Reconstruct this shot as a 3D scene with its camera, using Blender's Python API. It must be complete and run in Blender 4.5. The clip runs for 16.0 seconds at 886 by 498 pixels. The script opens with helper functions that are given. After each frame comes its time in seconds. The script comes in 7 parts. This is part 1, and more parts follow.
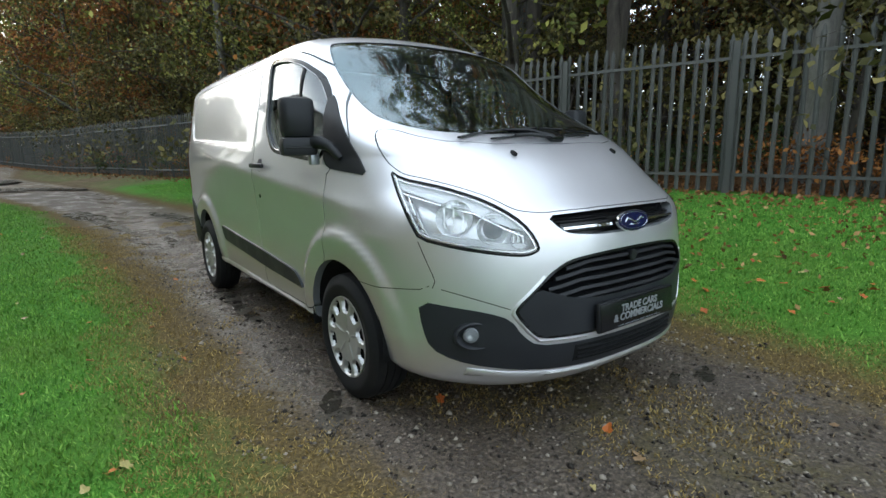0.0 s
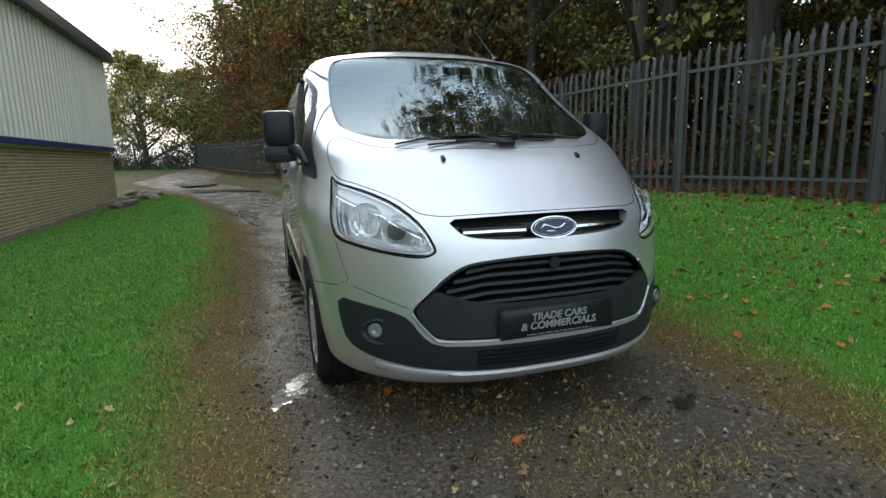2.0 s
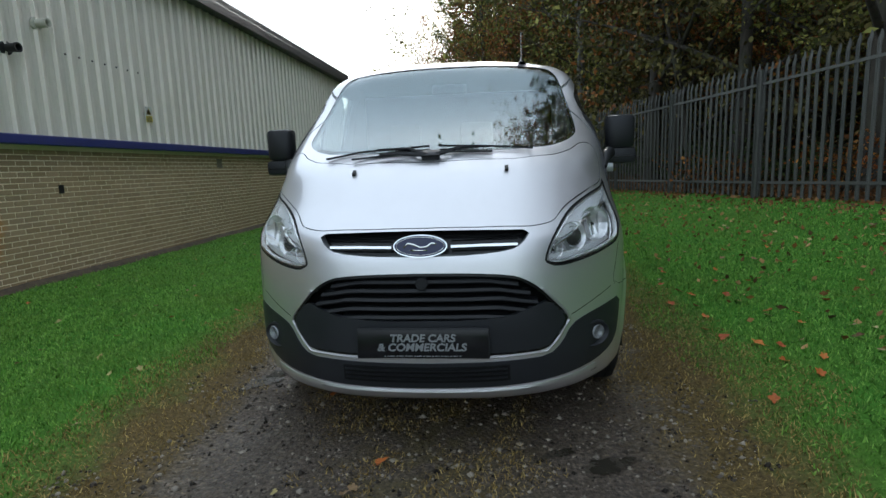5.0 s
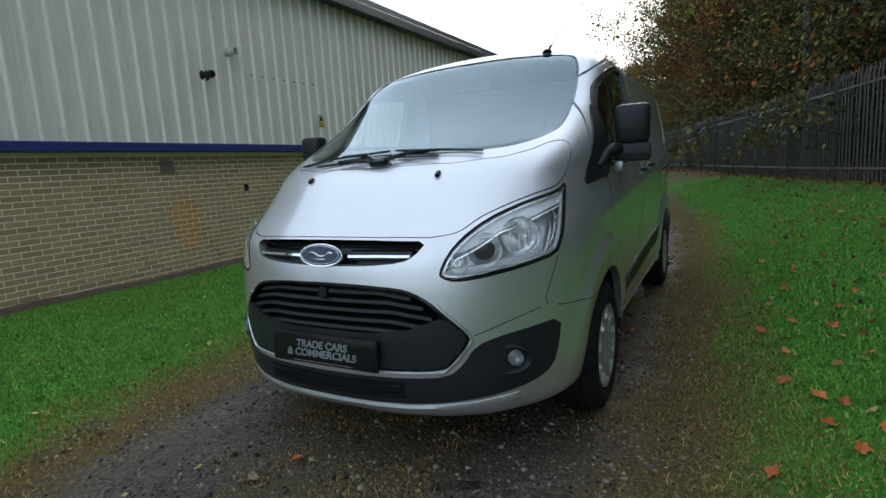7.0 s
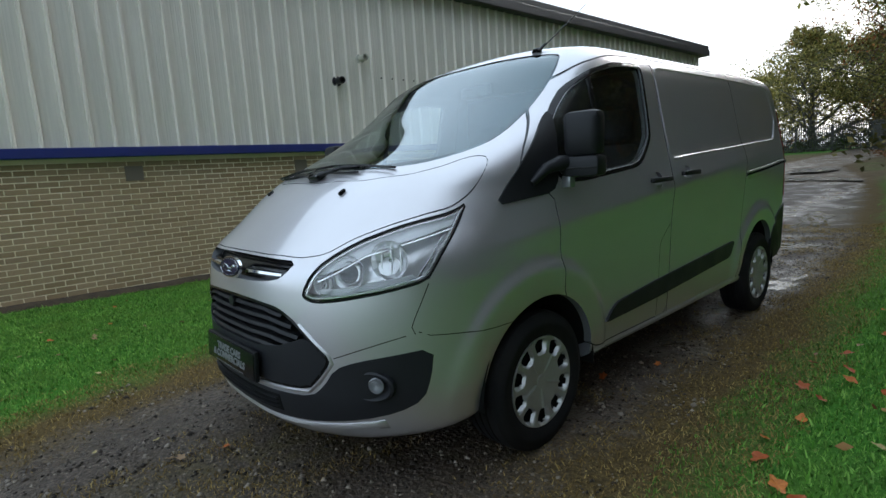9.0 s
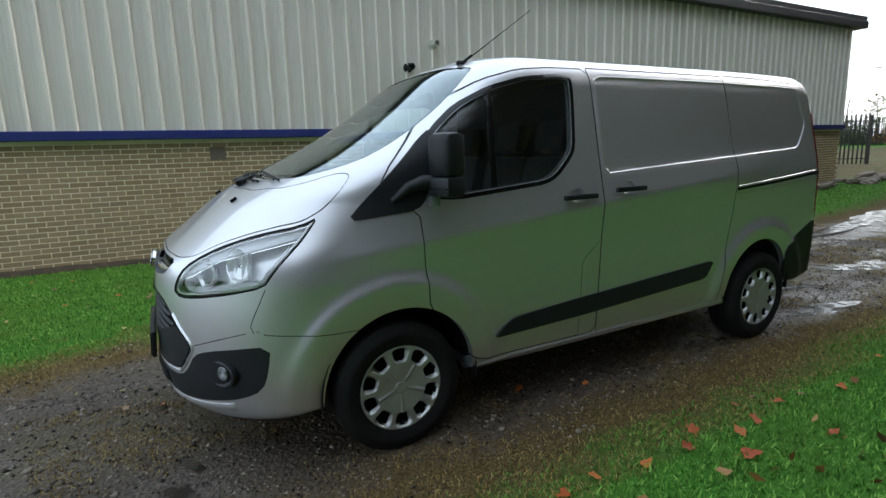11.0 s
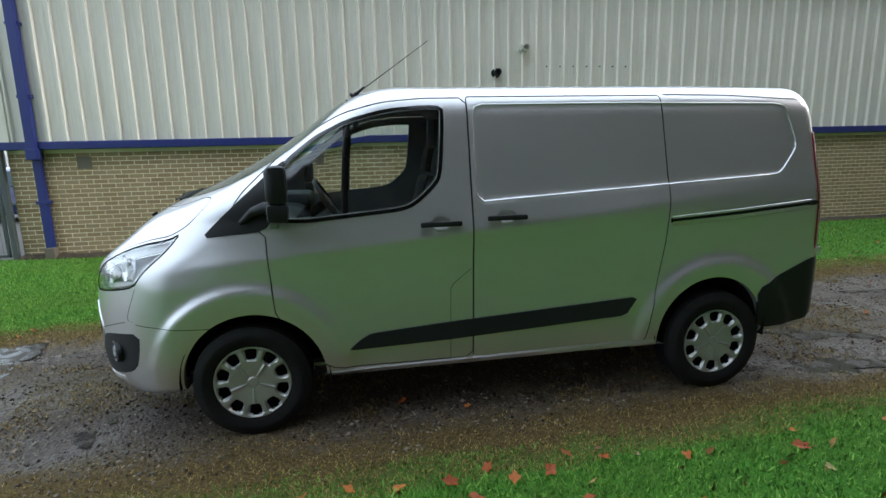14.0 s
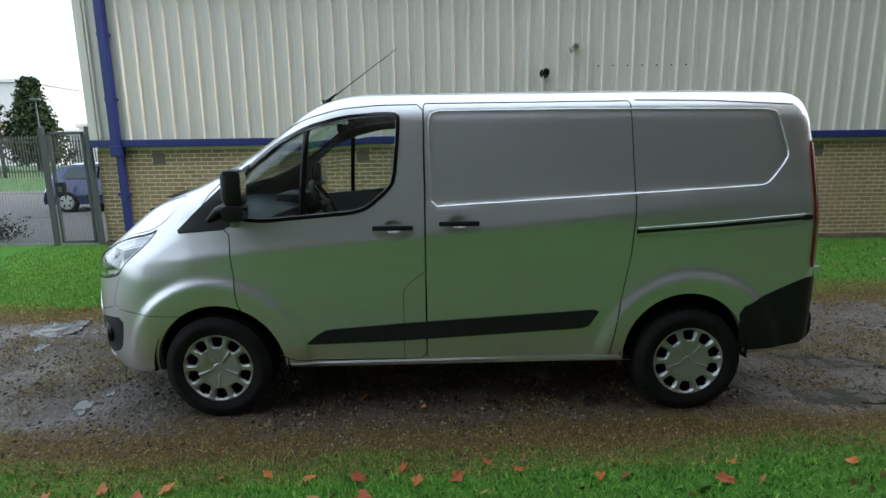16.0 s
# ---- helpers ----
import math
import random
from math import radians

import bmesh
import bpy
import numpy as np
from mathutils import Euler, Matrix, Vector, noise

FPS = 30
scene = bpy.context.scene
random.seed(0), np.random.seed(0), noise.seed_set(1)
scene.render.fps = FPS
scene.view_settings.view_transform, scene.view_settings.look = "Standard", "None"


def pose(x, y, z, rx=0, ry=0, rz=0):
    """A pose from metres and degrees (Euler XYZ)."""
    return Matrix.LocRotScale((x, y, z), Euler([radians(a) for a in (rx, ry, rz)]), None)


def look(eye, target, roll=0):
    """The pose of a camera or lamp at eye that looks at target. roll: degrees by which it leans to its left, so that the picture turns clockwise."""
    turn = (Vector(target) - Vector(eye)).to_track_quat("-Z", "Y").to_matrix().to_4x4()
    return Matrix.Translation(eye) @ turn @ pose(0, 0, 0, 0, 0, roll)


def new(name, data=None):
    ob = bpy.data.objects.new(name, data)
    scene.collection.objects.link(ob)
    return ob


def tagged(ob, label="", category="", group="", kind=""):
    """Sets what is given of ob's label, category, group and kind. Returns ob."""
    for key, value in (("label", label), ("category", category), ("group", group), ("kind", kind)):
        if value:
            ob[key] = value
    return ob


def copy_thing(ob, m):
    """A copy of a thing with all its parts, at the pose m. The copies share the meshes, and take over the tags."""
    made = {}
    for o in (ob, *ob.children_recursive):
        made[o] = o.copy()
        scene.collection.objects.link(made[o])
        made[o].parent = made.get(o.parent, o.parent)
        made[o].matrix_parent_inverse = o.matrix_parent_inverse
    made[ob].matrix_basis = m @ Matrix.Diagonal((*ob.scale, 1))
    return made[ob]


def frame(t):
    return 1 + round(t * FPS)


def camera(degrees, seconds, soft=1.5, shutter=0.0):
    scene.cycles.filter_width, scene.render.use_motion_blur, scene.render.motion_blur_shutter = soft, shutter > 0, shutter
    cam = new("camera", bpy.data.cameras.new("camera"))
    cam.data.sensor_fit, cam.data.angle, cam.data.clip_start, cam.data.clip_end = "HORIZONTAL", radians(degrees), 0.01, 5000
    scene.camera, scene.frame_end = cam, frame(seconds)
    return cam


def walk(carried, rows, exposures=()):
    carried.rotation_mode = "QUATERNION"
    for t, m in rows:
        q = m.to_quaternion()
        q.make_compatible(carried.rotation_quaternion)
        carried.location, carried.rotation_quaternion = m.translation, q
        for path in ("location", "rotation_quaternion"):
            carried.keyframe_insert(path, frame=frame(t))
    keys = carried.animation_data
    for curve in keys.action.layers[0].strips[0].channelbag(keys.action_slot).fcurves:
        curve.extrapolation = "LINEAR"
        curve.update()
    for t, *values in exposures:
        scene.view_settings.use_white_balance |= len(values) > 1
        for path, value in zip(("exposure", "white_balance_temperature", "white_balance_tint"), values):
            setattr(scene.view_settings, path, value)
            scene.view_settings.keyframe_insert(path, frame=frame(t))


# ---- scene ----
cam = camera(80.0, 16.0)
PATH = [
    (0, (-2.085, -2.384, 1.268), (-0.925, -0.796, 0.9), -0.9),
    (0.5, (-1.898, -2.553, 1.282), (-0.845, -0.892, 0.923), -1.0),
    (1, (-1.652, -2.694, 1.267), (-0.722, -0.958, 0.918), -1.2),
    (1.5, (-1.426, -2.844, 1.251), (-0.618, -1.047, 0.906), -1.3),
    (2, (-1.195, -2.976, 1.25), (-0.555, -1.112, 0.912), -1.4),
    (2.5, (-0.942, -3.06, 1.237), (-0.452, -1.151, 0.9), -1.5),
    (3, (-0.703, -3.139, 1.259), (-0.36, -1.194, 0.942), -1.6),
    (3.5, (-0.493, -3.218, 1.263), (-0.268, -1.253, 0.962), -1.6),
    (4, (-0.235, -3.207, 1.252), (-0.154, -1.231, 0.952), -1.6),
    (4.2, (-0.121, -3.19, 1.256), (-0.098, -1.212, 0.955), -1.6),
    (6.3, (1.072, -2.891, 1.268), (0.405, -1.032, 0.957), -3.3),
    (6.5, (1.199, -2.837, 1.278), (0.448, -1.009, 0.969), -3.4),
    (7, (1.487, -2.658, 1.273), (0.545, -0.919, 0.971), -3.5),
    (7.5, (1.761, -2.472, 1.297), (0.636, -0.846, 0.997), -3.8),
    (8, (1.986, -2.284, 1.296), (0.718, -0.766, 1.0), -3.8),
    (8.2, (2.074, -2.199, 1.296), (0.76, -0.719, 1.007), -3.9),
    (10.3, (2.92, -1.241, 1.388), (1.253, -0.195, 1.029), -2.0),
    (10.5, (3.002, -1.152, 1.396), (1.313, -0.145, 1.034), -1.8),
    (11, (3.198, -0.921, 1.457), (1.463, 0.004, 1.093), -1.8),
    (11.5, (3.341, -0.657, 1.478), (1.566, 0.188, 1.109), -1.7),
    (12, (3.505, -0.397, 1.505), (1.682, 0.337, 1.134), -1.6),
    (12.5, (3.648, -0.117, 1.538), (1.783, 0.5, 1.161), -1.6),
    (13, (3.746, 0.168, 1.552), (1.851, 0.687, 1.181), -1.6),
    (13.5, (3.835, 0.433, 1.567), (1.914, 0.847, 1.198), -1.6),
    (14, (3.913, 0.65, 1.598), (1.973, 0.967, 1.23), -1.4),
    (14.5, (3.936, 0.906, 1.604), (1.982, 1.12, 1.237), -1.3),
    (15, (3.983, 1.132, 1.617), (2.021, 1.25, 1.25), -1.2),
    (15.5, (4.039, 1.283, 1.627), (2.073, 1.326, 1.262), -1.0),
    (16, (4.027, 1.4, 1.627), (2.061, 1.408, 1.259), -0.8),
]
walk(cam, [(t, look(eye, target, roll)) for t, eye, target, roll in PATH], exposures=((0, 1.52, 6180, 8), (2, 1.18, 6180, 8), (3.5, 0.92, 6150, 8), (8, 0.72, 5850, 8), (10.5, 1.0, 6000, 9), (13.5, 1.45, 6050, 9), (16, 1.33, 6100, 9)))


# ---- light ----
SUN_ELEV, SUN_ROT = radians(26), radians(7)
world = bpy.data.worlds.new("overcast_sky")
scene.world = world
world.use_nodes = True
wn, wl = world.node_tree.nodes, world.node_tree.links
sky = wn.new("ShaderNodeTexSky")
sky.sky_type, sky.sun_disc = "NISHITA", False
sky.sun_elevation, sky.sun_rotation = SUN_ELEV, SUN_ROT
sky.air_density, sky.dust_density, sky.ozone_density = 1.0, 4.0, 1.0
cloud = wn.new("ShaderNodeMix")
cloud.data_type = "RGBA"
cloud.inputs["Factor"].default_value = 0.62
cloud.inputs["B"].default_value = (8.75, 9.75, 10.4, 1)
wl.new(sky.outputs["Color"], cloud.inputs["A"])
wl.new(cloud.outputs["Result"], wn["Background"].inputs["Color"])
wn["Background"].inputs["Strength"].default_value = 0.11

sun_data = bpy.data.lights.new("sun", "SUN")
sun_data.energy, sun_data.angle, sun_data.color = 1.3, radians(16), (1.0, 0.96, 0.9)
sun = new("sun", sun_data)
sun.matrix_world = look((0, 0, 30), (-30 * math.sin(SUN_ROT) * math.cos(SUN_ELEV), -30 * math.cos(SUN_ROT) * math.cos(SUN_ELEV), 30 - 30 * math.sin(SUN_ELEV)))


# ---- materials ----
class Mat:
    """A node material with a Principled shader and short ways to add texture nodes."""

    def __init__(self, name, color=(0.5, 0.5, 0.5), rough=0.6, metal=0.0, **more):
        self.mat = bpy.data.materials.new(name)
        self.mat.use_nodes = True
        self.n, self.l = self.mat.node_tree.nodes, self.mat.node_tree.links
        self.b = self.n["Principled BSDF"]
        self.put("Base Color", (*color, 1))
        self.put("Roughness", rough)
        self.put("Metallic", metal)
        for key, value in more.items():
            self.put(key.replace("_", " "), value)
        self.coord = self.n.new("ShaderNodeTexCoord").outputs["Object"]

    def put(self, key, value):
        if hasattr(value, "is_linked"):
            self.l.new(value, self.b.inputs[key])
        else:
            self.b.inputs[key].default_value = value

    def world_pos(self):
        return self.n.new("ShaderNodeNewGeometry").outputs["Position"]

    def noise(self, scale, detail=4.0, rough=0.55, at=None, stretch=(1, 1, 1), distort=0.0):
        m = self.n.new("ShaderNodeMapping")
        m.inputs["Scale"].default_value = stretch
        self.l.new(at or self.coord, m.inputs["Vector"])
        t = self.n.new("ShaderNodeTexNoise")
        t.inputs["Scale"].default_value, t.inputs["Detail"].default_value, t.inputs["Roughness"].default_value = scale, detail, rough
        t.inputs["Distortion"].default_value = distort
        self.l.new(m.outputs["Vector"], t.inputs["Vector"])
        return t.outputs["Fac"]

    def voronoi(self, scale, at=None, feature="F1", out="Distance"):
        t = self.n.new("ShaderNodeTexVoronoi")
        t.feature = feature
        t.inputs["Scale"].default_value = scale
        self.l.new(at or self.coord, t.inputs["Vector"])
        return t.outputs[out]

    def ramp(self, fac, stops):
        r = self.n.new("ShaderNodeValToRGB")
        el = r.color_ramp.elements
        while len(el) < len(stops):
            el.new(0.5)
        for e, (p, c) in zip(el, stops):
            e.position, e.color = p, (*c, 1) if hasattr(c, "__len__") else (c, c, c, 1)
        self.l.new(fac, r.inputs["Fac"])
        return r.outputs["Color"]

    def mix(self, fac, a, b, blend="MIX"):
        m = self.n.new("ShaderNodeMix")
        m.data_type, m.blend_type = "RGBA", blend
        for key, value in (("Factor", fac), ("A", a), ("B", b)):
            if hasattr(value, "is_linked"):
                self.l.new(value, m.inputs[key])
            else:
                m.inputs[key].default_value = value if key == "Factor" else (*value, 1)
        return m.outputs["Result"]

    def math(self, op, a, b=0.0):
        m = self.n.new("ShaderNodeMath")
        m.operation = op
        for i, value in enumerate((a, b)):
            if hasattr(value, "is_linked"):
                self.l.new(value, m.inputs[i])
            else:
                m.inputs[i].default_value = value
        return m.outputs[0]

    def axis(self, which, at=None):
        s = self.n.new("ShaderNodeSeparateXYZ")
        self.l.new(at or self.coord, s.inputs[0])
        return s.outputs[which]

    def random(self):
        return self.n.new("ShaderNodeObjectInfo").outputs["Random"]

    def island(self):
        return self.n.new("ShaderNodeNewGeometry").outputs["Random Per Island"]

    def bump(self, height, strength=0.3, distance=0.01):
        b = self.n.new("ShaderNodeBump")
        b.inputs["Strength"].default_value, b.inputs["Distance"].default_value = strength, distance
        self.l.new(height, b.inputs["Height"])
        self.l.new(b.outputs["Normal"], self.b.inputs["Normal"])
        return self


def mat_paint():
    m = Mat("silver_metallic_paint", (0.66, 0.67, 0.68), 0.37, 0.83, Coat_Weight=1.0, Coat_Roughness=0.03)
    flake = m.noise(900, 2, 0.5, at=m.world_pos())
    film = m.noise(3.2, 5, 0.6, at=m.world_pos(), stretch=(1, 0.4, 1))
    tone = m.mix(flake, (0.63, 0.62, 0.64), (0.76, 0.745, 0.77))
    m.put("Base Color", m.mix(m.ramp(film, [(0.45, 0.0), (0.8, 0.15)]), tone, (0.42, 0.39, 0.37)))
    return m.mat


def mat_plastic(name, color, rough=0.55, scale=500.0):
    m = Mat(name, color, rough)
    m.put("Specular IOR Level", 0.3)
    dust = m.noise(5.0, 5, 0.6, at=m.world_pos())
    m.put("Base Color", m.mix(m.ramp(dust, [(0.4, 0.0), (0.8, 0.35)]), color, tuple(c * 1.3 + 0.006 for c in color)))
    m.put("Roughness", m.ramp(dust, [(0.3, max(rough - 0.1, 0.05)), (0.8, min(rough + 0.12, 1))]))
    return m.bump(m.noise(scale, 2), 0.12, 0.001).mat


def mat_rubber():
    m = Mat("tyre_rubber", (0.018, 0.018, 0.019), 0.75)
    m.put("Specular IOR Level", 0.2)
    mud = m.noise(7.0, 6, 0.65)
    m.put("Base Color", m.mix(m.ramp(mud, [(0.45, 0.0), (0.8, 0.5)]), (0.009, 0.009, 0.0095), (0.026, 0.023, 0.019)))
    return m.bump(m.noise(120, 3), 0.2, 0.002).mat


def mat_silver(name="wheel_silver", color=(0.46, 0.46, 0.45), rough=0.34):
    m = Mat(name, color, rough, 0.65)
    grime = m.noise(9.0, 6, 0.7)
    m.put("Base Color", m.mix(m.ramp(grime, [(0.45, 0.0), (0.9, 0.45)]), color, (0.25, 0.24, 0.22)))
    return m.mat


def mat_glass(name, tint=(0.8, 0.88, 0.86), rough=0.0, ior=1.5):
    m = Mat(name, tint, rough, 0.0, IOR=ior)
    m.put("Transmission Weight", 1.0)
    return m.mat


def mat_leaf(name, dark, mid, bright, rough=0.55):
    m = Mat(name, mid, rough)
    m.put("Base Color", m.ramp(m.island(), [(0.0, dark), (0.5, mid), (1.0, bright)]))
    m.put("Specular IOR Level", 0.12)
    return m.mat


def mat_bark(name, dark, light):
    m = Mat(name, light, 0.9)
    plates = m.noise(9.0, 7, 0.7, stretch=(1, 1, 0.25), distort=0.6)
    moss = m.noise(1.3, 4, at=m.world_pos())
    col = m.ramp(plates, [(0.3, dark), (0.7, light)])
    m.put("Base Color", m.mix(m.ramp(moss, [(0.5, 0.0), (0.75, 0.5)]), col, (0.06, 0.07, 0.03)))
    return m.bump(plates, 0.6, 0.03).mat


def mat_steel_green():
    m = Mat("weathered_galvanised_steel", (0.16, 0.17, 0.17), 0.6, 0.15)
    stain = m.noise(2.2, 6, 0.65, at=m.world_pos(), stretch=(1, 1, 0.35))
    alg = m.noise(5.5, 5, 0.6, at=m.world_pos())
    tone = m.ramp(m.random(), [(0.0, (0.044, 0.044, 0.038)), (1.0, (0.082, 0.08, 0.07))])
    col = m.mix(m.ramp(stain, [(0.42, 0.0), (0.75, 0.65)]), tone, (0.035, 0.042, 0.034))
    m.put("Base Color", m.mix(m.ramp(alg, [(0.6, 0.0), (0.85, 0.5)]), col, (0.15, 0.155, 0.15)))
    return m.bump(m.noise(60, 4), 0.15, 0.003).mat


PAINT = mat_paint()
BLACK_PLASTIC = mat_plastic("dark_grey_textured_plastic", (0.011, 0.0115, 0.013), 0.5)
GLOSS_BLACK = mat_plastic("gloss_black_plastic", (0.006, 0.006, 0.0065), 0.22, 200)
GREY_PLASTIC = mat_plastic("slate_grey_bumper_plastic", (0.017, 0.018, 0.021), 0.45)
LINER = mat_plastic("black_wheel_arch_felt", (0.003, 0.003, 0.003), 0.95, 150)
TRIM_FABRIC = mat_plastic("charcoal_seat_fabric", (0.016, 0.016, 0.018), 0.9, 300)
HEADLINING = mat_plastic("grey_cabin_headlining", (0.13, 0.135, 0.14), 0.9, 300)
DASH = mat_plastic("slate_dashboard_plastic", (0.045, 0.05, 0.056), 0.38, 400)
RUBBER = mat_rubber()
WHEEL_SILVER = mat_silver()
CHROME = Mat("bright_chrome", (0.85, 0.86, 0.87), 0.07, 1.0).mat
GLASS = mat_glass("green_tinted_glass", (0.9, 0.95, 0.93))
SCREEN_GLASS = mat_glass("solar_coated_windscreen_glass", (0.62, 0.74, 0.76), 0.0, 1.8)
SCREEN_GLASS.node_tree.nodes["Principled BSDF"].inputs["Specular Tint"].default_value = (0.72, 0.92, 1.0, 1)
LAMP_GLASS = mat_glass("clear_lamp_plastic", (0.97, 0.97, 0.97), 0.02)
STEEL = mat_steel_green()

# ---- the van's outer form ----
def smooth_curve(keys, values, sigma):
    """A curve through the values, rounded over sigma."""
    step = 0.002
    xs = np.arange(keys[0] - 0.3, keys[-1] + 0.3, step)
    ys = np.interp(xs, keys, values)
    lo, hi = xs < keys[0], xs > keys[-1]
    ys[lo] += (values[1] - values[0]) / (keys[1] - keys[0]) * (xs[lo] - keys[0])
    ys[hi] += (values[-1] - values[-2]) / (keys[-1] - keys[-2]) * (xs[hi] - keys[-1])
    k = np.exp(-0.5 * (np.arange(-60, 61) * step / sigma) ** 2)
    pad = np.concatenate([2 * ys[0] - ys[60:0:-1], ys, 2 * ys[-1] - ys[-2:-62:-1]])
    ys = np.convolve(pad, k / k.sum(), "valid")
    return lambda v: np.interp(v, xs, ys)


HUB_Y, HUB_Z, TYRE_R = (0.02, 2.915), 0.326, 0.329


def half_width(y, z):
    """How far the side stands from the middle plane at a height and a place along the van."""
    w = SIDE(z)
    w = w - 0.03 * np.clip((y - 2.6) / 1.1, 0, 1) ** 2 - 0.015 * np.clip((0.35 - y) / 0.8, 0, 1) ** 2
    w = w - 0.06 * np.clip((0.36 - y) / 0.5, 0, 1.6) ** 1.4 * np.clip((z - 0.88) / 0.36, 0, 1) ** 1.2
    # the pressed shoulder line that rises towards the rear
    up = z - CREASE(y)
    w = w + 0.03 * np.exp(-(np.sqrt(up ** 2 + 0.022 ** 2) - 0.022) / np.where(up > 0, 0.09, 0.24)) * np.clip((3.5 - y) / 1.3, 0, 1) * np.clip((y + 0.5) / 0.4, 0, 1)
    w = w - 0.009 * panel_depth(y, z)
    for hub in HUB_Y:
        r = np.hypot(y - hub, (z - HUB_Z) * 1.0)
        up = np.clip((z - 0.25) / 0.2, 0, 1)
        w = w + up * 0.016 * np.exp(-((r - 0.42) / 0.07) ** 2) + up * 0.024 * np.exp(-((r - 0.525) / np.where(r < 0.525, 0.075, 0.04)) ** 2)
    return w


SIDE = smooth_curve([0.15, 0.3, 0.45, 0.62, 0.8, 0.95, 1.08, 1.16, 1.22, 1.3, 1.4, 1.6, 1.86, 2.05],
              [0.9, 0.93, 0.944, 0.953, 0.957, 0.957, 0.96, 0.963, 0.961, 0.952, 0.933, 0.898, 0.848, 0.80], 0.03)
CREASE = smooth_curve([-0.6, 0.24, 1.318, 2.5, 3.6], [0.96, 1.04, 1.13, 1.245, 1.36], 0.1)


def nose(x, z):
    """The front's place along the van: bumper, bonnet and windscreen as one curve over the height, bowed across the width."""
    t = np.clip((z - 1.37) / 0.1, 0, 1)
    t = t * t * (3 - 2 * t)
    u = z - 1.7
    rake = 1.46 * u ** 3 - 0.7316 * u ** 2 + 1.5185 * u + 0.2667
    return NOSE(z) * (1 - t) + rake * t + BOW(z) * np.abs(x) ** 3


NOSE = smooth_curve([0.17, 0.22, 0.28, 0.34, 0.45, 0.6, 0.7, 0.8, 0.9, 0.95, 0.985, 1.01, 1.045, 1.09, 1.14, 1.2, 1.25, 1.31, 1.37, 1.43, 1.53, 1.675, 1.763, 1.9, 1.945, 1.985, 2.01],
              [-0.84, -0.9, -0.955, -0.985, -1.003, -1.006, -1.003, -0.995, -0.982, -0.968, -0.948, -0.92, -0.875, -0.815, -0.755, -0.68, -0.61, -0.5, -0.365, -0.225, -0.025, 0.225, 0.375, 0.545, 0.61, 0.67, 0.72], 0.022)
BOW = smooth_curve([0.2, 0.9, 1.0, 1.1, 1.2, 1.28, 1.36, 1.43, 1.7, 1.95], [0.6, 0.6, 0.56, 0.6, 0.57, 0.47, 0.42, 0.40, 0.33, 0.22], 0.03)
SLOPE = smooth_curve([0.3, 0.9, 1.0, 1.1, 1.25, 1.45, 2.0], [1.0, 0.97, 0.75, 0.62, 0.5, 0.53, 0.5], 0.03)


def smax(a, b, r):
    h = np.clip(0.5 + 0.5 * (a - b) / r, 0, 1)
    return a * h + b * (1 - h) + r * h * (1 - h)


def van_field(x, y, z):
    """Below 0 inside the van's outer form."""
    side = np.abs(x) - half_width(y, z)
    slope = SLOPE(z)
    front = (nose(x, z) - y) * slope
    roof = (z - (2.022 - 0.088 * (np.abs(x) / 0.8) ** 2.2 - 0.02 * np.clip((y - 2.4) / 1.3, 0, 1) ** 2 ))
    rear = y - (3.735 - 0.05 * np.abs(x) ** 2.5 - 0.09 * np.clip((z - 0.9) / 1.05, 0, 1) ** 1.5)
    floor_ = 0.242 + 0.073 * np.clip((y + 0.75) / 0.6, 0, 1) + 0.05 * np.clip((y - 3.0) / 0.5, 0, 1) - z
    f = smax(side, front, 0.1)
    f = smax(f, roof, 0.14)
    f = smax(f, rear, 0.12)
    return smax(f, floor_, 0.05)


def on_skin(points, ways, start, reach, off=0.0):
    """Where rays from inside meet the van's form, by halving."""
    lo, hi = np.full(len(points), start), np.full(len(points), reach)
    for _ in range(34):
        mid = (lo + hi) / 2
        p = points + ways * mid[:, None]
        inside = van_field(p[:, 0], p[:, 1], p[:, 2]) < off
        lo, hi = np.where(inside, mid, lo), np.where(inside, hi, mid)
    return points + ways * ((lo + hi) / 2)[:, None]


def box_grid(ys, xs, zs):
    """Vertices and faces of a box with grid lines at the given places."""
    index, verts, faces = {}, [], []

    def at(x, y, z):
        key = (round(x, 5), round(y, 5), round(z, 5))
        if key not in index:
            index[key] = len(verts)
            verts.append(key)
        return index[key]

    def sheet(us, vs, place, flip):
        for u0, u1 in zip(us, us[1:]):
            for v0, v1 in zip(vs, vs[1:]):
                q = [at(*place(u0, v0)), at(*place(u1, v0)), at(*place(u1, v1)), at(*place(u0, v1))]
                faces.append(q[::-1] if flip else q)
    sheet(ys, zs, lambda u, v: (xs[-1], u, v), False)
    sheet(ys, zs, lambda u, v: (xs[0], u, v), True)
    sheet(xs, ys, lambda u, v: (u, v, zs[-1]), False)
    sheet(xs, ys, lambda u, v: (u, v, zs[0]), True)
    sheet(xs, zs, lambda u, v: (u, ys[0], v), False)
    sheet(xs, zs, lambda u, v: (u, ys[-1], v), True)
    return np.array(verts), faces


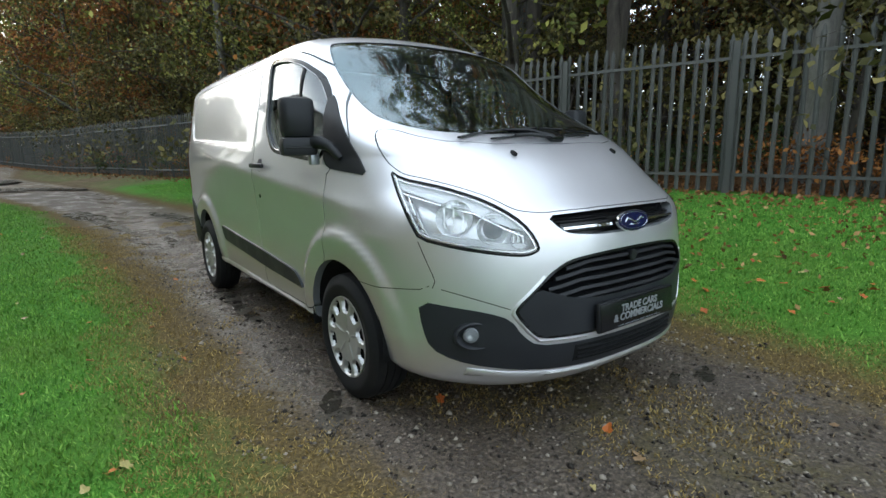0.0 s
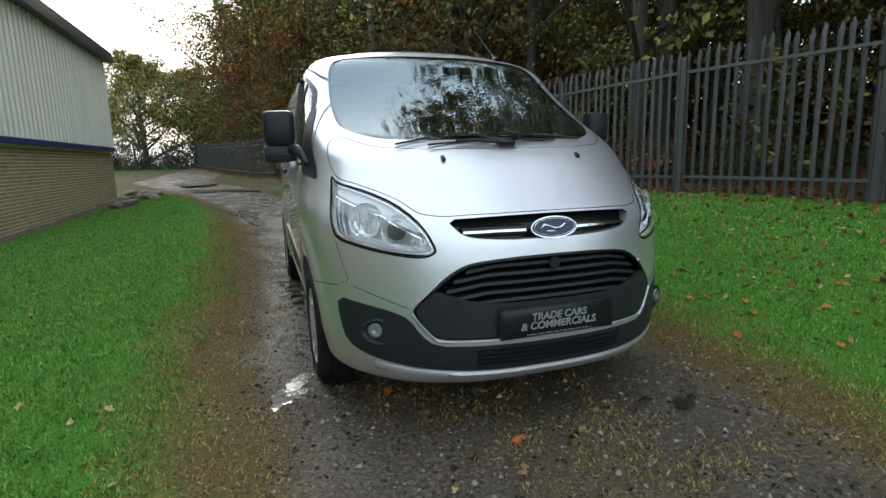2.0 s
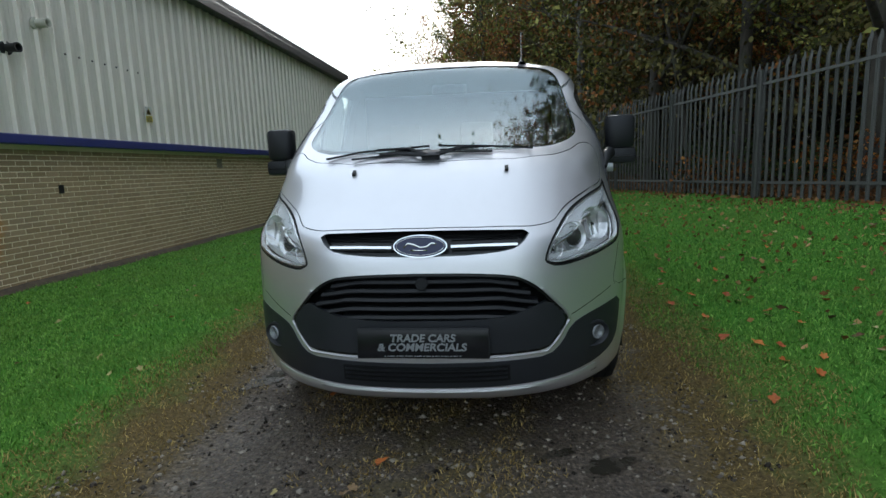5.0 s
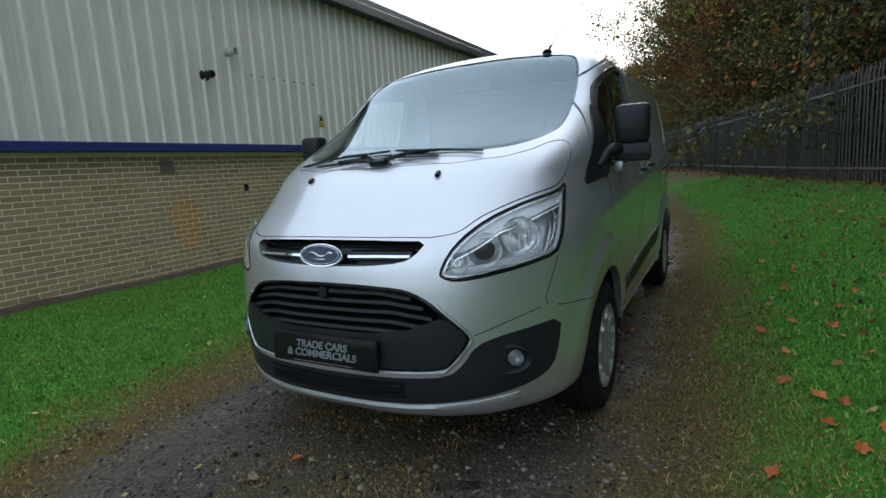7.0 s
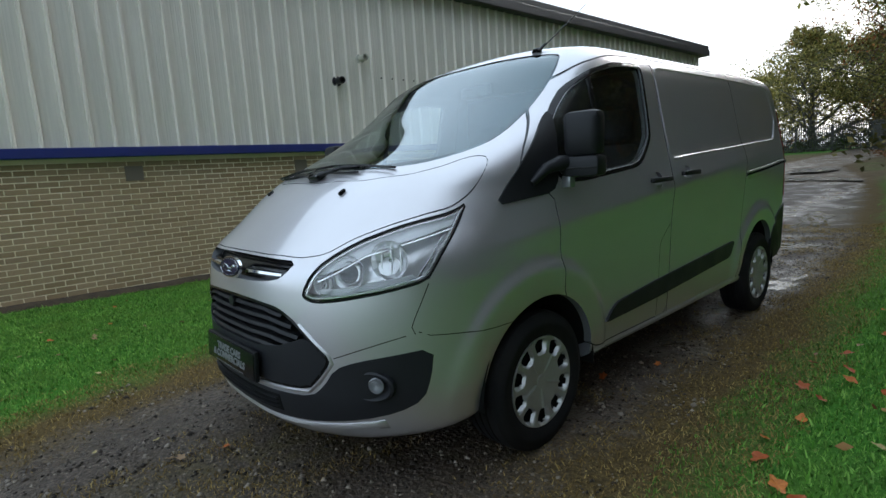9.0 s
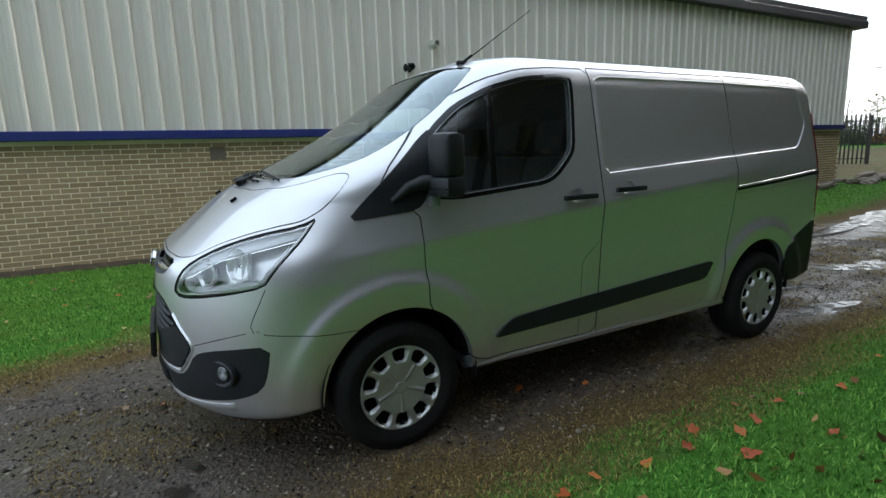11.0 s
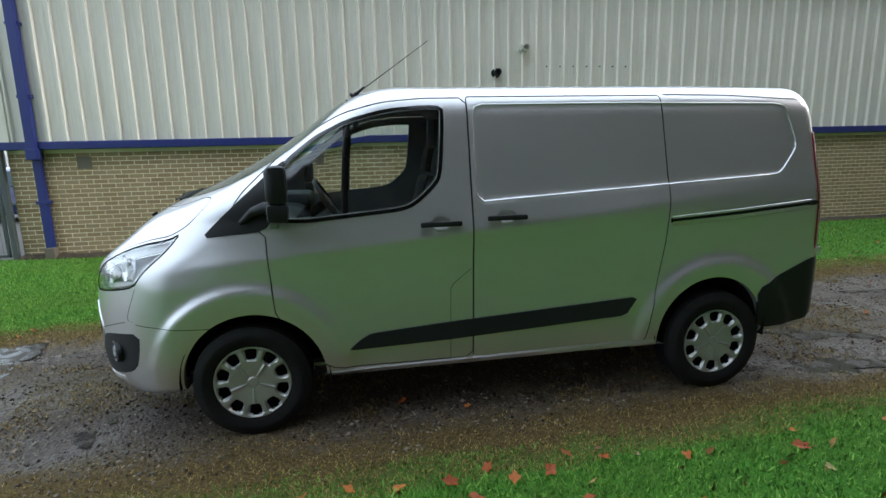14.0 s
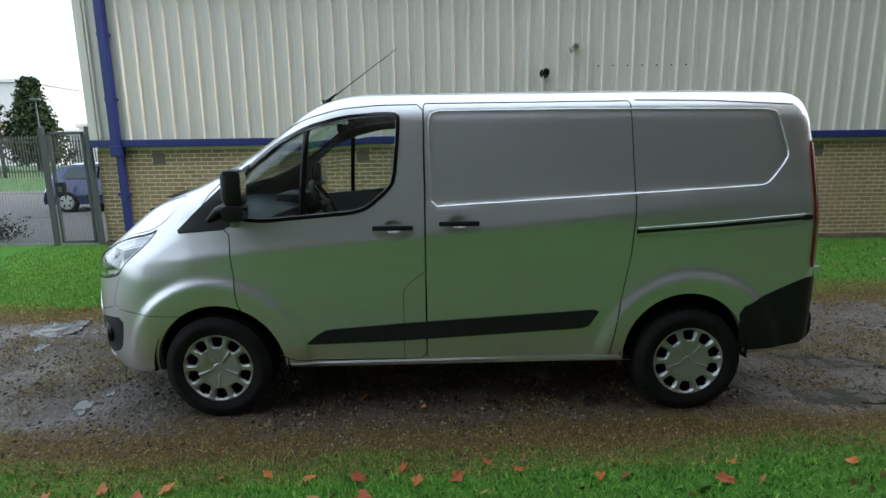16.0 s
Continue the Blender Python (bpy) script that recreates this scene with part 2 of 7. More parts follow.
def van_shell(step, off):
    ys = np.linspace(-1.05, 3.8, int(4.85 / step))
    xs = np.linspace(-1.0, 1.0, int(2.0 / step))
    zs = np.linspace(0.2, 2.0, int(1.8 / step))
    verts, faces = box_grid(ys, xs, zs)
    spine = np.stack([verts[:, 0] * 0.25, np.clip(verts[:, 1], -0.15, 3.3) * 1.0, np.full(len(verts), 0.85) + (verts[:, 2] - 0.85) * 0.35], 1)
    spine[:, 2] = np.minimum(spine[:, 2], 0.85 + 0.25 * np.clip(spine[:, 1] + 0.6, 0, 1.2))
    ways = verts - spine
    ways /= np.linalg.norm(ways, axis=1)[:, None]
    return on_skin(spine, ways, 0.0, 2.5, off), faces

# ---- helpers for building ----
def mesh_from(name, verts, faces, material=None, smooth=False):
    me = bpy.data.meshes.new(name)
    me.from_pydata([tuple(map(float, v)) for v in verts], [], [tuple(map(int, f)) for f in faces])
    me.update()
    if smooth:
        me.shade_smooth()
    if material:
        me.materials.append(material)
    return me


def thing(name, at=(0, 0, 0), turn=0.0):
    ob = new(name)
    ob.empty_display_size = 0.1
    ob.matrix_world = pose(*at, 0, 0, turn)
    return ob


def part_mesh(name, me, parent, label="", m=None):
    ob = new(name, me)
    ob.parent = parent
    if m is not None:
        ob.matrix_basis = m
    return tagged(ob, label) if label else ob


def part(name, bm, material, parent, label="", smooth=False, angle=None):
    me = bpy.data.meshes.new(name)
    bm.normal_update()
    bm.to_mesh(me)
    bm.free()
    if smooth or angle:
        me.shade_smooth()
    if angle:
        me.set_sharp_from_angle(angle=radians(angle))
    me.materials.append(material)
    return part_mesh(name, me, parent, label)


def add_box(bm, x0, x1, y0, y1, z0, z1, bevel=0.0, m=None):
    made = bmesh.ops.create_cube(bm, size=1.0)["verts"]
    for v in made:
        v.co = Vector(((x0 + x1) / 2 + v.co.x * (x1 - x0), (y0 + y1) / 2 + v.co.y * (y1 - y0), (z0 + z1) / 2 + v.co.z * (z1 - z0)))
    if bevel:
        edges = list({e for v in made for e in v.link_edges})
        made = list({v for f in bmesh.ops.bevel(bm, geom=edges, offset=bevel, segments=2, affect="EDGES", profile=0.6)["faces"] for v in f.verts} | {v for v in made if v.is_valid})
    if m is not None:
        bmesh.ops.transform(bm, matrix=m, verts=made)
    return bm


def box_bm(*args, **more):
    return add_box(bmesh.new(), *args, **more)


def tube(points, radii, sides=8, closed_ends=True):
    """Vertices and faces of a round bar along a line of points."""
    pts = [Vector(p) for p in points]
    verts, faces = [], []
    for i, p in enumerate(pts):
        way = (pts[min(i + 1, len(pts) - 1)] - pts[max(i - 1, 0)]).normalized()
        a = way.orthogonal().normalized()
        if abs(way.z) < 0.95:
            a = way.cross(Vector((0, 0, 1))).normalized()
        else:
            a = way.cross(Vector((0, 1, 0))).normalized()
        b = way.cross(a)
        r = radii[i] if hasattr(radii, "__len__") else radii
        for s in range(sides):
            t = 2 * math.pi * s / sides
            verts.append(p + (a * math.cos(t) + b * math.sin(t)) * r)
    for i in range(len(pts) - 1):
        for s in range(sides):
            j = (s + 1) % sides
            faces.append((i * sides + s, i * sides + j, (i + 1) * sides + j, (i + 1) * sides + s))
    if closed_ends:
        faces.append(tuple(range(sides))[::-1])
        faces.append(tuple((len(pts) - 1) * sides + s for s in range(sides)))
    return verts, faces


def tube_part(name, points, radii, material, parent, sides=8, label=""):
    me = mesh_from(name, *tube(points, radii, sides), material, True)
    me.set_sharp_from_angle(angle=radians(50))
    return part_mesh(name, me, parent, label)


# ---- ground ----
FENCE_AT, FENCE_WAY = Vector((6.216, 1.611, 0)), Vector((-0.645, 2.677, 0)).normalized()


def smooth(a, b, v):
    t = np.clip((v - a) / (b - a), 0, 1)
    return t * t * (3 - 2 * t)


def left_edge(y):
    return np.interp(y, [-30, -6, -2.4, -1.5, 0.5, 3, 7, 13, 20, 30], [-0.9, -1.0, -1.15, -1.4, -1.6, -1.5, -1.65, -2.3, -4.2, -8.0])


def right_edge(y):
    return np.interp(y, [-30, -6, -1.6, 0, 2, 3.8, 7, 11, 14, 20, 30], [1.5, 1.4, 1.33, 1.4, 1.3, 1.2, 1.02, 0.45, 0.05, -1.0, -3.5])


def lump(x, y, size, seed):
    """A soft random field between -1 and 1."""
    rng = np.random.RandomState(seed)
    v = np.zeros_like(x, dtype=float)
    for i in range(7):
        a, f, p = rng.uniform(0, 6.283), (0.6 + 0.25 * i) / size, rng.uniform(0, 6.283)
        v = v + np.sin((x * math.cos(a) + y * math.sin(a)) * f * 6.283 + p) / (1 + 0.25 * i)
    return v / 3.2


def ground_z(x, y):
    x, y = np.asarray(x, float), np.asarray(y, float)
    r, l = x - right_edge(y), left_edge(y) - x
    bank = np.interp(r, [-0.2, 0.0, 0.3, 0.75, 1.6, 2.9, 4.9, 8, 40, 200], [0, 0.015, 0.065, 0.19, 0.25, 0.37, 0.52, 0.6, 0.9, 1.0])
    bank = bank * np.interp(y, [-8, 0, 4, 20, 40], [0.75, 1.0, 1.2, 1.1, 1.1])
    rise = np.interp(y, [12, 25, 40, 55, 80, 400], [0, 0.2, 0.5, 0.85, 1.0, 1.0])
    bank = np.maximum(bank, rise)
    left = np.interp(l, [-0.1, 0.0, 0.3, 0.8, 2.2, 4.5], [0, 0.01, 0.04, 0.05, -0.04, -0.13]) * np.interp(y, [-8, -3, 2, 18, 30], [0.2, 0.45, 1, 1, 0.2])
    inner = smooth(0.0, 0.5, -np.maximum(r, l))
    ruts = -0.03 * inner * (np.exp(-((np.abs(x) - 0.9) / 0.22) ** 2)) * smooth(3.2, 4.0, np.abs(y - 1.5) + 1.2)
    soft = 0.012 * lump(x, y, 2.2, 3) + 0.007 * lump(x, y, 0.55, 5)
    near = smooth(60, 20, np.hypot(x, y))
    under = 1 - smooth(1.6, 1.2, np.abs(x)) * smooth(4.4, 3.4, np.abs(y - 1.4))
    return bank + left + ruts + soft * near * (0.25 + 0.75 * under)


def spread(inner, step, outer):
    """Grid lines: even inside, growing apart outwards."""
    a, b = inner
    mid = list(np.arange(a, b + step / 2, step))
    lo, hi, s = a, b, step
    down, up = [], []
    while hi < outer:
        s *= 1.22
        hi += s
        lo -= s
        up.append(hi)
        down.append(lo)
    return np.array(down[::-1] + mid + up)


def mat_ground():
    m = Mat("grass_and_wet_track", (0.1, 0.1, 0.1), 0.9)
    at = m.world_pos()
    x, y = m.axis("X", at), m.axis("Y", at)

    def edge(fn):
        ys = [-30, -6, -2, 0.5, 3, 7, 11, 14, 20, 30]
        u = m.math("DIVIDE", m.math("ADD", y, 30.0), 60.0)
        c = m.ramp(u, [((v + 30) / 60, (float(fn(v)) + 10) / 20) for v in ys])
        return m.math("SUBTRACT", m.math("MULTIPLY", c, 20.0), 10.0)
    wob = m.math("MULTIPLY", m.math("SUBTRACT", m.noise(1.6, 6, 0.65, at=at), 0.5), 0.8)
    wob2 = m.math("MULTIPLY", m.math("SUBTRACT", m.noise(14.0, 4, 0.6, at=at), 0.5), 0.35)
    out = m.math("MAXIMUM", m.math("SUBTRACT", x, edge(right_edge)), m.math("SUBTRACT", edge(left_edge), x))
    out = m.math("ADD", m.math("ADD", out, wob), wob2)
    yard = m.math("SUBTRACT", 1.0, m.ramp(m.math("DIVIDE", m.math("SUBTRACT", m.math("ADD", y, m.math("MULTIPLY", wob, 9.0)), 18.0), 38.0), [(0.0, 1.0), (0.08, 0.0), (0.8, 0.0), (0.9, 1.0)]))
    carpark = m.math("MULTIPLY", m.ramp(m.math("DIVIDE", m.math("ADD", x, 8.0), 4.0), [(0.51, 1.0), (0.53, 0.0)]), m.ramp(m.math("DIVIDE", m.math("ADD", y, 10.0), 20.0), [(0.3, 1.0), (0.5, 0.0)]))
    fence = m.math("ADD", m.math("SUBTRACT", x, 6.6), m.math("MULTIPLY", y, 0.2409))
    wood = m.ramp(m.math("ADD", fence, m.math("MULTIPLY", wob, 0.8)), [(0.0, 0.0), (0.45, 1.0)])
    # surfaces
    fine, mid, big = m.noise(55, 5, 0.7, at=at), m.noise(7, 6, 0.65, at=at), m.noise(0.9, 5, 0.6, at=at)
    stones = m.voronoi(42, at=at)
    tarmac = m.ramp(fine, [(0.34, (0.02, 0.0145, 0.01)), (0.5, (0.062, 0.046, 0.033)), (0.7, (0.2, 0.155, 0.115))])
    tarmac = m.mix(m.ramp(mid, [(0.45, 0.0), (0.72, 0.6)]), tarmac, (0.06, 0.042, 0.024))
    moss = m.ramp(fine, [(0.3, (0.04, 0.03, 0.015)), (0.55, (0.11, 0.08, 0.034)), (0.8, (0.22, 0.16, 0.07))])
    strawy = m.math("MULTIPLY", m.ramp(m.math("ABSOLUTE", m.math("ADD", x, m.math("MULTIPLY", wob, 0.6))), [(0.1, 1.0), (0.55, 0.0)]), m.ramp(mid, [(0.38, 0.0), (0.62, 0.85)]))
    needles = m.ramp(fine, [(0.3, (0.03, 0.024, 0.01)), (0.6, (0.1, 0.078, 0.026)), (0.8, (0.2, 0.15, 0.055))])
    tarmac = m.mix(strawy, tarmac, needles)
    grass = m.ramp(fine, [(0.3, (0.025, 0.09, 0.011)), (0.6, (0.07, 0.2, 0.025)), (0.8, (0.14, 0.3, 0.052))])
    grass = m.mix(m.ramp(big, [(0.4, 0.0), (0.75, 0.55)]), grass, (0.09, 0.125, 0.025))
    grass = m.mix(m.ramp(mid, [(0.55, 0.0), (0.75, 0.5)]), grass, (0.03, 0.062, 0.013))
    mud = m.ramp(m.noise(3.0, 7, 0.7, at=at), [(0.3, (0.05, 0.036, 0.02)), (0.7, (0.17, 0.125, 0.075))])
    litter = m.ramp(m.noise(20, 6, 0.7, at=at), [(0.3, (0.03, 0.018, 0.01)), (0.6, (0.11, 0.055, 0.022)), (0.8, (0.2, 0.09, 0.03))])
    t1 = m.ramp(out, [(0.02, 0.0), (0.5, 1.0)])
    shifted = m.math("ADD", out, 0.42)
    t0 = m.ramp(shifted, [(0.0, 0.0), (0.3, 1.0)])
    col = m.mix(t0, tarmac, moss)
    col = m.mix(t1, col, grass)
    col = m.mix(m.math("MULTIPLY", yard, m.ramp(m.noise(0.35, 4, at=at), [(0.35, 1.0), (0.6, 0.75)])), col, mud)
    col = m.mix(carpark, col, m.ramp(fine, [(0.3, (0.11, 0.105, 0.1)), (0.7, (0.2, 0.19, 0.18))]))
    col = m.mix(wood, col, litter)
    m.put("Base Color", col)
    rut = m.ramp(m.math("ABSOLUTE", m.math("SUBTRACT", m.math("ABSOLUTE", m.math("ADD", x, m.math("MULTIPLY", wob, 0.35))), 0.92)), [(0.16, 1.0), (0.42, 0.0)])
    pool = m.math("ADD", m.noise(1.3, 5, 0.6, at=at, distort=0.5), m.math("MULTIPLY", rut, 0.12))
    wet = m.ramp(pool, [(0.46, 0.8), (0.62, 0.32), (0.76, 0.14)])
    m.put("Roughness", m.mix(t0, wet, (0.95, 0.95, 0.95)))
    m.put("Specular IOR Level", m.mix(t0, (0.5, 0.5, 0.5), (0.08, 0.08, 0.08)))
    return m.bump(m.math("ADD", m.math("MULTIPLY", fine, 0.6), m.math("MULTIPLY", stones, 0.6)), 0.75, 0.02).mat


gx, gy = spread((-7.2, 8.0), 0.13, 900.0), spread((-6.5, 20.0), 0.16, 900.0)
GX, GY = np.meshgrid(gx, gy)
GZ = ground_z(GX, GY)
gn = len(gx)
ground = new("ground", mesh_from("ground", np.stack([GX.ravel(), GY.ravel(), GZ.ravel()], 1),
             [(j * gn + i, j * gn + i + 1, (j + 1) * gn + i + 1, (j + 1) * gn + i) for j in range(len(gy) - 1) for i in range(gn - 1)], mat_ground(), True))
tagged(ground, "wet gravel track between mown green grass verges", "ground", kind="structure")


def gz(x, y):
    return float(ground_z(x, y))


# ---- industrial building ----
WALL_X, WALL_Y0, WALL_Y1, BAND_Z, EAVE_Z = -5.93, -4.93, 18.4, 1.76, 4.75


def mat_cladding():
    m = Mat("cream_painted_steel_cladding", (0.5, 0.5, 0.44), 0.5)
    at = m.world_pos()
    runs = m.noise(1.1, 6, 0.65, at=at, stretch=(1, 5, 0.4))
    spots = m.noise(14, 5, 0.7, at=at)
    col = m.mix(m.ramp(runs, [(0.4, 0.0), (0.8, 0.6)]), (0.79, 0.74, 0.66), (0.64, 0.605, 0.54))
    streak = m.noise(1.0, 5, 0.7, at=at, stretch=(1, 34, 0.5))
    col = m.mix(m.ramp(streak, [(0.45, 0.0), (0.75, 0.4)]), col, (0.5, 0.47, 0.41))
    m.put("Base Color", m.mix(m.ramp(spots, [(0.68, 0.0), (0.8, 0.5)]), col, (0.3, 0.29, 0.24)))
    return m.mat


def mat_painted(name, color, rough=0.4):
    m = Mat(name, color, rough)
    dirt = m.noise(4.0, 6, 0.65, at=m.world_pos(), stretch=(1, 1, 0.5))
    m.put("Base Color", m.mix(m.ramp(dirt, [(0.4, 0.0), (0.8, 0.45)]), color, tuple(c * 0.55 + 0.02 for c in color)))
    return m.bump(m.noise(40, 3), 0.08, 0.003).mat


CLADDING = mat_cladding()
BLUE = mat_painted("navy_blue_painted_steel", (0.018, 0.028, 0.16))
DARK_TRIM = mat_painted("dark_slate_gutter_paint", (0.03, 0.034, 0.042))
MORTAR = Mat("sandy_mortar", (0.82, 0.71, 0.5), 0.95).mat


def mat_brick():
    m = Mat("buff_brick", (0.3, 0.2, 0.1), 0.9)
    at = m.world_pos()
    pick = m.math("FRACT", m.math("ADD", m.random(), m.island()))
    tone = m.ramp(pick, [(0.0, (0.27, 0.18, 0.095)), (0.35, (0.34, 0.235, 0.13)), (0.7, (0.39, 0.275, 0.16)), (1.0, (0.29, 0.2, 0.12))])
    grain = m.noise(45, 6, 0.7, at=at)
    tone = m.mix(m.ramp(grain, [(0.4, 0.0), (0.8, 0.6)]), tone, (0.24, 0.175, 0.095))
    damp = m.noise(0.55, 5, 0.6, at=at, stretch=(1, 1, 1.3))
    tone = m.mix(m.ramp(damp, [(0.5, 0.0), (0.72, 0.45)]), tone, (0.23, 0.185, 0.105))
    # a rusty run-off stain
    y, z = m.math("DIVIDE", m.math("SUBTRACT", m.axis("Y", at), 2.72), 0.3), m.math("DIVIDE", m.math("SUBTRACT", m.axis("Z", at), 0.7), 0.5)
    spot = m.math("ADD", m.math("ADD", m.math("MULTIPLY", y, y), m.math("MULTIPLY", z, z)), m.math("MULTIPLY", m.math("SUBTRACT", m.noise(3.5, 5, 0.65, at=at), 0.5), 2.2))
    tone = m.mix(m.ramp(spot, [(0.2, 0.85), (1.1, 0.0)]), tone, (0.42, 0.2, 0.05))
    m.put("Base Color", tone)
    return m.bump(grain, 0.5, 0.006).mat


BRICK = mat_brick()
wall_back = new("wall_brick_backing", mesh_from("wall_brick_backing", *box_grid(np.array([WALL_Y0 + 0.012, WALL_Y1 - 0.012]), np.array([WALL_X - 0.3, WALL_X - 0.0042]), np.array([-0.6, BAND_Z])), MORTAR))
tagged(wall_back, "sandy mortar core of the lower brick wall", "wall", kind="structure")

# ribbed sheets above the band
RIB = 0.268


def cladding_profile(y0, y1, base, depth):
    pts, y = [(y0, base)], 0.33 - RIB * 20
    while y < y1:
        for dy, d in ((-0.026, 0.0), (-0.014, depth), (0.012, depth), (0.026, 0.0), (0.1, 0.0), (0.11, 0.0025), (0.12, 0.0), (0.168, 0.0), (0.178, 0.0025), (0.188, 0.0)):
            if y0 < y + dy <= y1:
                pts.append((y + dy, base + d))
        y += RIB
    return pts


prof = cladding_profile(WALL_Y0, WALL_Y1, WALL_X + 0.065, 0.052)
verts = [(x, y, z) for z in (BAND_Z + 0.13, EAVE_Z) for y, x in prof]
k = len(prof)
cl = new("wall_cladding", mesh_from("wall_cladding", verts, [(i, i + 1, k + i + 1, k + i) for i in range(k - 1)], CLADDING))
tagged(cl, "cream ribbed steel cladding sheets on the upper wall", "wall", kind="structure")
solid = cl.modifiers.new("thickness", "SOLIDIFY")
solid.thickness, solid.offset = 0.006, -1
for name, args, mat, label in (
        ("trim_blue_band", (WALL_X - 0.02, WALL_X + 0.13, WALL_Y0 - 0.04, WALL_Y1 + 0.03, BAND_Z, BAND_Z + 0.13), BLUE, "navy blue steel drip band above the brickwork"),
        ("trim_gutter", (WALL_X - 0.1, WALL_X + 0.32, WALL_Y0 - 0.2, WALL_Y1 + 0.35, EAVE_Z, EAVE_Z + 0.2), DARK_TRIM, "dark slate painted eaves gutter"),
        ("wall_end_far", (WALL_X - 18, WALL_X - 0.3, WALL_Y1 - 0.3, WALL_Y1, -0.6, EAVE_Z), CLADDING, "cream end wall of the industrial building"),
        ("wall_end_near", (WALL_X - 18, WALL_X - 0.3, WALL_Y0, WALL_Y0 + 0.3, -0.6, EAVE_Z), CLADDING, "cream end wall of the industrial building"),
        ("wall_inner", (WALL_X - 0.3, WALL_X - 0.1, WALL_Y0, WALL_Y1, BAND_Z, EAVE_Z), CLADDING, "inner lining behind the cladding"),
        ("roof", (WALL_X - 18.2, WALL_X + 0.3, WALL_Y0 - 0.2, WALL_Y1 + 0.3, EAVE_Z + 0.2, EAVE_Z + 0.34), DARK_TRIM, "low dark slate coloured sheet roof")):
    me = bpy.data.meshes.new(name)
    bm = box_bm(*args, bevel=0.012)
    bm.to_mesh(me)
    bm.free()
    me.materials.append(mat)
    tagged(new(name, me), label, name.split("_")[0], kind="structure")

# ---- laying parts on the van's form ----
from mathutils.geometry import delaunay_2d_cdt


def view_rays(view, uv):
    """Starts and directions of the rays for points of a side ('l', 'r'), front ('f'), top ('t') or lamp ('dl', 'dr') drawing."""
    u, v = uv[:, 0], uv[:, 1]
    one = np.ones(len(uv))
    if view in "lr":
        s = 1 if view == "l" else -1
        return np.stack([one * 0.3 * s, u, v], 1), np.stack([one * s, 0 * u, 0 * u], 1)
    if view == "f":
        return np.stack([u, one * 1.15, v], 1), np.stack([0 * u, -one, 0 * u], 1)
    if view == "b":
        return np.stack([u, one * 2.0, v], 1), np.stack([0 * u, one, 0 * u], 1)
    if view == "t":
        return np.stack([u, v, one * 0.8], 1), np.stack([0 * u, 0 * u, one], 1)
    s = 1 if view == "dl" else -1
    return np.stack([s * (0.714 * u + 0.7 * 0.35), 0.7 * u - 0.714 * 0.35, v], 1), np.stack([one * 0.7 * s, -0.714 * one, 0 * u], 1)


def lay(view, uv, off=0.0):
    uv = np.asarray(uv, float)
    return on_skin(*view_rays(view, uv), 0.0, 2.6, off)


def soften(loop, rounds=2, amount=0.25, most=0.035):
    """A closed outline with its corners cut round, no farther than most along an edge."""
    pts = [np.array(p, float) for p in loop]
    for _ in range(rounds):
        out = []
        for a, b in zip(pts, pts[1:] + pts[:1]):
            f = min(amount, most / max(float(np.linalg.norm(b - a)), 1e-6))
            out += [a * (1 - f) + b * f, a * f + b * (1 - f)]
        pts, most = out, most / 2.5
    return np.array(pts)


def refine(loop, step, closed=True):
    pts, out = [np.array(p, float) for p in loop], []
    for a, b in zip(pts, pts[1:] + pts[:1]) if closed else zip(pts, pts[1:]):
        n = max(1, int(np.linalg.norm(b - a) / step))
        out += [a + (b - a) * i / n for i in range(n)]
    if not closed:
        out.append(pts[-1])
    return np.array(out)


def inset(loop, d):
    """The outline moved by d to its left (inwards for one that runs anticlockwise)."""
    p = np.asarray(loop, float)
    t = np.roll(p, -1, 0) - np.roll(p, 1, 0)
    t /= np.linalg.norm(t, axis=1)[:, None] + 1e-9
    return p + np.stack([-t[:, 1], t[:, 0]], 1) * d


def area(loop):
    x, y = np.asarray(loop)[:, 0], np.asarray(loop)[:, 1]
    return 0.5 * float(np.sum(x * np.roll(y, -1) - np.roll(x, -1) * y))


def ccw(loop):
    loop = np.asarray(loop, float)
    return loop if area(loop) > 0 else loop[::-1]


def within(loop, pts):
    inside = np.zeros(len(pts), bool)
    for a, b in zip(loop, np.roll(loop, -1, 0)):
        cond = (a[1] > pts[:, 1]) != (b[1] > pts[:, 1])
        with np.errstate(divide="ignore", invalid="ignore"):
            xs = (b[0] - a[0]) * (pts[:, 1] - a[1]) / (b[1] - a[1]) + a[0]
        inside ^= cond & (pts[:, 0] < xs)
    return inside


def fill(loop, res):
    """Triangles that fill an outline, with points inside at a spacing."""
    loop = ccw(refine(loop, res))
    lo, hi = loop.min(0), loop.max(0)
    g = np.stack(np.meshgrid(np.arange(lo[0], hi[0], res), np.arange(lo[1], hi[1], res)), -1).reshape(-1, 2) + res * 0.37
    g = g[within(loop, g)]
    if len(g):
        near = np.min(np.hypot(g[:, None, 0] - loop[None, :, 0], g[:, None, 1] - loop[None, :, 1]), 1)
        g = g[near > res * 0.45]
    n = len(loop)
    pts = np.concatenate([loop, g])
    vs, es, fs, *_ = delaunay_2d_cdt([Vector(map(float, p)) for p in pts], [(i, (i + 1) % n) for i in range(n)], [], 1, 1e-6)
    vs = np.array([tuple(v) for v in vs])
    faces = [f for f in fs if len(f) == 3]
    cen = np.array([vs[list(f)].mean(0) for f in faces])
    keep = within(loop, cen)
    faces = [f if area(vs[list(f)]) > 0 else f[::-1] for f, k in zip(faces, keep) if k]
    return vs, [tuple(f) for f in faces]


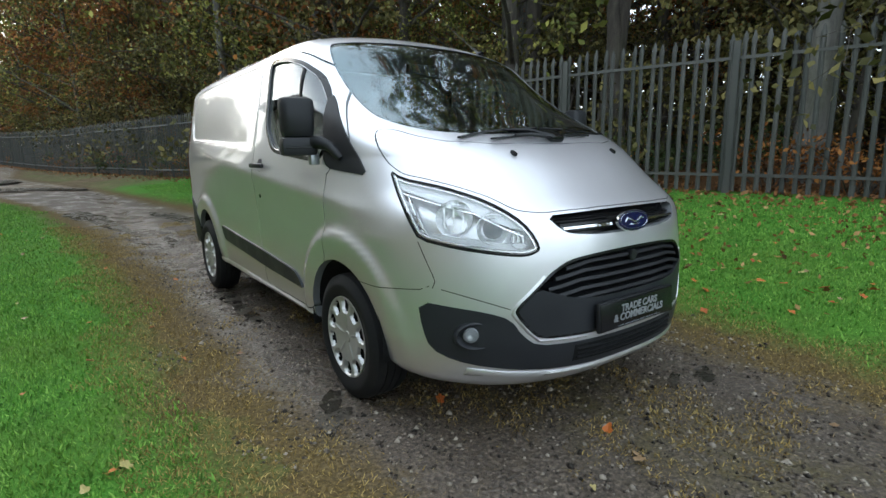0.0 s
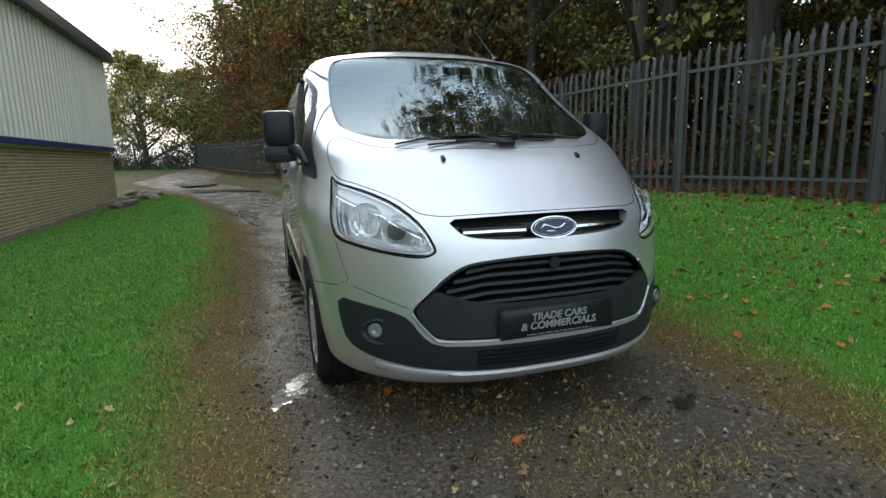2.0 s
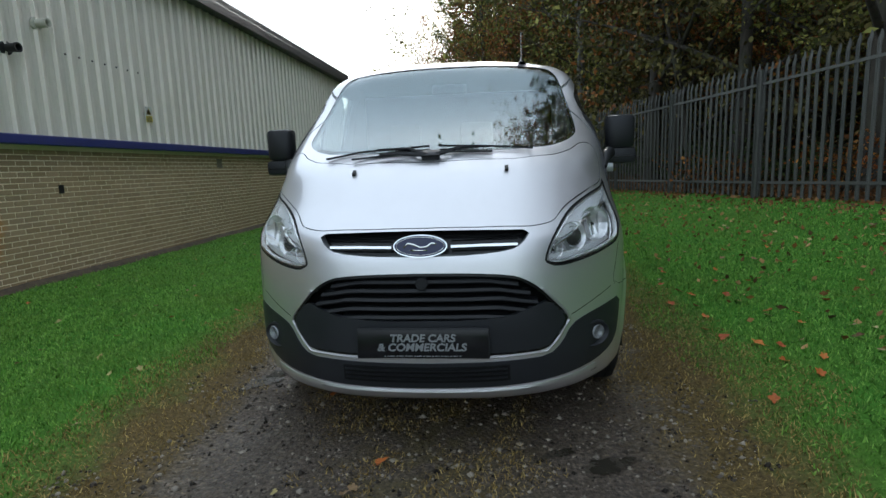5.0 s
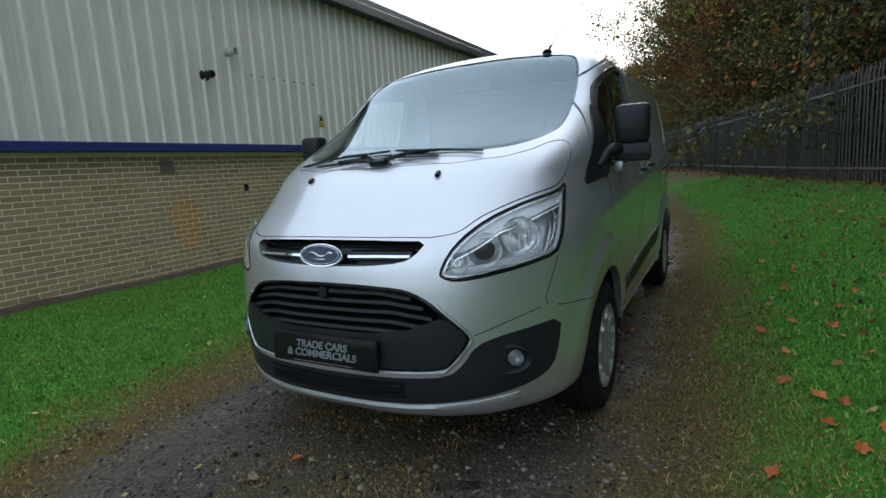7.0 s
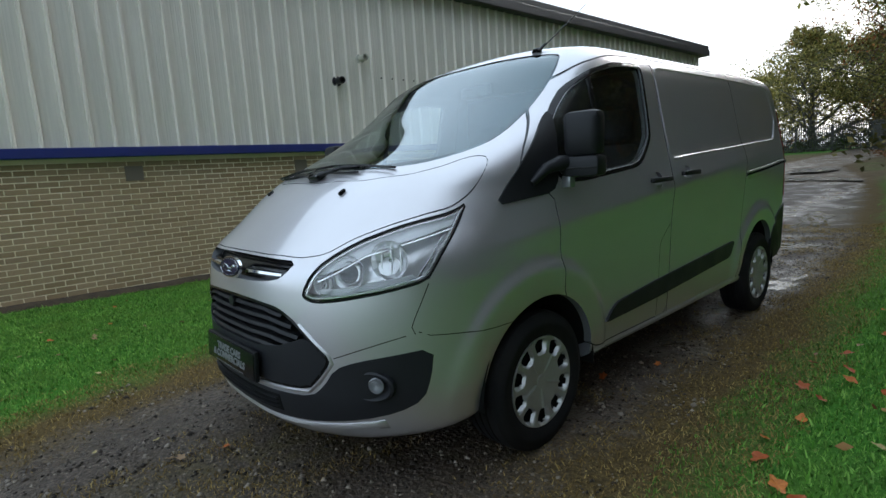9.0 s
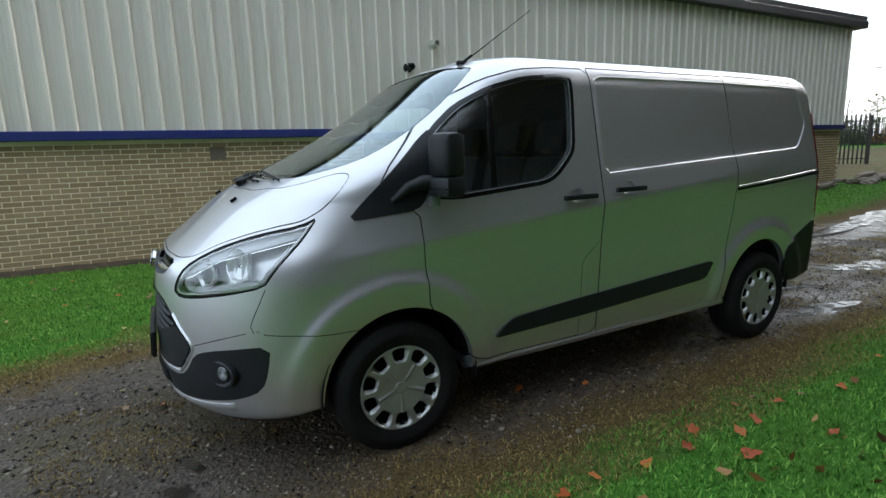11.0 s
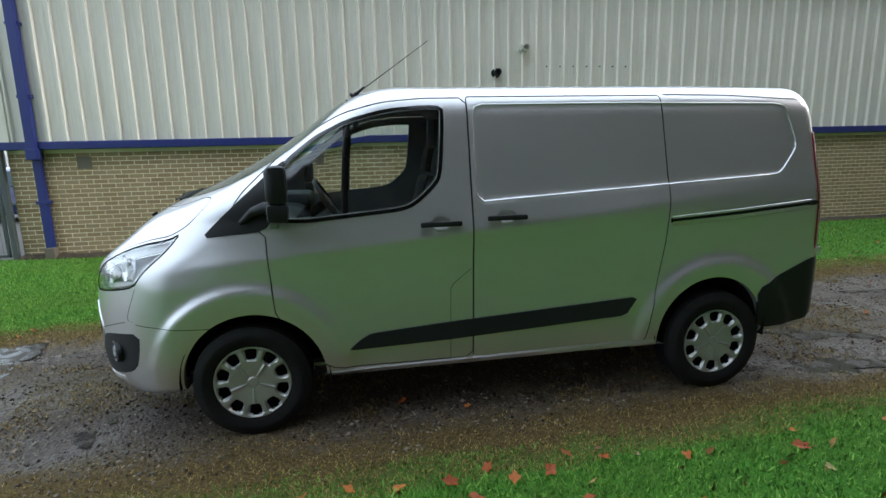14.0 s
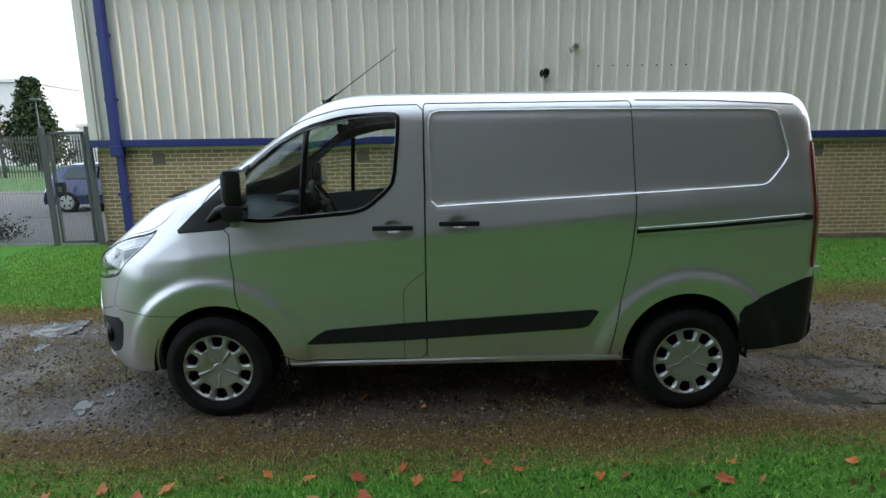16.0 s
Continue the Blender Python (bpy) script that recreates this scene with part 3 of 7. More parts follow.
def rim_edges(faces):
    seen = {}
    for f in faces:
        for a, b in zip(f, f[1:] + f[:1]):
            seen[(a, b)] = True
    return [(a, b) for a, b in seen if (b, a) not in seen]


def slab(front, back, faces, flip):
    """A closed plate from a front and a back layer."""
    n = len(front)
    out = [f if not flip else f[::-1] for f in faces] + [tuple(i + n for i in (f[::-1] if not flip else f)) for f in faces]
    for a, b in rim_edges(faces):
        q = (a, a + n, b + n, b)
        out.append(q if not flip else q[::-1])
    return np.concatenate([front, back]), out


FLIP = {"l": False, "r": True, "f": False, "b": True, "t": False, "dl": False, "dr": True}


def skin_normals(me, reach):
    """Gives the faces that lie on the van's form the exact normals of that form."""
    n = len(me.vertices)
    co = np.empty(n * 3)
    me.vertices.foreach_get("co", co)
    x, y, z = co.reshape(-1, 3).T
    e = 0.007
    g = np.stack([van_field(x + e, y, z) - van_field(x - e, y, z), van_field(x, y + e, z) - van_field(x, y - e, z), van_field(x, y, z + e) - van_field(x, y, z - e)], 1)
    g /= np.linalg.norm(g, axis=1)[:, None] + 1e-9
    lo, hi = reach
    f = van_field(x, y, z)
    ok = (f > lo) & (f < hi)
    loops = len(me.loops)
    vi = np.empty(loops, np.int32)
    me.loops.foreach_get("vertex_index", vi)
    start, total = np.empty(len(me.polygons), np.int32), np.empty(len(me.polygons), np.int32)
    me.polygons.foreach_get("loop_start", start)
    me.polygons.foreach_get("loop_total", total)
    fn = np.empty(len(me.polygons) * 3)
    me.polygons.foreach_get("normal", fn)
    poly = np.repeat(np.arange(len(start)), total)
    fn = fn.reshape(-1, 3)[poly]
    dot = (fn * g[vi]).sum(1)
    good = ok[vi] & (np.abs(dot) > 0.72)
    bad = np.zeros(len(start), bool)
    np.logical_or.at(bad, poly, ~good)
    use = ~bad[poly]
    nrm = np.empty(loops * 3)
    me.corner_normals.foreach_get("vector", nrm)
    nrm = nrm.reshape(-1, 3)
    nrm[use] = (g[vi] * np.sign(dot)[:, None])[use]
    me.normals_split_custom_set(nrm.tolist())
    return me


def patch(name, view, loop, off, depth, material, parent, res=0.035, label="", crown=0.0):
    """A plate that follows the van's form inside an outline."""
    vs, faces = fill(loop, res)
    top = lay(view, vs, off)
    if crown:
        edge = np.asarray(refine(loop, res))
        d = np.min(np.hypot(vs[:, None, 0] - edge[None, :, 0], vs[:, None, 1] - edge[None, :, 1]), 1)
        top = top + (lay(view, vs, off + 0.01) - top) * (np.minimum(d / crown, 1) ** 0.5)[:, None]
    v, f = slab(top, lay(view, vs, off - depth), faces, FLIP[view])
    me = mesh_from(name, v, f, material, True)
    me.set_sharp_from_angle(angle=radians(38))
    if not crown:
        skin_normals(me, (off - depth - 0.004, off + 0.004))
    return part_mesh(name, me, parent, label)


def strip(name, view, line, width, off, height, material, parent, closed=False, label="", step=0.025, peak=0.5):
    """A raised band along a line on the van's form."""
    line = refine(line, step, closed)
    t = (np.roll(line, -1, 0) - np.roll(line, 1, 0)) if closed else np.gradient(line, axis=0)
    t /= np.linalg.norm(t, axis=1)[:, None] + 1e-9
    nrm = np.stack([-t[:, 1], t[:, 0]], 1)
    rows = []
    for a, h in ((-0.5, -0.006), (-0.5, 0.25 * height), (-0.5 * peak, height), (0.5 * peak, height), (0.5, 0.25 * height), (0.5, -0.006)):
        rows.append(lay(view, line + nrm * width * a, off + h))
    n, k = len(line), len(rows)
    verts = np.concatenate(rows)
    faces = []
    for i in range(n if closed else n - 1):
        j = (i + 1) % n
        for r in range(k - 1):
            q = (r * n + i, r * n + j, (r + 1) * n + j, (r + 1) * n + i)
            faces.append(q if FLIP[view] is False else q[::-1])
    if not closed:
        faces += [tuple(r * n for r in range(k)), tuple(r * n + n - 1 for r in range(k))[::-1]]
    me = mesh_from(name, verts, faces, material, True)
    me.set_sharp_from_angle(angle=radians(50))
    return part_mesh(name, me, parent, label)


def prism(view, loop, near, far, verts, faces):
    """Adds a closed cutter: an outline driven along its drawing's rays, from near to far of the skin (metres along the ray)."""
    vs, fs = fill(loop, 0.06)
    starts, ways = view_rays(view, vs)
    skin = on_skin(starts, ways, 0.0, 2.6, 0.0)
    v, f = slab(skin + ways * far, skin + ways * near, fs, FLIP[view])
    base = len(verts)
    verts.extend(v)
    faces.extend(tuple(i + base for i in q) for q in f)


def ribbon(view, loop, width, near, far, verts, faces, closed=True):
    """Adds a closed cutter: a narrow wall along an outline, for a shut line."""
    line = refine(loop, 0.05, closed)
    t = (np.roll(line, -1, 0) - np.roll(line, 1, 0)) if closed else np.gradient(line, axis=0)
    t /= np.linalg.norm(t, axis=1)[:, None] + 1e-9
    nrm = np.stack([-t[:, 1], t[:, 0]], 1) * width / 2
    rows = []
    for side in (-1, 1):
        starts, ways = view_rays(view, line + nrm * side)
        skin = on_skin(starts, ways, 0.0, 2.6, 0.0)
        rows += [skin + ways * far, skin + ways * near]
    n, base = len(line), len(verts)
    order = [rows[0], rows[2], rows[3], rows[1]]
    verts.extend(np.concatenate(order))
    for i in range(n if closed else n - 1):
        j = (i + 1) % n
        for r in range(4):
            s = (r + 1) % 4
            q = tuple(base + k for k in (r * n + i, s * n + i, s * n + j, r * n + j))
            faces.append(q)
    if not closed:
        faces.append(tuple(base + r * n for r in (3, 2, 1, 0)))
        faces.append(tuple(base + r * n + n - 1 for r in range(4)))


# ---- outlines: along the van and up for the sides, across and up for the front ----
WINDOW = [(0.20, 1.24), (0.19, 1.47), (0.29, 1.575), (0.438, 1.69), (0.624, 1.778), (0.845, 1.833), (1.06, 1.85), (1.165, 1.845), (1.168, 1.78), (1.158, 1.64), (1.138, 1.455), (1.105, 1.40), (0.985, 1.297), (0.90, 1.268), (0.615, 1.245), (0.36, 1.225)]
DOOR = [(0.155, 1.19), (0.162, 1.0), (0.182, 0.70), (0.30, 0.585), (0.42, 0.40), (0.5, 0.362), (1.305, 0.362), (1.309, 1.3), (1.306, 1.893), (1.05, 1.892), (0.82, 1.872), (0.60, 1.815), (0.41, 1.72), (0.25, 1.60), (0.11, 1.465), (0.02, 1.375), (-0.05, 1.25), (0.02, 1.19)]
SLIDER = [(1.308, 0.355), (2.425, 0.375), (2.475, 0.68), (2.528, 1.0), (2.545, 1.37), (2.528, 1.899), (1.308, 1.899), (1.311, 1.3)]
TRIANGLE = [(-0.19, 1.157), (-0.1, 1.245), (0.01, 1.342), (0.12, 1.44), (0.21, 1.522), (0.285, 1.575), (0.24, 1.46), (0.205, 1.25), (0.15, 1.187)]
SCREEN = [(0.0, 1.312), (0.4, 1.312), (0.6, 1.323), (0.70, 1.353), (0.762, 1.39), (0.795, 1.435), (0.80, 1.52), (0.785, 1.66), (0.764, 1.78), (0.742, 1.85), (0.70, 1.908), (0.64, 1.932), (0.5, 1.948), (0.25, 1.963), (0.0, 1.966)]
SCREEN = SCREEN + [(-x, z) for x, z in SCREEN[-2:0:-1]]
LAMP = [(-0.272, 0.872), (-0.232, 0.945), (-0.165, 1.003), (-0.045, 1.062), (0.09, 1.104), (0.2, 1.13), (0.33, 1.152), (0.405, 1.19), (0.36, 1.09), (0.315, 1.02), (0.27, 0.95), (0.235, 0.898), (0.07, 0.864), (-0.12, 0.838), (-0.215, 0.832), (-0.262, 0.85)]
SLOT = [(-0.46, 0.994), (-0.24, 1.001), (0.0, 1.003), (0.24, 1.001), (0.46, 0.994), (0.42, 0.94), (0.37, 0.916), (0.22, 0.903), (0.0, 0.899), (-0.22, 0.903), (-0.37, 0.916), (-0.42, 0.94)]
GRILLE = [(0.0, 0.833), (0.21, 0.83), (0.36, 0.818), (0.42, 0.80), (0.49, 0.755), (0.605, 0.63), (0.615, 0.595), (0.56, 0.52), (0.52, 0.482), (0.3, 0.478), (0.0, 0.478)]
GRILLE = GRILLE + [(-x, z) for x, z in GRILLE[-2:0:-1]]
GRILLE_LOW = [(0.0, 0.632), (0.2, 0.632), (0.37, 0.645), (0.45, 0.672), (0.53, 0.70), (0.605, 0.625), (0.612, 0.595), (0.56, 0.523), (0.52, 0.486), (0.3, 0.482), (0.0, 0.482)]
GRILLE_LOW = GRILLE_LOW + [(-x, z) for x, z in GRILLE_LOW[-2:0:-1]]
CHIN = [(0.0, 0.447), (0.38, 0.452), (0.53, 0.455), (0.585, 0.50), (0.63, 0.575), (0.70, 0.603), (0.80, 0.622), (0.895, 0.64), (0.885, 0.52), (0.865, 0.43), (0.80, 0.385), (0.70, 0.36), (0.54, 0.342), (0.3, 0.332), (0.0, 0.328)]
CHIN = CHIN + [(-x, z) for x, z in CHIN[-2:0:-1]]
BONNET_FRONT = [(0.0, 1.012), (0.25, 1.010), (0.46, 1.004)]
BONNET_WING = [(-0.17, 1.016), (-0.05, 1.073), (0.09, 1.115), (0.2, 1.141), (0.33, 1.165), (0.408, 1.212), (0.452, 1.262), (0.482, 1.31), (0.5, 1.35), (0.5, 1.372)]
BONNET_REAR = [(0.755, 1.368), (0.70, 1.334), (0.61, 1.308), (0.4, 1.292), (0.0, 1.29)]
PANEL_BEAD = [(1.345, 1.30), (1.335, 1.60), (1.337, 1.80), (1.365, 1.852), (2.3, 1.853), (3.35, 1.84), (3.40, 1.82), (3.462, 1.60), (3.455, 1.55), (3.345, 1.415), (3.30, 1.398), (2.54, 1.362), (1.6, 1.314)]


def panel_table():
    """How deep the pressed side panel lies, on a grid over the van's side."""
    ys, zs = np.arange(1.2, 3.7, 0.008), np.arange(1.2, 1.98, 0.008)
    loop = refine(soften(PANEL_BEAD, 1), 0.01)
    pts = np.stack(np.meshgrid(ys, zs), -1).reshape(-1, 2)
    d = np.concatenate([np.min(np.hypot(c[:, None, 0] - loop[None, :, 0], c[:, None, 1] - loop[None, :, 1]), 1) for c in np.array_split(pts, 40)])
    d = np.where(within(loop, pts), d, -d).reshape(len(zs), len(ys))
    t = np.clip(d / 0.034 + 0.4, 0, 1)
    return ys, zs, t * t * (3 - 2 * t)


PANEL_Y, PANEL_Z, PANEL_T = panel_table()


def panel_depth(y, z):
    """0 outside the pressed side panel, 1 on its sunk field."""
    y, z = np.broadcast_arrays(np.asarray(y, float), np.asarray(z, float))
    u = np.clip((y - PANEL_Y[0]) / 0.008, 0, len(PANEL_Y) - 1.001)
    v = np.clip((z - PANEL_Z[0]) / 0.008, 0, len(PANEL_Z) - 1.001)
    i, j = u.astype(int), v.astype(int)
    a, b = u - i, v - j
    return (PANEL_T[j, i] * (1 - a) + PANEL_T[j, i + 1] * a) * (1 - b) + (PANEL_T[j + 1, i] * (1 - a) + PANEL_T[j + 1, i + 1] * a) * b


CLADDING_STRIP = [(0.566, 0.468), (0.64, 0.53), (0.70, 0.562), (1.174, 0.598), (2.36, 0.668), (2.285, 0.552), (1.171, 0.488)]
REAR_BUMPER = [(3.20, 0.66), (3.40, 0.755), (3.60, 0.84), (3.70, 0.845), (3.70, 0.45), (3.60, 0.42), (3.45, 0.40), (3.245, 0.385)]
CUPS = (("l", 1.122, 1.187), ("l", 1.508, 1.208), ("r", 1.16, 1.187))
ARCHES = ((0.042, 0.335, 0.395), (2.885, 0.388, 0.375))


def seam_band(loop, width, inward, outward, verts, faces):
    """A thin closed band that stands square to the skin along a loop."""
    loop = refine(loop, 0.025)
    for _ in range(2):
        loop = (np.roll(loop, 1, 0) + 2 * loop + np.roll(loop, -1, 0)) / 4
    e = 0.01
    x, y, z = loop.T
    nrm = np.stack([van_field(x + e, y, z) - van_field(x - e, y, z), van_field(x, y + e, z) - van_field(x, y - e, z), van_field(x, y, z + e) - van_field(x, y, z - e)], 1)
    for _ in range(3):
        nrm = np.roll(nrm, 1, 0) + 2 * nrm + np.roll(nrm, -1, 0)
    nrm /= np.linalg.norm(nrm, axis=1)[:, None]
    way = np.roll(loop, -1, 0) - np.roll(loop, 1, 0)
    side = np.cross(nrm, way)
    side *= width / 2 / np.linalg.norm(side, axis=1)[:, None]
    base, n = len(verts), len(loop)
    for p, q, s in zip(loop, nrm, side):
        verts += [tuple(p - q * inward - s), tuple(p + q * outward - s), tuple(p + q * outward + s), tuple(p - q * inward + s)]
    for i in range(n):
        a, b = base + 4 * i, base + 4 * ((i + 1) % n)
        faces += [(a + k, b + k, b + (k + 1) % 4, a + (k + 1) % 4) for k in range(4)]


def cut_shell():
    """The hollow body with its openings and shut lines cut, apart in pieces."""
    outer, of = van_shell(0.024, 0.0)
    inner, nf = van_shell(0.07, -0.04)
    n = len(outer)
    me = mesh_from("body", np.concatenate([outer, inner]), of + [tuple(i + n for i in f[::-1]) for f in nf])
    for mat in (PAINT, HEADLINING):
        me.materials.append(mat)
    index = np.zeros(len(of) + len(nf), np.int32)
    index[len(of):] = 1
    me.polygons.foreach_set("material_index", index)
    verts, faces = [], []
    for view in "lr":
        prism(view, inset(ccw(soften(WINDOW, 1)), 0.022), -0.3, 0.1, verts, faces)
        for y, z, r in ARCHES:
            circle = [(y + r * math.cos(a), z + r * math.sin(a)) for a in np.linspace(0, 2 * math.pi, 57)[:-1]]
            prism(view, circle, -0.32, 0.15, verts, faces)
    prism("f", inset(ccw(soften(SCREEN, 1)), 0.03), -0.18, 0.2, verts, faces)
    prism("f", ccw(soften(SLOT, 1)), -0.12, 0.1, verts, faces)
    prism("f", ccw(soften(GRILLE, 1)), -0.14, 0.1, verts, faces)
    for view in ("dl", "dr"):
        prism(view, inset(ccw(soften(LAMP, 1)), 0.004), -0.16, 0.1, verts, faces)
    lines, lf = [], []
    for view in "lr":
        ribbon(view, soften(DOOR, 1), 0.007, -0.25, 0.1, lines, lf)
    hood, hf = [], []
    half = np.concatenate([lay("f", BONNET_FRONT), lay("dl", BONNET_WING), lay("f", BONNET_REAR)])
    seam_band(np.concatenate([half, half[-2:0:-1] * np.array([-1, 1, 1])]), 0.005, 0.075, 0.06, hood, hf)
    slide, sf = [], []
    for view, y, z in CUPS:
        prism(view, [(y + 0.056 * math.cos(a), z + 0.044 * math.sin(a)) for a in np.linspace(0, 2 * math.pi, 33)[:-1]], -0.022, 0.06, slide, sf)
    cups = len(sf)
    ribbon("l", soften(SLIDER, 1, 0.12, 0.012), 0.007, -0.25, 0.1, slide, sf)
    ob = new("body", me)
    for vv, ff in ((verts, faces), (lines, lf), (hood, hf), (slide, sf)):
        cm = mesh_from("cutter", vv, ff)
        for mat in (PAINT, HEADLINING):
            cm.materials.append(mat)
        index = np.ones(len(cm.polygons), np.int32)
        if vv is slide:
            index[:cups] = 0
        cm.polygons.foreach_set("material_index", index)
        bm = bmesh.new()
        bm.from_mesh(cm)
        bmesh.ops.recalc_face_normals(bm, faces=bm.faces)
        bm.to_mesh(cm)
        bm.free()
        cutter = new("cutter", cm)
        mod = ob.modifiers.new("cut", "BOOLEAN")
        mod.operation, mod.solver, mod.object = "DIFFERENCE", "EXACT", cutter
        mod.use_self = False
        bpy.context.view_layer.update()
        done = bpy.data.meshes.new_from_object(ob.evaluated_get(bpy.context.evaluated_depsgraph_get()))
        ob.modifiers.clear()
        ob.data = done
        bpy.data.objects.remove(cutter)
    bm = bmesh.new()
    bm.from_mesh(ob.data)
    bpy.data.objects.remove(ob)
    # pieces by connection
    seen, pieces = set(), []
    for f in bm.faces:
        if f in seen:
            continue
        stack, piece = [f], []
        seen.add(f)
        while stack:
            g = stack.pop()
            piece.append(g)
            for e in g.edges:
                for h in e.link_faces:
                    if h not in seen:
                        seen.add(h)
                        stack.append(h)
        pieces.append(piece)
    out = []
    for piece in pieces:
        vs = list({v for f in piece for v in f.verts})
        at = {v: i for i, v in enumerate(vs)}
        me = mesh_from("piece", [v.co for v in vs], [[at[v] for v in f.verts] for f in piece])
        for mat in (PAINT, HEADLINING):
            me.materials.append(mat)
        me.polygons.foreach_set("material_index", np.array([f.material_index for f in piece], np.int32))
        me.shade_smooth()
        me.set_sharp_from_angle(angle=radians(32))
        skin_normals(me, (-0.006, 0.006))
        co = np.array([v.co[:] for v in vs])
        out.append((len(vs), co.min(0), co.max(0), me))
    bm.free()
    return sorted(out, key=lambda p: -p[0])


van = thing("van")
tagged(van, "silver metallic panel van with grey bumper parked on a wet track", "van")
pieces = cut_shell()

names = iter(["body", "bonnet", "sliding_door", "front_door", "front_door"])
doors = {}
for n, lo, hi, me in pieces[:5]:
    ob = part_mesh(next(names), me, van)
    if ob.name.startswith("front_door"):
        doors["r" if lo[0] < 0 else "l"] = ob
    elif ob.name.startswith("sliding"):
        doors["slide"] = ob


def flat_disc(bm, m, r, depth, segs=24, bevel=0.0, r2=None):
    made = bmesh.ops.create_cone(bm, cap_ends=True, segments=segs, radius1=r, radius2=r if r2 is None else r2, depth=depth, matrix=m)["verts"]
    if bevel:
        edges = [e for e in {e for v in made for e in v.link_edges} if len(e.link_faces) == 2 and e.calc_face_angle(0) > 1]
        bmesh.ops.bevel(bm, geom=edges, offset=bevel, segments=2, affect="EDGES")
    return bm


def spun(profile, m, segs=48, closed=False):
    """A turned form: (radius, height) points about the z axis of m."""
    verts, faces, k = [], [], len(profile)
    for s in range(segs):
        a = 2 * math.pi * s / segs
        verts += [m @ Vector((r * math.cos(a), r * math.sin(a), h)) for r, h in profile]
    for s in range(segs):
        t = (s + 1) % segs
        for i in range(k if closed else k - 1):
            j = (i + 1) % k
            faces.append((s * k + i, t * k + i, t * k + j, s * k + j))
    return verts, faces


def spun_part(name, profile, m, material, parent, segs=48, label="", closed=False):
    me = mesh_from(name, *spun(profile, m, segs, closed), material, True)
    me.set_sharp_from_angle(angle=radians(40))
    return part_mesh(name, me, parent, label)


# glass, seals and the black sail panels
def sheet_glass(name, view, loop, off, parent, label):
    ob = patch(name, view, loop, off, 0.004, SCREEN_GLASS if name == "windscreen" else GLASS, parent, 0.05, label)
    ob.visible_shadow = False
    return ob


screen_loop = ccw(soften(SCREEN, 1))
sheet_glass("windscreen", "f", inset(screen_loop, 0.012), -0.002, van, "large raked windscreen reflecting trees")
strip("windscreen_border", "f", inset(screen_loop, 0.022), 0.052, -0.010, 0.004, GLOSS_BLACK, van, True, "black printed glass border", peak=0.9)
win_loop = ccw(soften(WINDOW, 1))
for view in "lr":
    door = doors[view]
    sheet_glass("side_window", view, inset(win_loop, 0.012), -0.012, door, "tinted door glass")
    strip("window_seal", view, inset(win_loop, 0.008), 0.030, -0.012, 0.014, GLOSS_BLACK, door, True, "black rubber window seal", peak=0.7)
    strip("window_divider", view, [(0.585, 1.25), (0.60, 1.5), (0.625, 1.775)], 0.036, -0.012, 0.007, GLOSS_BLACK, door, label="black upright glazing bar")
    patch("sail_panel", view, soften(TRIANGLE, 1), 0.006, 0.02, BLACK_PLASTIC, door, 0.03, "black mirror mounting panel")
    strip("roof_gutter", view, [(1.33, 1.905), (2.0, 1.907), (2.9, 1.90), (3.5, 1.868)] if view == "r" else [(2.56, 1.905), (3.0, 1.897), (3.5, 1.868)], 0.008, -0.004, 0.006, LINER, van, label="dark roof drip channel")
    bead = ccw(soften(PANEL_BEAD, 1))
    strip("panel_bead", view, bead, 0.013, -0.001, 0.0042, PAINT, van, True, "pressed edge of the recessed side panel", peak=0.2)
    patch("side_cladding", view, soften(CLADDING_STRIP, 1, 0.12), 0.012, 0.016, GREY_PLASTIC, doors["slide"] if view == "l" else van, 0.04, "dark grey rubbing strip")
    patch("rear_bumper_side", view, soften(REAR_BUMPER, 1, 0.15), 0.008, 0.02, BLACK_PLASTIC, van, 0.05, "dark grey rear bumper corner")
    strip("sill", view, [(0.46, 0.325), (1.3, 0.335), (2.5, 0.352)], 0.05, -0.004, 0.012, PAINT, van, label="painted sill edge")
    strip("wing_shut_line", view, [(-0.13, 0.66), (-0.3, 0.666), (-0.46, 0.678), (-0.575, 0.69), (-0.612, 0.708)], 0.006, -0.002, 0.0025, LINER, van, label="dark gap above the bumper")
    strip("wing_shut_line", "d" + view, [(0.238, 0.893), (0.205, 0.82), (0.176, 0.76), (0.164, 0.728), (0.176, 0.70)], 0.006, -0.002, 0.0025, LINER, van, label="dark gap behind the headlamp")
strip("sliding_door_rail", "l", [(2.56, 1.136), (3.0, 1.161), (3.56, 1.2)], 0.07, -0.008, 0.012, PAINT, van, label="pressed silver door rail", peak=0.8)
strip("rail_groove", "l", [(2.55, 1.142), (3.0, 1.167), (3.57, 1.206)], 0.03, -0.001, 0.0062, LINER, van, label="dark rail groove")
patch("rail_stop", "l", soften([(3.53, 1.19), (3.60, 1.195), (3.60, 1.225), (3.53, 1.22)], 1), 0.014, 0.02, BLACK_PLASTIC, van, 0.03, "black rail end cap")
ribbon_line = [(1.295, 0.915), (1.19, 0.832), (1.172, 0.80), (1.168, 0.372)]
strip("fuel_flap_gap", "l", ribbon_line, 0.005, -0.002, 0.0026, LINER, doors["l"], label="dark gap round the fuel flap")
patch("door_lock", "r", [(1.20 + 0.014 * math.cos(a), 0.985 + 0.014 * math.sin(a)) for a in np.linspace(0, 6.28, 13)[:-1]], 0.004, 0.008, GLOSS_BLACK, doors["r"], 0.02, "black lock barrel")


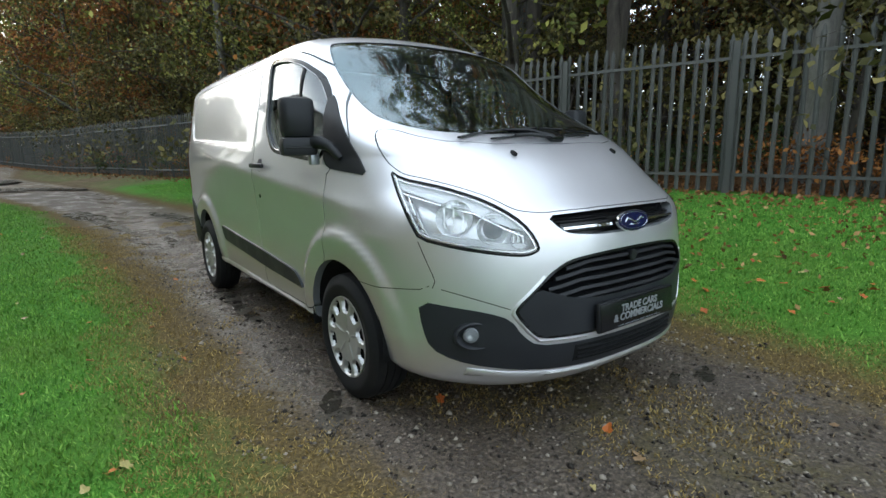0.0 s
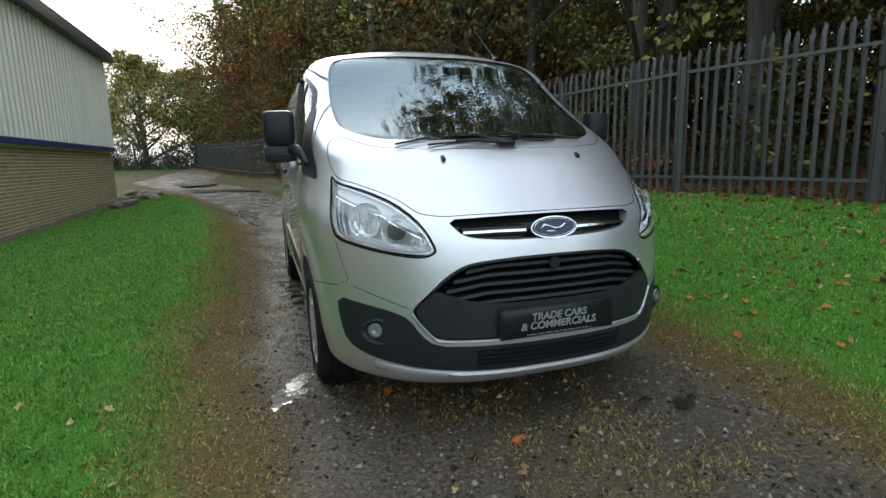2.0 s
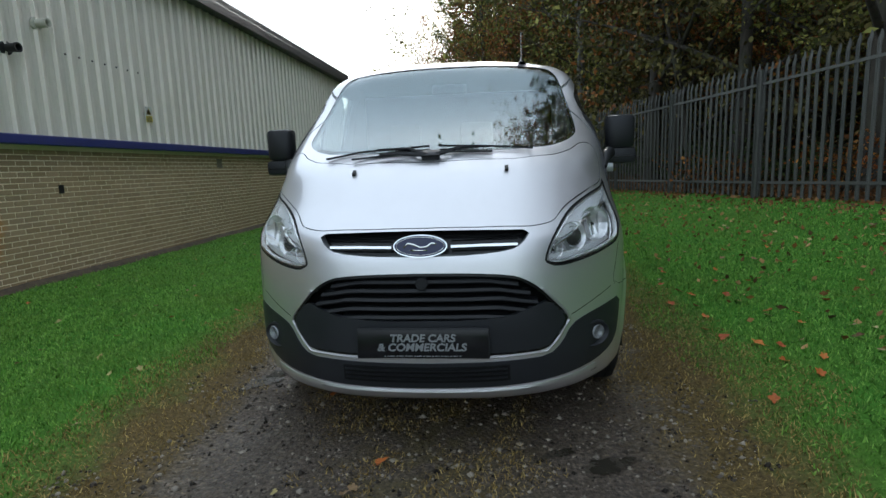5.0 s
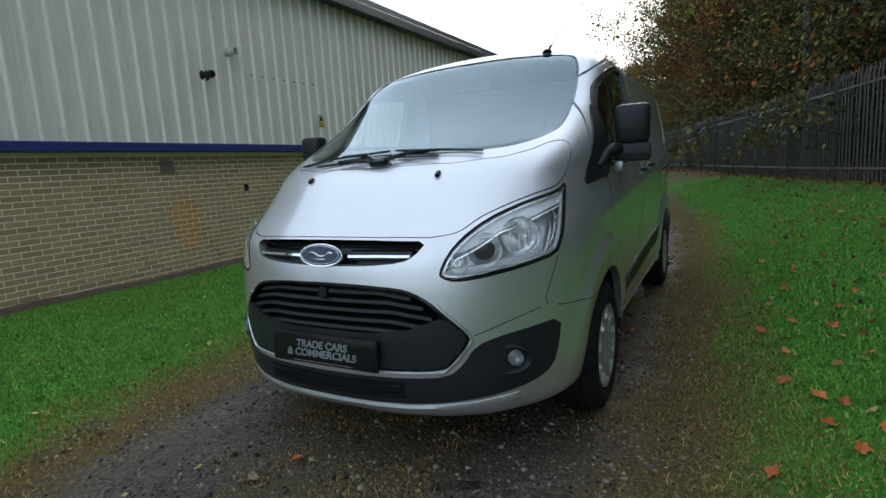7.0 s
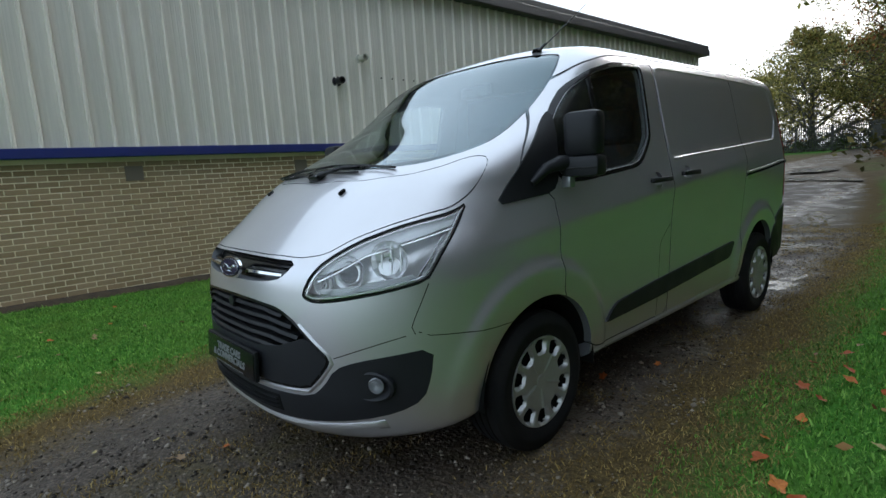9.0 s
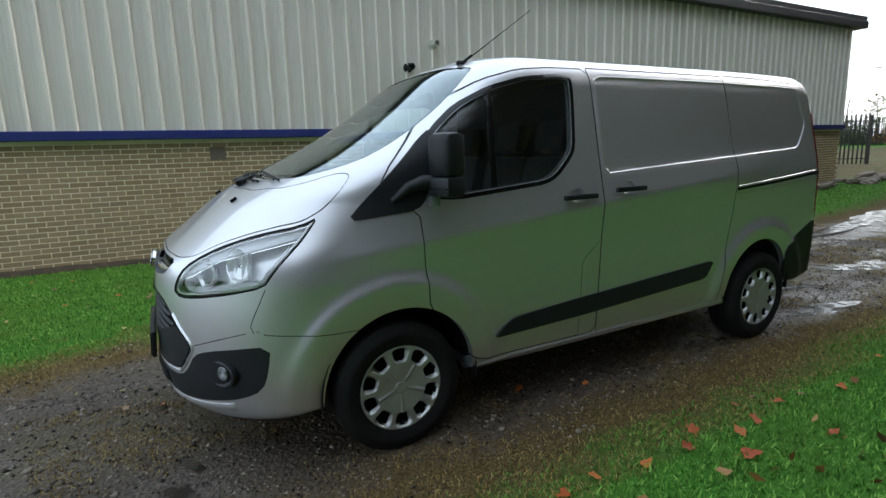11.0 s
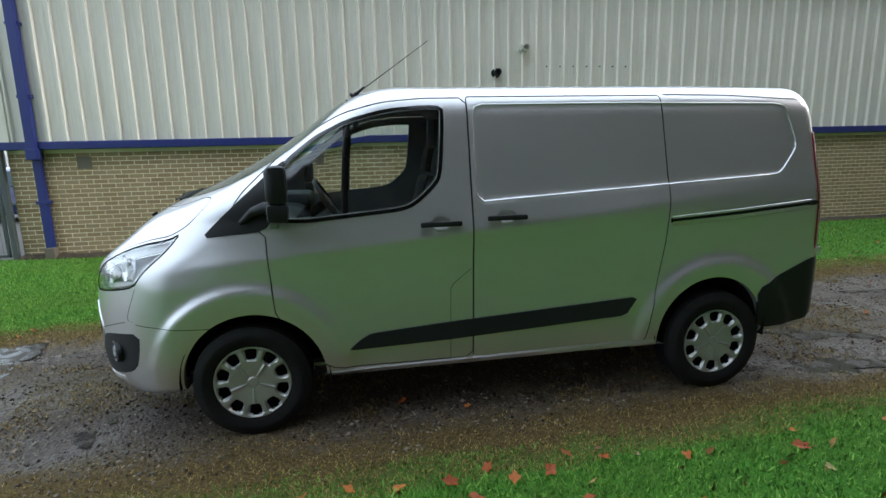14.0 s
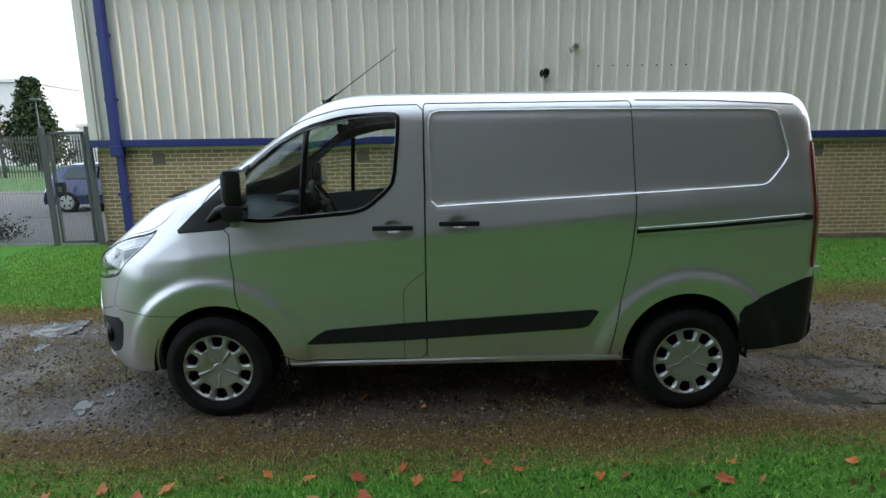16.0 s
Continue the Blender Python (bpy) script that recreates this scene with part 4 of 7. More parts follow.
# door handles: a dished cup and a bar on two feet
def handle(view, y, z, parent, mirrored=False):
    s = 1 if view == "l" else -1
    p = lay(view, [(y, z)])[0]
    bm = box_bm(-0.011, 0.014, -0.118, 0.118, -0.018, 0.018, bevel=0.008)
    for v in bm.verts:
        v.co.x += 0.012 * (1 - (v.co.y / 0.118) ** 2)
        v.co.z *= 1.0 - 0.25 * abs(v.co.y) / 0.118
    bmesh.ops.transform(bm, matrix=Matrix.Translation((p[0] + 0.022 * s, p[1], p[2])) @ Matrix.Diagonal((s, 1, 1, 1)), verts=bm.verts)
    bmesh.ops.recalc_face_normals(bm, faces=bm.faces)
    part("door_handle", bm, BLACK_PLASTIC, parent, "black pull handle", angle=40)
    # the dish slopes out to the skin below the bar
    half = [(y + 0.0555 * math.cos(a), z + 0.0435 * math.sin(a)) for a in np.linspace(math.pi, 2 * math.pi, 21)] + [(y + 0.0555 * k, z + 0.008) for k in (0.97, 0.5, 0.0, -0.5, -0.97)]
    vs, faces = fill(half, 0.012)
    rim = np.minimum(1.0, np.maximum(0.0, 1.0 - np.hypot((vs[:, 0] - y) / 0.0555, np.minimum(vs[:, 1] - z, 0) / 0.0435)))
    sunk = -0.001 - 0.019 * rim ** 0.8
    v, f = slab(lay(view, vs, sunk), lay(view, vs, sunk - 0.003), faces, FLIP[view])
    part_mesh("handle_cup", mesh_from("handle_cup", v, f, PAINT, True), parent, "dished silver finger recess")


for (view, y, z), door in zip(CUPS, (doors["l"], doors["slide"], doors["r"])):
    handle(view, y, z, door)


# front: slot, chrome, badge, grille, plate, chin
patch("bonnet_slot", "f", ccw(soften(SLOT, 1)), -0.045, 0.01, GLOSS_BLACK, van, 0.04, "gloss black upper intake")
for s in (-1, 1):
    line = [(s * 0.125, 0.940), (s * 0.26, 0.942), (s * 0.40, 0.940)]
    strip("chrome_bar", "f", line if s > 0 else line[::-1], 0.017, -0.012, 0.010, CHROME, van, label="bright chrome intake bar", peak=0.6)
    strip("bar_carrier", "f", line if s > 0 else line[::-1], 0.04, -0.03, 0.014, GLOSS_BLACK, van, label="black bar carrier", peak=0.8)
BADGE_BLUE = mat_painted("badge_blue_enamel", (0.004, 0.007, 0.045), 0.15)


def ellipse(a, b, n=40):
    return [(a * math.cos(t), b * math.sin(t)) for t in np.linspace(0, 2 * math.pi, n + 1)[:-1]]


badge_at = Matrix.Translation((0, -0.977, 0.944)) @ Matrix.Rotation(radians(90 - 14), 4, "X")
bm = bmesh.new()
flat_disc(bm, Matrix.Translation((0, 0, 0.004)) @ Matrix.Diagonal((0.112, 0.048, 1, 1)), 1.0, 0.014, 48)
bmesh.ops.transform(bm, matrix=badge_at, verts=bm.verts)
badge = part("badge", bm, CHROME, van, "oval badge with a bright rim", angle=30)
bm = bmesh.new()
flat_disc(bm, Matrix.Translation((0, 0, 0.0115)) @ Matrix.Diagonal((0.107, 0.0435, 1, 1)), 1.0, 0.005, 48)
bmesh.ops.transform(bm, matrix=badge_at, verts=bm.verts)
part("badge_field", bm, BADGE_BLUE, badge, "dark blue enamel field", angle=30)
def wavy(points, r):
    return tube([tuple(badge_at @ Vector((x, y, 0.0145))) for x, y in points], r, 6)


verts, faces = [], []
for line, r in (([(-0.068, -0.006), (-0.05, 0.012), (-0.026, 0.006), (0.0, -0.006), (0.026, -0.004), (0.05, 0.012), (0.068, 0.006)], 0.0042), ([(-0.04, -0.016), (-0.01, -0.018), (0.03, -0.018)], 0.0026), (ellipse(0.099, 0.0375, 36) + [(0.099, 0.0)], 0.0012)):
    v, f = wavy(line, r)
    faces += [tuple(i + len(verts) for i in q) for q in f]
    verts += v
part_mesh("badge_mark", mesh_from("badge_mark", verts, faces, CHROME, True), badge, "plain raised silver strokes")

patch("grille_backing", "f", ccw(soften(GRILLE, 1)), -0.09, 0.01, LINER, van, 0.06, "black radiator grille backing")
patch("grille_lower_panel", "f", ccw(soften(GRILLE_LOW, 1)), 0.002, 0.03, GREY_PLASTIC, van, 0.04, "slate grey lower grille panel")
strip("grille_frame", "f", inset(ccw(soften(GRILLE, 1)), 0.006), 0.02, -0.012, 0.014, GLOSS_BLACK, van, True, "black grille edge")
surround = [(-0.50, 0.75), (-0.61, 0.632), (-0.622, 0.595), (-0.566, 0.516), (-0.522, 0.474), (-0.3, 0.470), (0, 0.470), (0.3, 0.470), (0.522, 0.474), (0.566, 0.516), (0.622, 0.595), (0.61, 0.632), (0.50, 0.75)]
strip("grille_surround", "f", surround, 0.012, -0.001, 0.007, PAINT, van, label="bright painted flange round the lower grille", peak=0.4)
for s in (-1, 1):
    strip("bumper_shut_line", "f", [(s * 0.628, 0.617), (s * 0.70, 0.645), (s * 0.77, 0.672), (s * 0.835, 0.696)][::s], 0.006, -0.002, 0.0025, LINER, van, label="dark gap between bumper and wing")
for z, w, dip in ((0.795, 0.40, 0.022), (0.758, 0.45, 0.026), (0.720, 0.48, 0.03), (0.682, 0.46, 0.026), (0.646, 0.36, 0.008)):
    line = [(x * w, z - dip * max(0, abs(x) - 0.68) / 0.32) for x in np.linspace(-1, 1, 21)]
    rows = [lay("f", [(a, b + dz) for a, b in line], off) for dz, off in ((0.007, -0.012), (-0.004, -0.004), (-0.010, -0.012), (-0.002, -0.07), (0.009, -0.07))]
    n = len(line)
    me = mesh_from("grille_slat", np.concatenate(rows), [(r * n + i, ((r + 1) % 5) * n + i, ((r + 1) % 5) * n + i + 1, r * n + i + 1) for r in range(5) for i in range(n - 1)], BLACK_PLASTIC)
    part_mesh("grille_slat", me, van, "black horizontal grille slat")
bm = flat_disc(bmesh.new(), Matrix.Translation((0, -0.985, 0.79)) @ Matrix.Rotation(radians(90), 4, "X"), 0.026, 0.03, 24, 0.004)
part("tow_eye_cover", bm, BLACK_PLASTIC, van, "round black sensor boss", angle=40)

patch("bumper_chin", "f", ccw(soften(CHIN, 1)), 0.004, 0.02, GREY_PLASTIC, van, 0.035, "dark grey lower bumper moulding")
strip("chin_intake", "f", [(-0.36, 0.398), (0, 0.392), (0.36, 0.398)], 0.075, 0.003, 0.004, LINER, van, label="black lower air intake", peak=0.95)
lip = [(-0.76, 0.335), (-0.62, 0.318), (-0.4, 0.306), (0, 0.300), (0.4, 0.306), (0.62, 0.318), (0.76, 0.335)]
strip("bumper_lip", "f", lip, 0.036, 0.001, 0.01, PAINT, van, label="silver painted lip below the bumper", peak=0.35)
for z in (0.375, 0.395, 0.415):
    strip("intake_slat", "f", [(-0.35, z + 0.004), (0, z), (0.35, z + 0.004)], 0.008, 0.006, 0.012, BLACK_PLASTIC, van, label="thin intake slat")
PLATE_BLACK = mat_plastic("gloss_black_acrylic", (0.008, 0.008, 0.009), 0.18, 100)
PLATE_PRINT = mat_painted("silver_grey_print", (0.2, 0.205, 0.21), 0.4)
plate_m = Matrix.Translation((0.0, -1.028, 0.547)) @ Matrix.Rotation(radians(90 - 4), 4, "X")
plate = part("number_plate", box_bm(-0.272, 0.272, -0.06, 0.06, -0.012, 0.012, bevel=0.004, m=plate_m), PLATE_BLACK, van, "black dealer plate with silver lettering", angle=40)
part("plate_rim", box_bm(-0.278, 0.278, -0.066, 0.066, -0.014, 0.006, bevel=0.006, m=plate_m), BLACK_PLASTIC, plate, "black plate surround", angle=40)


def lettering(name, text, size, x, y, parent, m, stretch=1.0):
    cu = bpy.data.curves.new(name, "FONT")
    cu.body, cu.size, cu.align_x, cu.extrude, cu.shear, cu.offset = text, size, "CENTER", 0.0012, 0.15, 0.0012
    tmp = new(name, cu)
    bpy.context.view_layer.update()
    me = bpy.data.meshes.new_from_object(tmp.evaluated_get(bpy.context.evaluated_depsgraph_get()))
    bpy.data.objects.remove(tmp)
    me.transform(m @ Matrix.Translation((x, y, 0.0135)) @ Matrix.Diagonal((stretch, 1, 1, 1)))
    me.materials.clear()
    me.materials.append(PLATE_PRINT)
    return part_mesh(name, me, parent)


lettering("lettering_upper", "TRADE CARS", 0.044, 0.0, 0.008, plate, plate_m, 1.06)
lettering("lettering_lower", "& COMMERCIALS", 0.044, -0.004, -0.030, plate, plate_m, 1.1)
bm = bmesh.new()
for i in range(26):
    w = 0.008 + 0.004 * ((i * 7) % 3)
    add_box(bm, -0.16 + i * 0.0125, -0.16 + i * 0.0125 + w * 0.7, -0.0545, -0.0505, 0.0125, 0.0132)
bmesh.ops.transform(bm, matrix=plate_m, verts=bm.verts)
part("small_print", bm, PLATE_PRINT, plate, "unreadable small print bars")

# fog lamps in round hollows
FOG_GREY = mat_silver("dull_fog_reflector", (0.3, 0.31, 0.32), 0.3)
for s in (-1, 1):
    p = Vector(lay("f", [(0.755 * s, 0.508)], 0.004)[0])
    turn = Matrix.Translation(p) @ Vector((0.52 * s, -0.85, 0)).to_track_quat("Z", "Y").to_matrix().to_4x4()
    fog = spun_part("fog_lamp", [(0.064, -0.01), (0.062, 0.008), (0.055, 0.012), (0.05, 0.006), (0.043, -0.003), (0.0, -0.005)], turn @ Matrix.Translation((-0.022 * s, -0.008, 0)) @ Matrix.Diagonal((1.5, 1, 1, 1)), GREY_PLASTIC, van, 40, "fog lamp in a dark hollow")
    spun_part("fog_reflector", [(0.033, 0.009), (0.03, 0.014), (0.022, 0.008), (0.0, 0.002)], turn, FOG_GREY, fog, 28, "grey fog reflector")
    spun_part("fog_lens", [(0.033, 0.012), (0.024, 0.019), (0.0, 0.022)], turn, LAMP_GLASS, fog, 28, "clear fog lens").visible_shadow = False

# headlamps
LAMP_SILVER = mat_silver("satin_lamp_reflector", (0.84, 0.85, 0.86), 0.13)
LAMP_GREY = mat_silver("grey_lamp_housing", (0.8, 0.81, 0.82), 0.28)
LAMP_PALE = mat_plastic("pale_satin_lamp_brow", (0.78, 0.8, 0.82), 0.22)
lamp_loop = ccw(soften(LAMP, 1))
for view in ("dl", "dr"):
    s = 1 if view == "dl" else -1
    head = patch("headlamp", view, inset(lamp_loop, 0.003), -0.085, 0.01, LAMP_GREY, van, 0.04, "swept-back clear headlamp with chrome reflectors")
    lens = patch("headlamp_lens", view, inset(lamp_loop, 0.006), -0.001, 0.003, LAMP_GLASS, head, 0.035, "clear polycarbonate lens")
    lens.visible_shadow = False
    strip("lens_seal", view, inset(lamp_loop, 0.005), 0.010, -0.006, 0.007, LINER, head, True, "black gap round the lens", peak=0.7)
    strip("lens_edge", view, inset(lamp_loop, 0.019), 0.010, -0.022, 0.016, LAMP_SILVER, head, True, "bright moulded lens edge")
    brow = [(-0.215, 0.935), (-0.15, 0.985), (-0.04, 1.045), (0.09, 1.088), (0.2, 1.114), (0.32, 1.137), (0.372, 1.15), (0.345, 1.098), (0.26, 1.075), (0.12, 1.04), (0.0, 1.012), (-0.12, 0.955)]
    patch("lamp_brow", view, soften(brow, 1), -0.025, 0.04, LAMP_PALE, head, 0.03, "pale satin upper lamp moulding")
    strip("brow_edge", view, [(-0.2, 0.915), (-0.12, 0.948), (0.0, 1.005), (0.12, 1.033), (0.26, 1.066), (0.335, 1.085)], 0.008, -0.028, 0.010, CHROME, head, label="thin chrome line below the brow")
    side = [(0.195, 0.90), (0.232, 0.908), (0.308, 1.022), (0.345, 1.085), (0.30, 1.072), (0.25, 0.99)]
    patch("side_bezel", view, soften(side, 1), -0.05, 0.02, LAMP_GREY, head, 0.03, "grey stepped lamp side")
    strip("side_line", view, [(0.19, 0.905), (0.25, 0.985), (0.30, 1.07)], 0.007, -0.045, 0.012, CHROME, head, label="thin chrome upright line")
    for i in range(5):
        z, u = 0.925 + i * 0.027, 0.206 + i * 0.018
        strip("side_rib", view, [(u, z), (u + 0.03, z + 0.006)], 0.014, -0.05, 0.010, LAMP_PALE, head, label="stepped reflector rib")
    sill_line = [(-0.235, 0.872), (-0.19, 0.853), (-0.1, 0.86), (0.06, 0.884), (0.19, 0.908), (0.17, 0.925), (0.04, 0.905), (-0.1, 0.885), (-0.19, 0.88)]
    patch("lamp_sill", view, soften(sill_line, 1), -0.045, 0.03, LAMP_PALE, head, 0.03, "pale lower lamp shelf")
    for name, u, z, r, segs in (("main_reflector", 0.085, 0.985, 0.08, 14), ("projector", -0.075, 0.945, 0.068, 32), ("turn_reflector", -0.185, 0.9, 0.042, 10)):
        p = Vector(lay(view, [(u, z)], -0.032)[0])
        m = Matrix.Translation(p) @ Vector((0.5 * s, -0.85, 0.1)).to_track_quat("Z", "Y").to_matrix().to_4x4()
        bowl = part_mesh(name, mesh_from(name, *spun([(r, -0.004), (r * 0.95, -0.006), (r * 0.82, -0.022), (r * 0.62, -0.036), (r * 0.4, -0.05), (0.0, -0.058)], m, segs), LAMP_SILVER, name == "projector"), head, "faceted bright lamp bowl")
        if name == "projector":
            spun_part("projector_lens", [(r * 0.56, -0.02), (r * 0.52, -0.006), (r * 0.36, 0.008), (0.0, 0.016)], m, LAMP_GLASS, bowl, 28, "glass projector lens")
            spun_part("projector_shutter", [(r * 0.6, -0.03), (0.0, -0.03)], m, GREY_PLASTIC, bowl, 24, "dark projector shutter")
            spun_part("projector_ring", [(r * 0.6, -0.03), (r * 0.68, -0.012), (r * 0.62, -0.004), (r * 0.56, -0.014)], m, CHROME, bowl, 28)
        else:
            spun_part("bulb", [(0.006, -0.05), (0.009, -0.02), (0.006, -0.012), (0.0, -0.01)], m, LAMP_GLASS, bowl, 12)
            for k in range(3):
                x = (k - 1) * r * 0.5
                part("facet", box_bm(x - 0.002, x + 0.002, -r * 0.75, r * 0.75, -0.05, -0.026, m=m), LAMP_SILVER, bowl)

# washer jets, wipers
for s in (-1, 1):
    p = lay("f", [(0.365 * s, 1.246)])[0]
    bm = box_bm(-0.009, 0.009, -0.02, 0.016, -0.004, 0.014, bevel=0.004, m=Matrix.Translation(p) @ Matrix.Rotation(radians(30), 4, "X"))
    part("washer_jet", bm, GLOSS_BLACK, van, "small black washer jet", angle=40)
for pts, blade in (([(-0.02, 1.328), (-0.12, 1.362), (-0.28, 1.362)], [(-0.55, 1.325), (-0.36, 1.356), (-0.02, 1.374)]),
                   ([(0.03, 1.328), (0.15, 1.362), (0.28, 1.36)], [(0.03, 1.374), (0.26, 1.364), (0.5, 1.345)]),
                   ([(-0.03, 1.326), (-0.16, 1.338), (-0.26, 1.336)], [(-0.4, 1.318), (-0.07, 1.342), (0.3, 1.334)])):
    arm = lay("f", pts, 0.03)
    wiper = tube_part("wiper", [tuple(p) for p in arm], [0.012, 0.01, 0.007], GLOSS_BLACK, van, 6, "black wiper arm and blade")
    low, high = lay("f", blade, 0.012), lay("f", blade, 0.024)
    tube_part("wiper_blade", [tuple(p) for p in low], 0.006, BLACK_PLASTIC, wiper, 6)
    tube_part("wiper_spine", [tuple(p) for p in high], 0.005, GLOSS_BLACK, wiper, 6)
bm = box_bm(-0.045, 0.045, -0.03, 0.03, -0.015, 0.015, bevel=0.008, m=Matrix.Translation(lay("f", [(0.0, 1.325)], 0.02)[0]) @ Matrix.Rotation(radians(28), 4, "X"))
part("wiper_pivot", bm, GLOSS_BLACK, van, "black wiper pivot cover", angle=40)
scuttle = [(-0.6, 1.303), (-0.4, 1.289), (0, 1.287), (0.4, 1.289), (0.6, 1.303), (0.70, 1.335), (0.62, 1.322), (0.4, 1.312), (0, 1.312), (-0.4, 1.312), (-0.62, 1.322), (-0.70, 1.335)]
patch("scuttle_panel", "f", scuttle, -0.012, 0.01, BLACK_PLASTIC, van, 0.04, "black scuttle panel below the windscreen")

# aerial
p = lay("t", [(0.50, 0.67)])[0]
foot = spun_part("aerial", [(0.03, -0.01), (0.028, 0.004), (0.016, 0.012), (0.011, 0.03), (0.006, 0.09), (0.0, 0.092)], Matrix.Translation(p) @ Matrix.Rotation(radians(-52), 4, "X"), GLOSS_BLACK, van, 16, "thin black roof aerial")
tip = Vector(p) + Vector((0.02, 0.47, 0.325))
tube_part("aerial_rod", [tuple(p), tuple((Vector(p) + tip) / 2), tuple(tip)], [0.004, 0.003, 0.002], GLOSS_BLACK, foot, 6)

# mirrors: tall head, arm and sail foot
def mirror(s):
    bm = box_bm(-0.086, 0.086, -0.045, 0.045, -0.045, 0.155, bevel=0.034)
    for v in bm.verts:
        f = (v.co.z + 0.045) / 0.2
        v.co.y -= 0.032 * (1 - (v.co.x / 0.1) ** 2) * (1 - (2 * f - 1) ** 2 * 0.7) * (1 if v.co.y < 0 else 0)
        v.co.x *= 0.95 + 0.06 * f
    m = Matrix.Translation((1.06 * s, 0.252, 1.385)) @ Matrix.Rotation(radians(8 * s), 4, "Z")
    bmesh.ops.transform(bm, matrix=m, verts=bm.verts)
    head = part("door_mirror", bm, BLACK_PLASTIC, van, "tall black twin-glass door mirror", angle=45)
    part("mirror_base", box_bm(-0.09, 0.088, -0.062, 0.046, -0.135, -0.04, bevel=0.026, m=m), BLACK_PLASTIC, head, "black lower mirror housing", angle=45)
    part("mirror_seam", box_bm(-0.075, 0.08, -0.066, 0.0, -0.096, -0.09, bevel=0.001, m=m), GLOSS_BLACK, head, "dark seam in the housing")
    lo, hi = Vector((0.93 * s, 0.03, 1.235)), Vector((1.0 * s, 0.215, 1.315))
    tube_part("mirror_arm", [tuple(lo), tuple(lo.lerp(hi, 0.4) + Vector((0, 0, 0.03))), tuple(lo.lerp(hi, 0.75) + Vector((0, 0, 0.022))), tuple(hi)], [0.016, 0.026, 0.034, 0.036], BLACK_PLASTIC, head, 12, "black mirror foot sweeping out of the door")
    part("mirror_repeater", box_bm(-0.024, 0.024, -0.022, 0.022, -0.036, 0.02, bevel=0.009, m=Matrix.Translation((0.995 * s, 0.215, 1.24))), FOG_GREY, head, "clear indicator repeater", angle=40)
    part("mirror_glass", box_bm(-0.07, 0.07, 0.044, 0.049, -0.03, 0.138, bevel=0.002, m=m), CHROME, head, "flat mirror glass")
    part("lower_mirror_glass", box_bm(-0.07, 0.07, 0.045, 0.05, -0.12, -0.055, bevel=0.002, m=m), CHROME, head, "wide-angle mirror glass")


mirror(1)
mirror(-1)


# wheels
def wheel_at(s, y):
    m = Matrix.Translation((s * 0.86, y, HUB_Z)) @ Matrix.Rotation(radians(90 * s), 4, "Y")
    hub = spun_part("wheel", [(0.0, 0.05), (0.19, 0.05), (0.205, 0.05), (0.212, 0.08), (0.205, 0.085), (0.19, -0.02), (0.17, -0.1), (0.0, -0.1)], m, LINER, van, 40, "road wheel with silver ten-window cover")
    R = TYRE_R
    tyre = [(0.205, -0.09), (0.225, -0.105), (0.28, -0.108), (R - 0.03, -0.1), (R - 0.006, -0.088), (R - 0.001, -0.06)]
    for g in (-0.042, 0.0, 0.042):
        tyre += [(R, g - 0.006), (R - 0.007, g - 0.004), (R - 0.007, g + 0.004), (R, g + 0.006)]
    tyre += [(R - 0.001, 0.06), (R - 0.006, 0.088), (R - 0.03, 0.1), (R - 0.034, 0.103), (0.28, 0.108), (0.272, 0.111), (0.262, 0.108), (0.225, 0.105), (0.21, 0.092), (0.205, 0.08)]
    spun_part("tyre", tyre, m, RUBBER, hub, 64, "muddy black road tyre")
    # cover with ten rounded windows whose edges fold inwards
    seg = 240
    rings = [0.0, 0.012, 0.026, 0.031, 0.034, 0.06, 0.09, 0.115, 0.128] + [0.132 + 0.0042 * k for k in range(16)] + [0.2, 0.207, 0.212, 0.214]
    verts, faces, near = [], [], []
    for r in rings:
        for k in range(seg):
            a = 2 * math.pi * k / seg
            da = (a + math.pi / 10) % (math.pi / 5) - math.pi / 10
            d = ((abs(r - 0.167) / 0.038) ** 4 + (abs(r * da) / (0.041 + 0.3 * (r - 0.167))) ** 4) ** 0.25 if r > 0.1 else 9.0
            h = 0.1 - 0.012 * max(0.0, 1 - r / 0.13) + (0.004 if r < 0.027 else 0.0) - (0.014 if r > 0.2135 else 0.0) + 0.003 * (r > 0.197)
            ridge = (a + math.pi / 5) % (2 * math.pi / 5) - math.pi / 5
            h += 0.006 * math.exp(-(ridge * r / 0.006) ** 2) * (0.034 < r < 0.13)
            h -= 0.02 * min(1.0, max(0.0, 1 - (d - 0.74) / 0.26))
            near.append(d)
            verts.append(m @ Vector((r * math.cos(a), r * math.sin(a), h)))
    for i in range(len(rings) - 1):
        for k in range(seg):
            j = (k + 1) % seg
            q = (i * seg + k, (i + 1) * seg + k, (i + 1) * seg + j, i * seg + j)
            if min(near[c] for c in q) > 0.74:
                faces.append(q)
    bm = bmesh.new()
    me = mesh_from("tmp", verts, faces)
    bm.from_mesh(me)
    bmesh.ops.remove_doubles(bm, verts=bm.verts, dist=1e-5)
    bmesh.ops.recalc_face_normals(bm, faces=bm.faces)
    bmesh.ops.solidify(bm, geom=bm.faces[:], thickness=0.008)
    part("wheel_cover", bm, WHEEL_SILVER, hub, "silver plastic wheel cover with dark windows", angle=35)


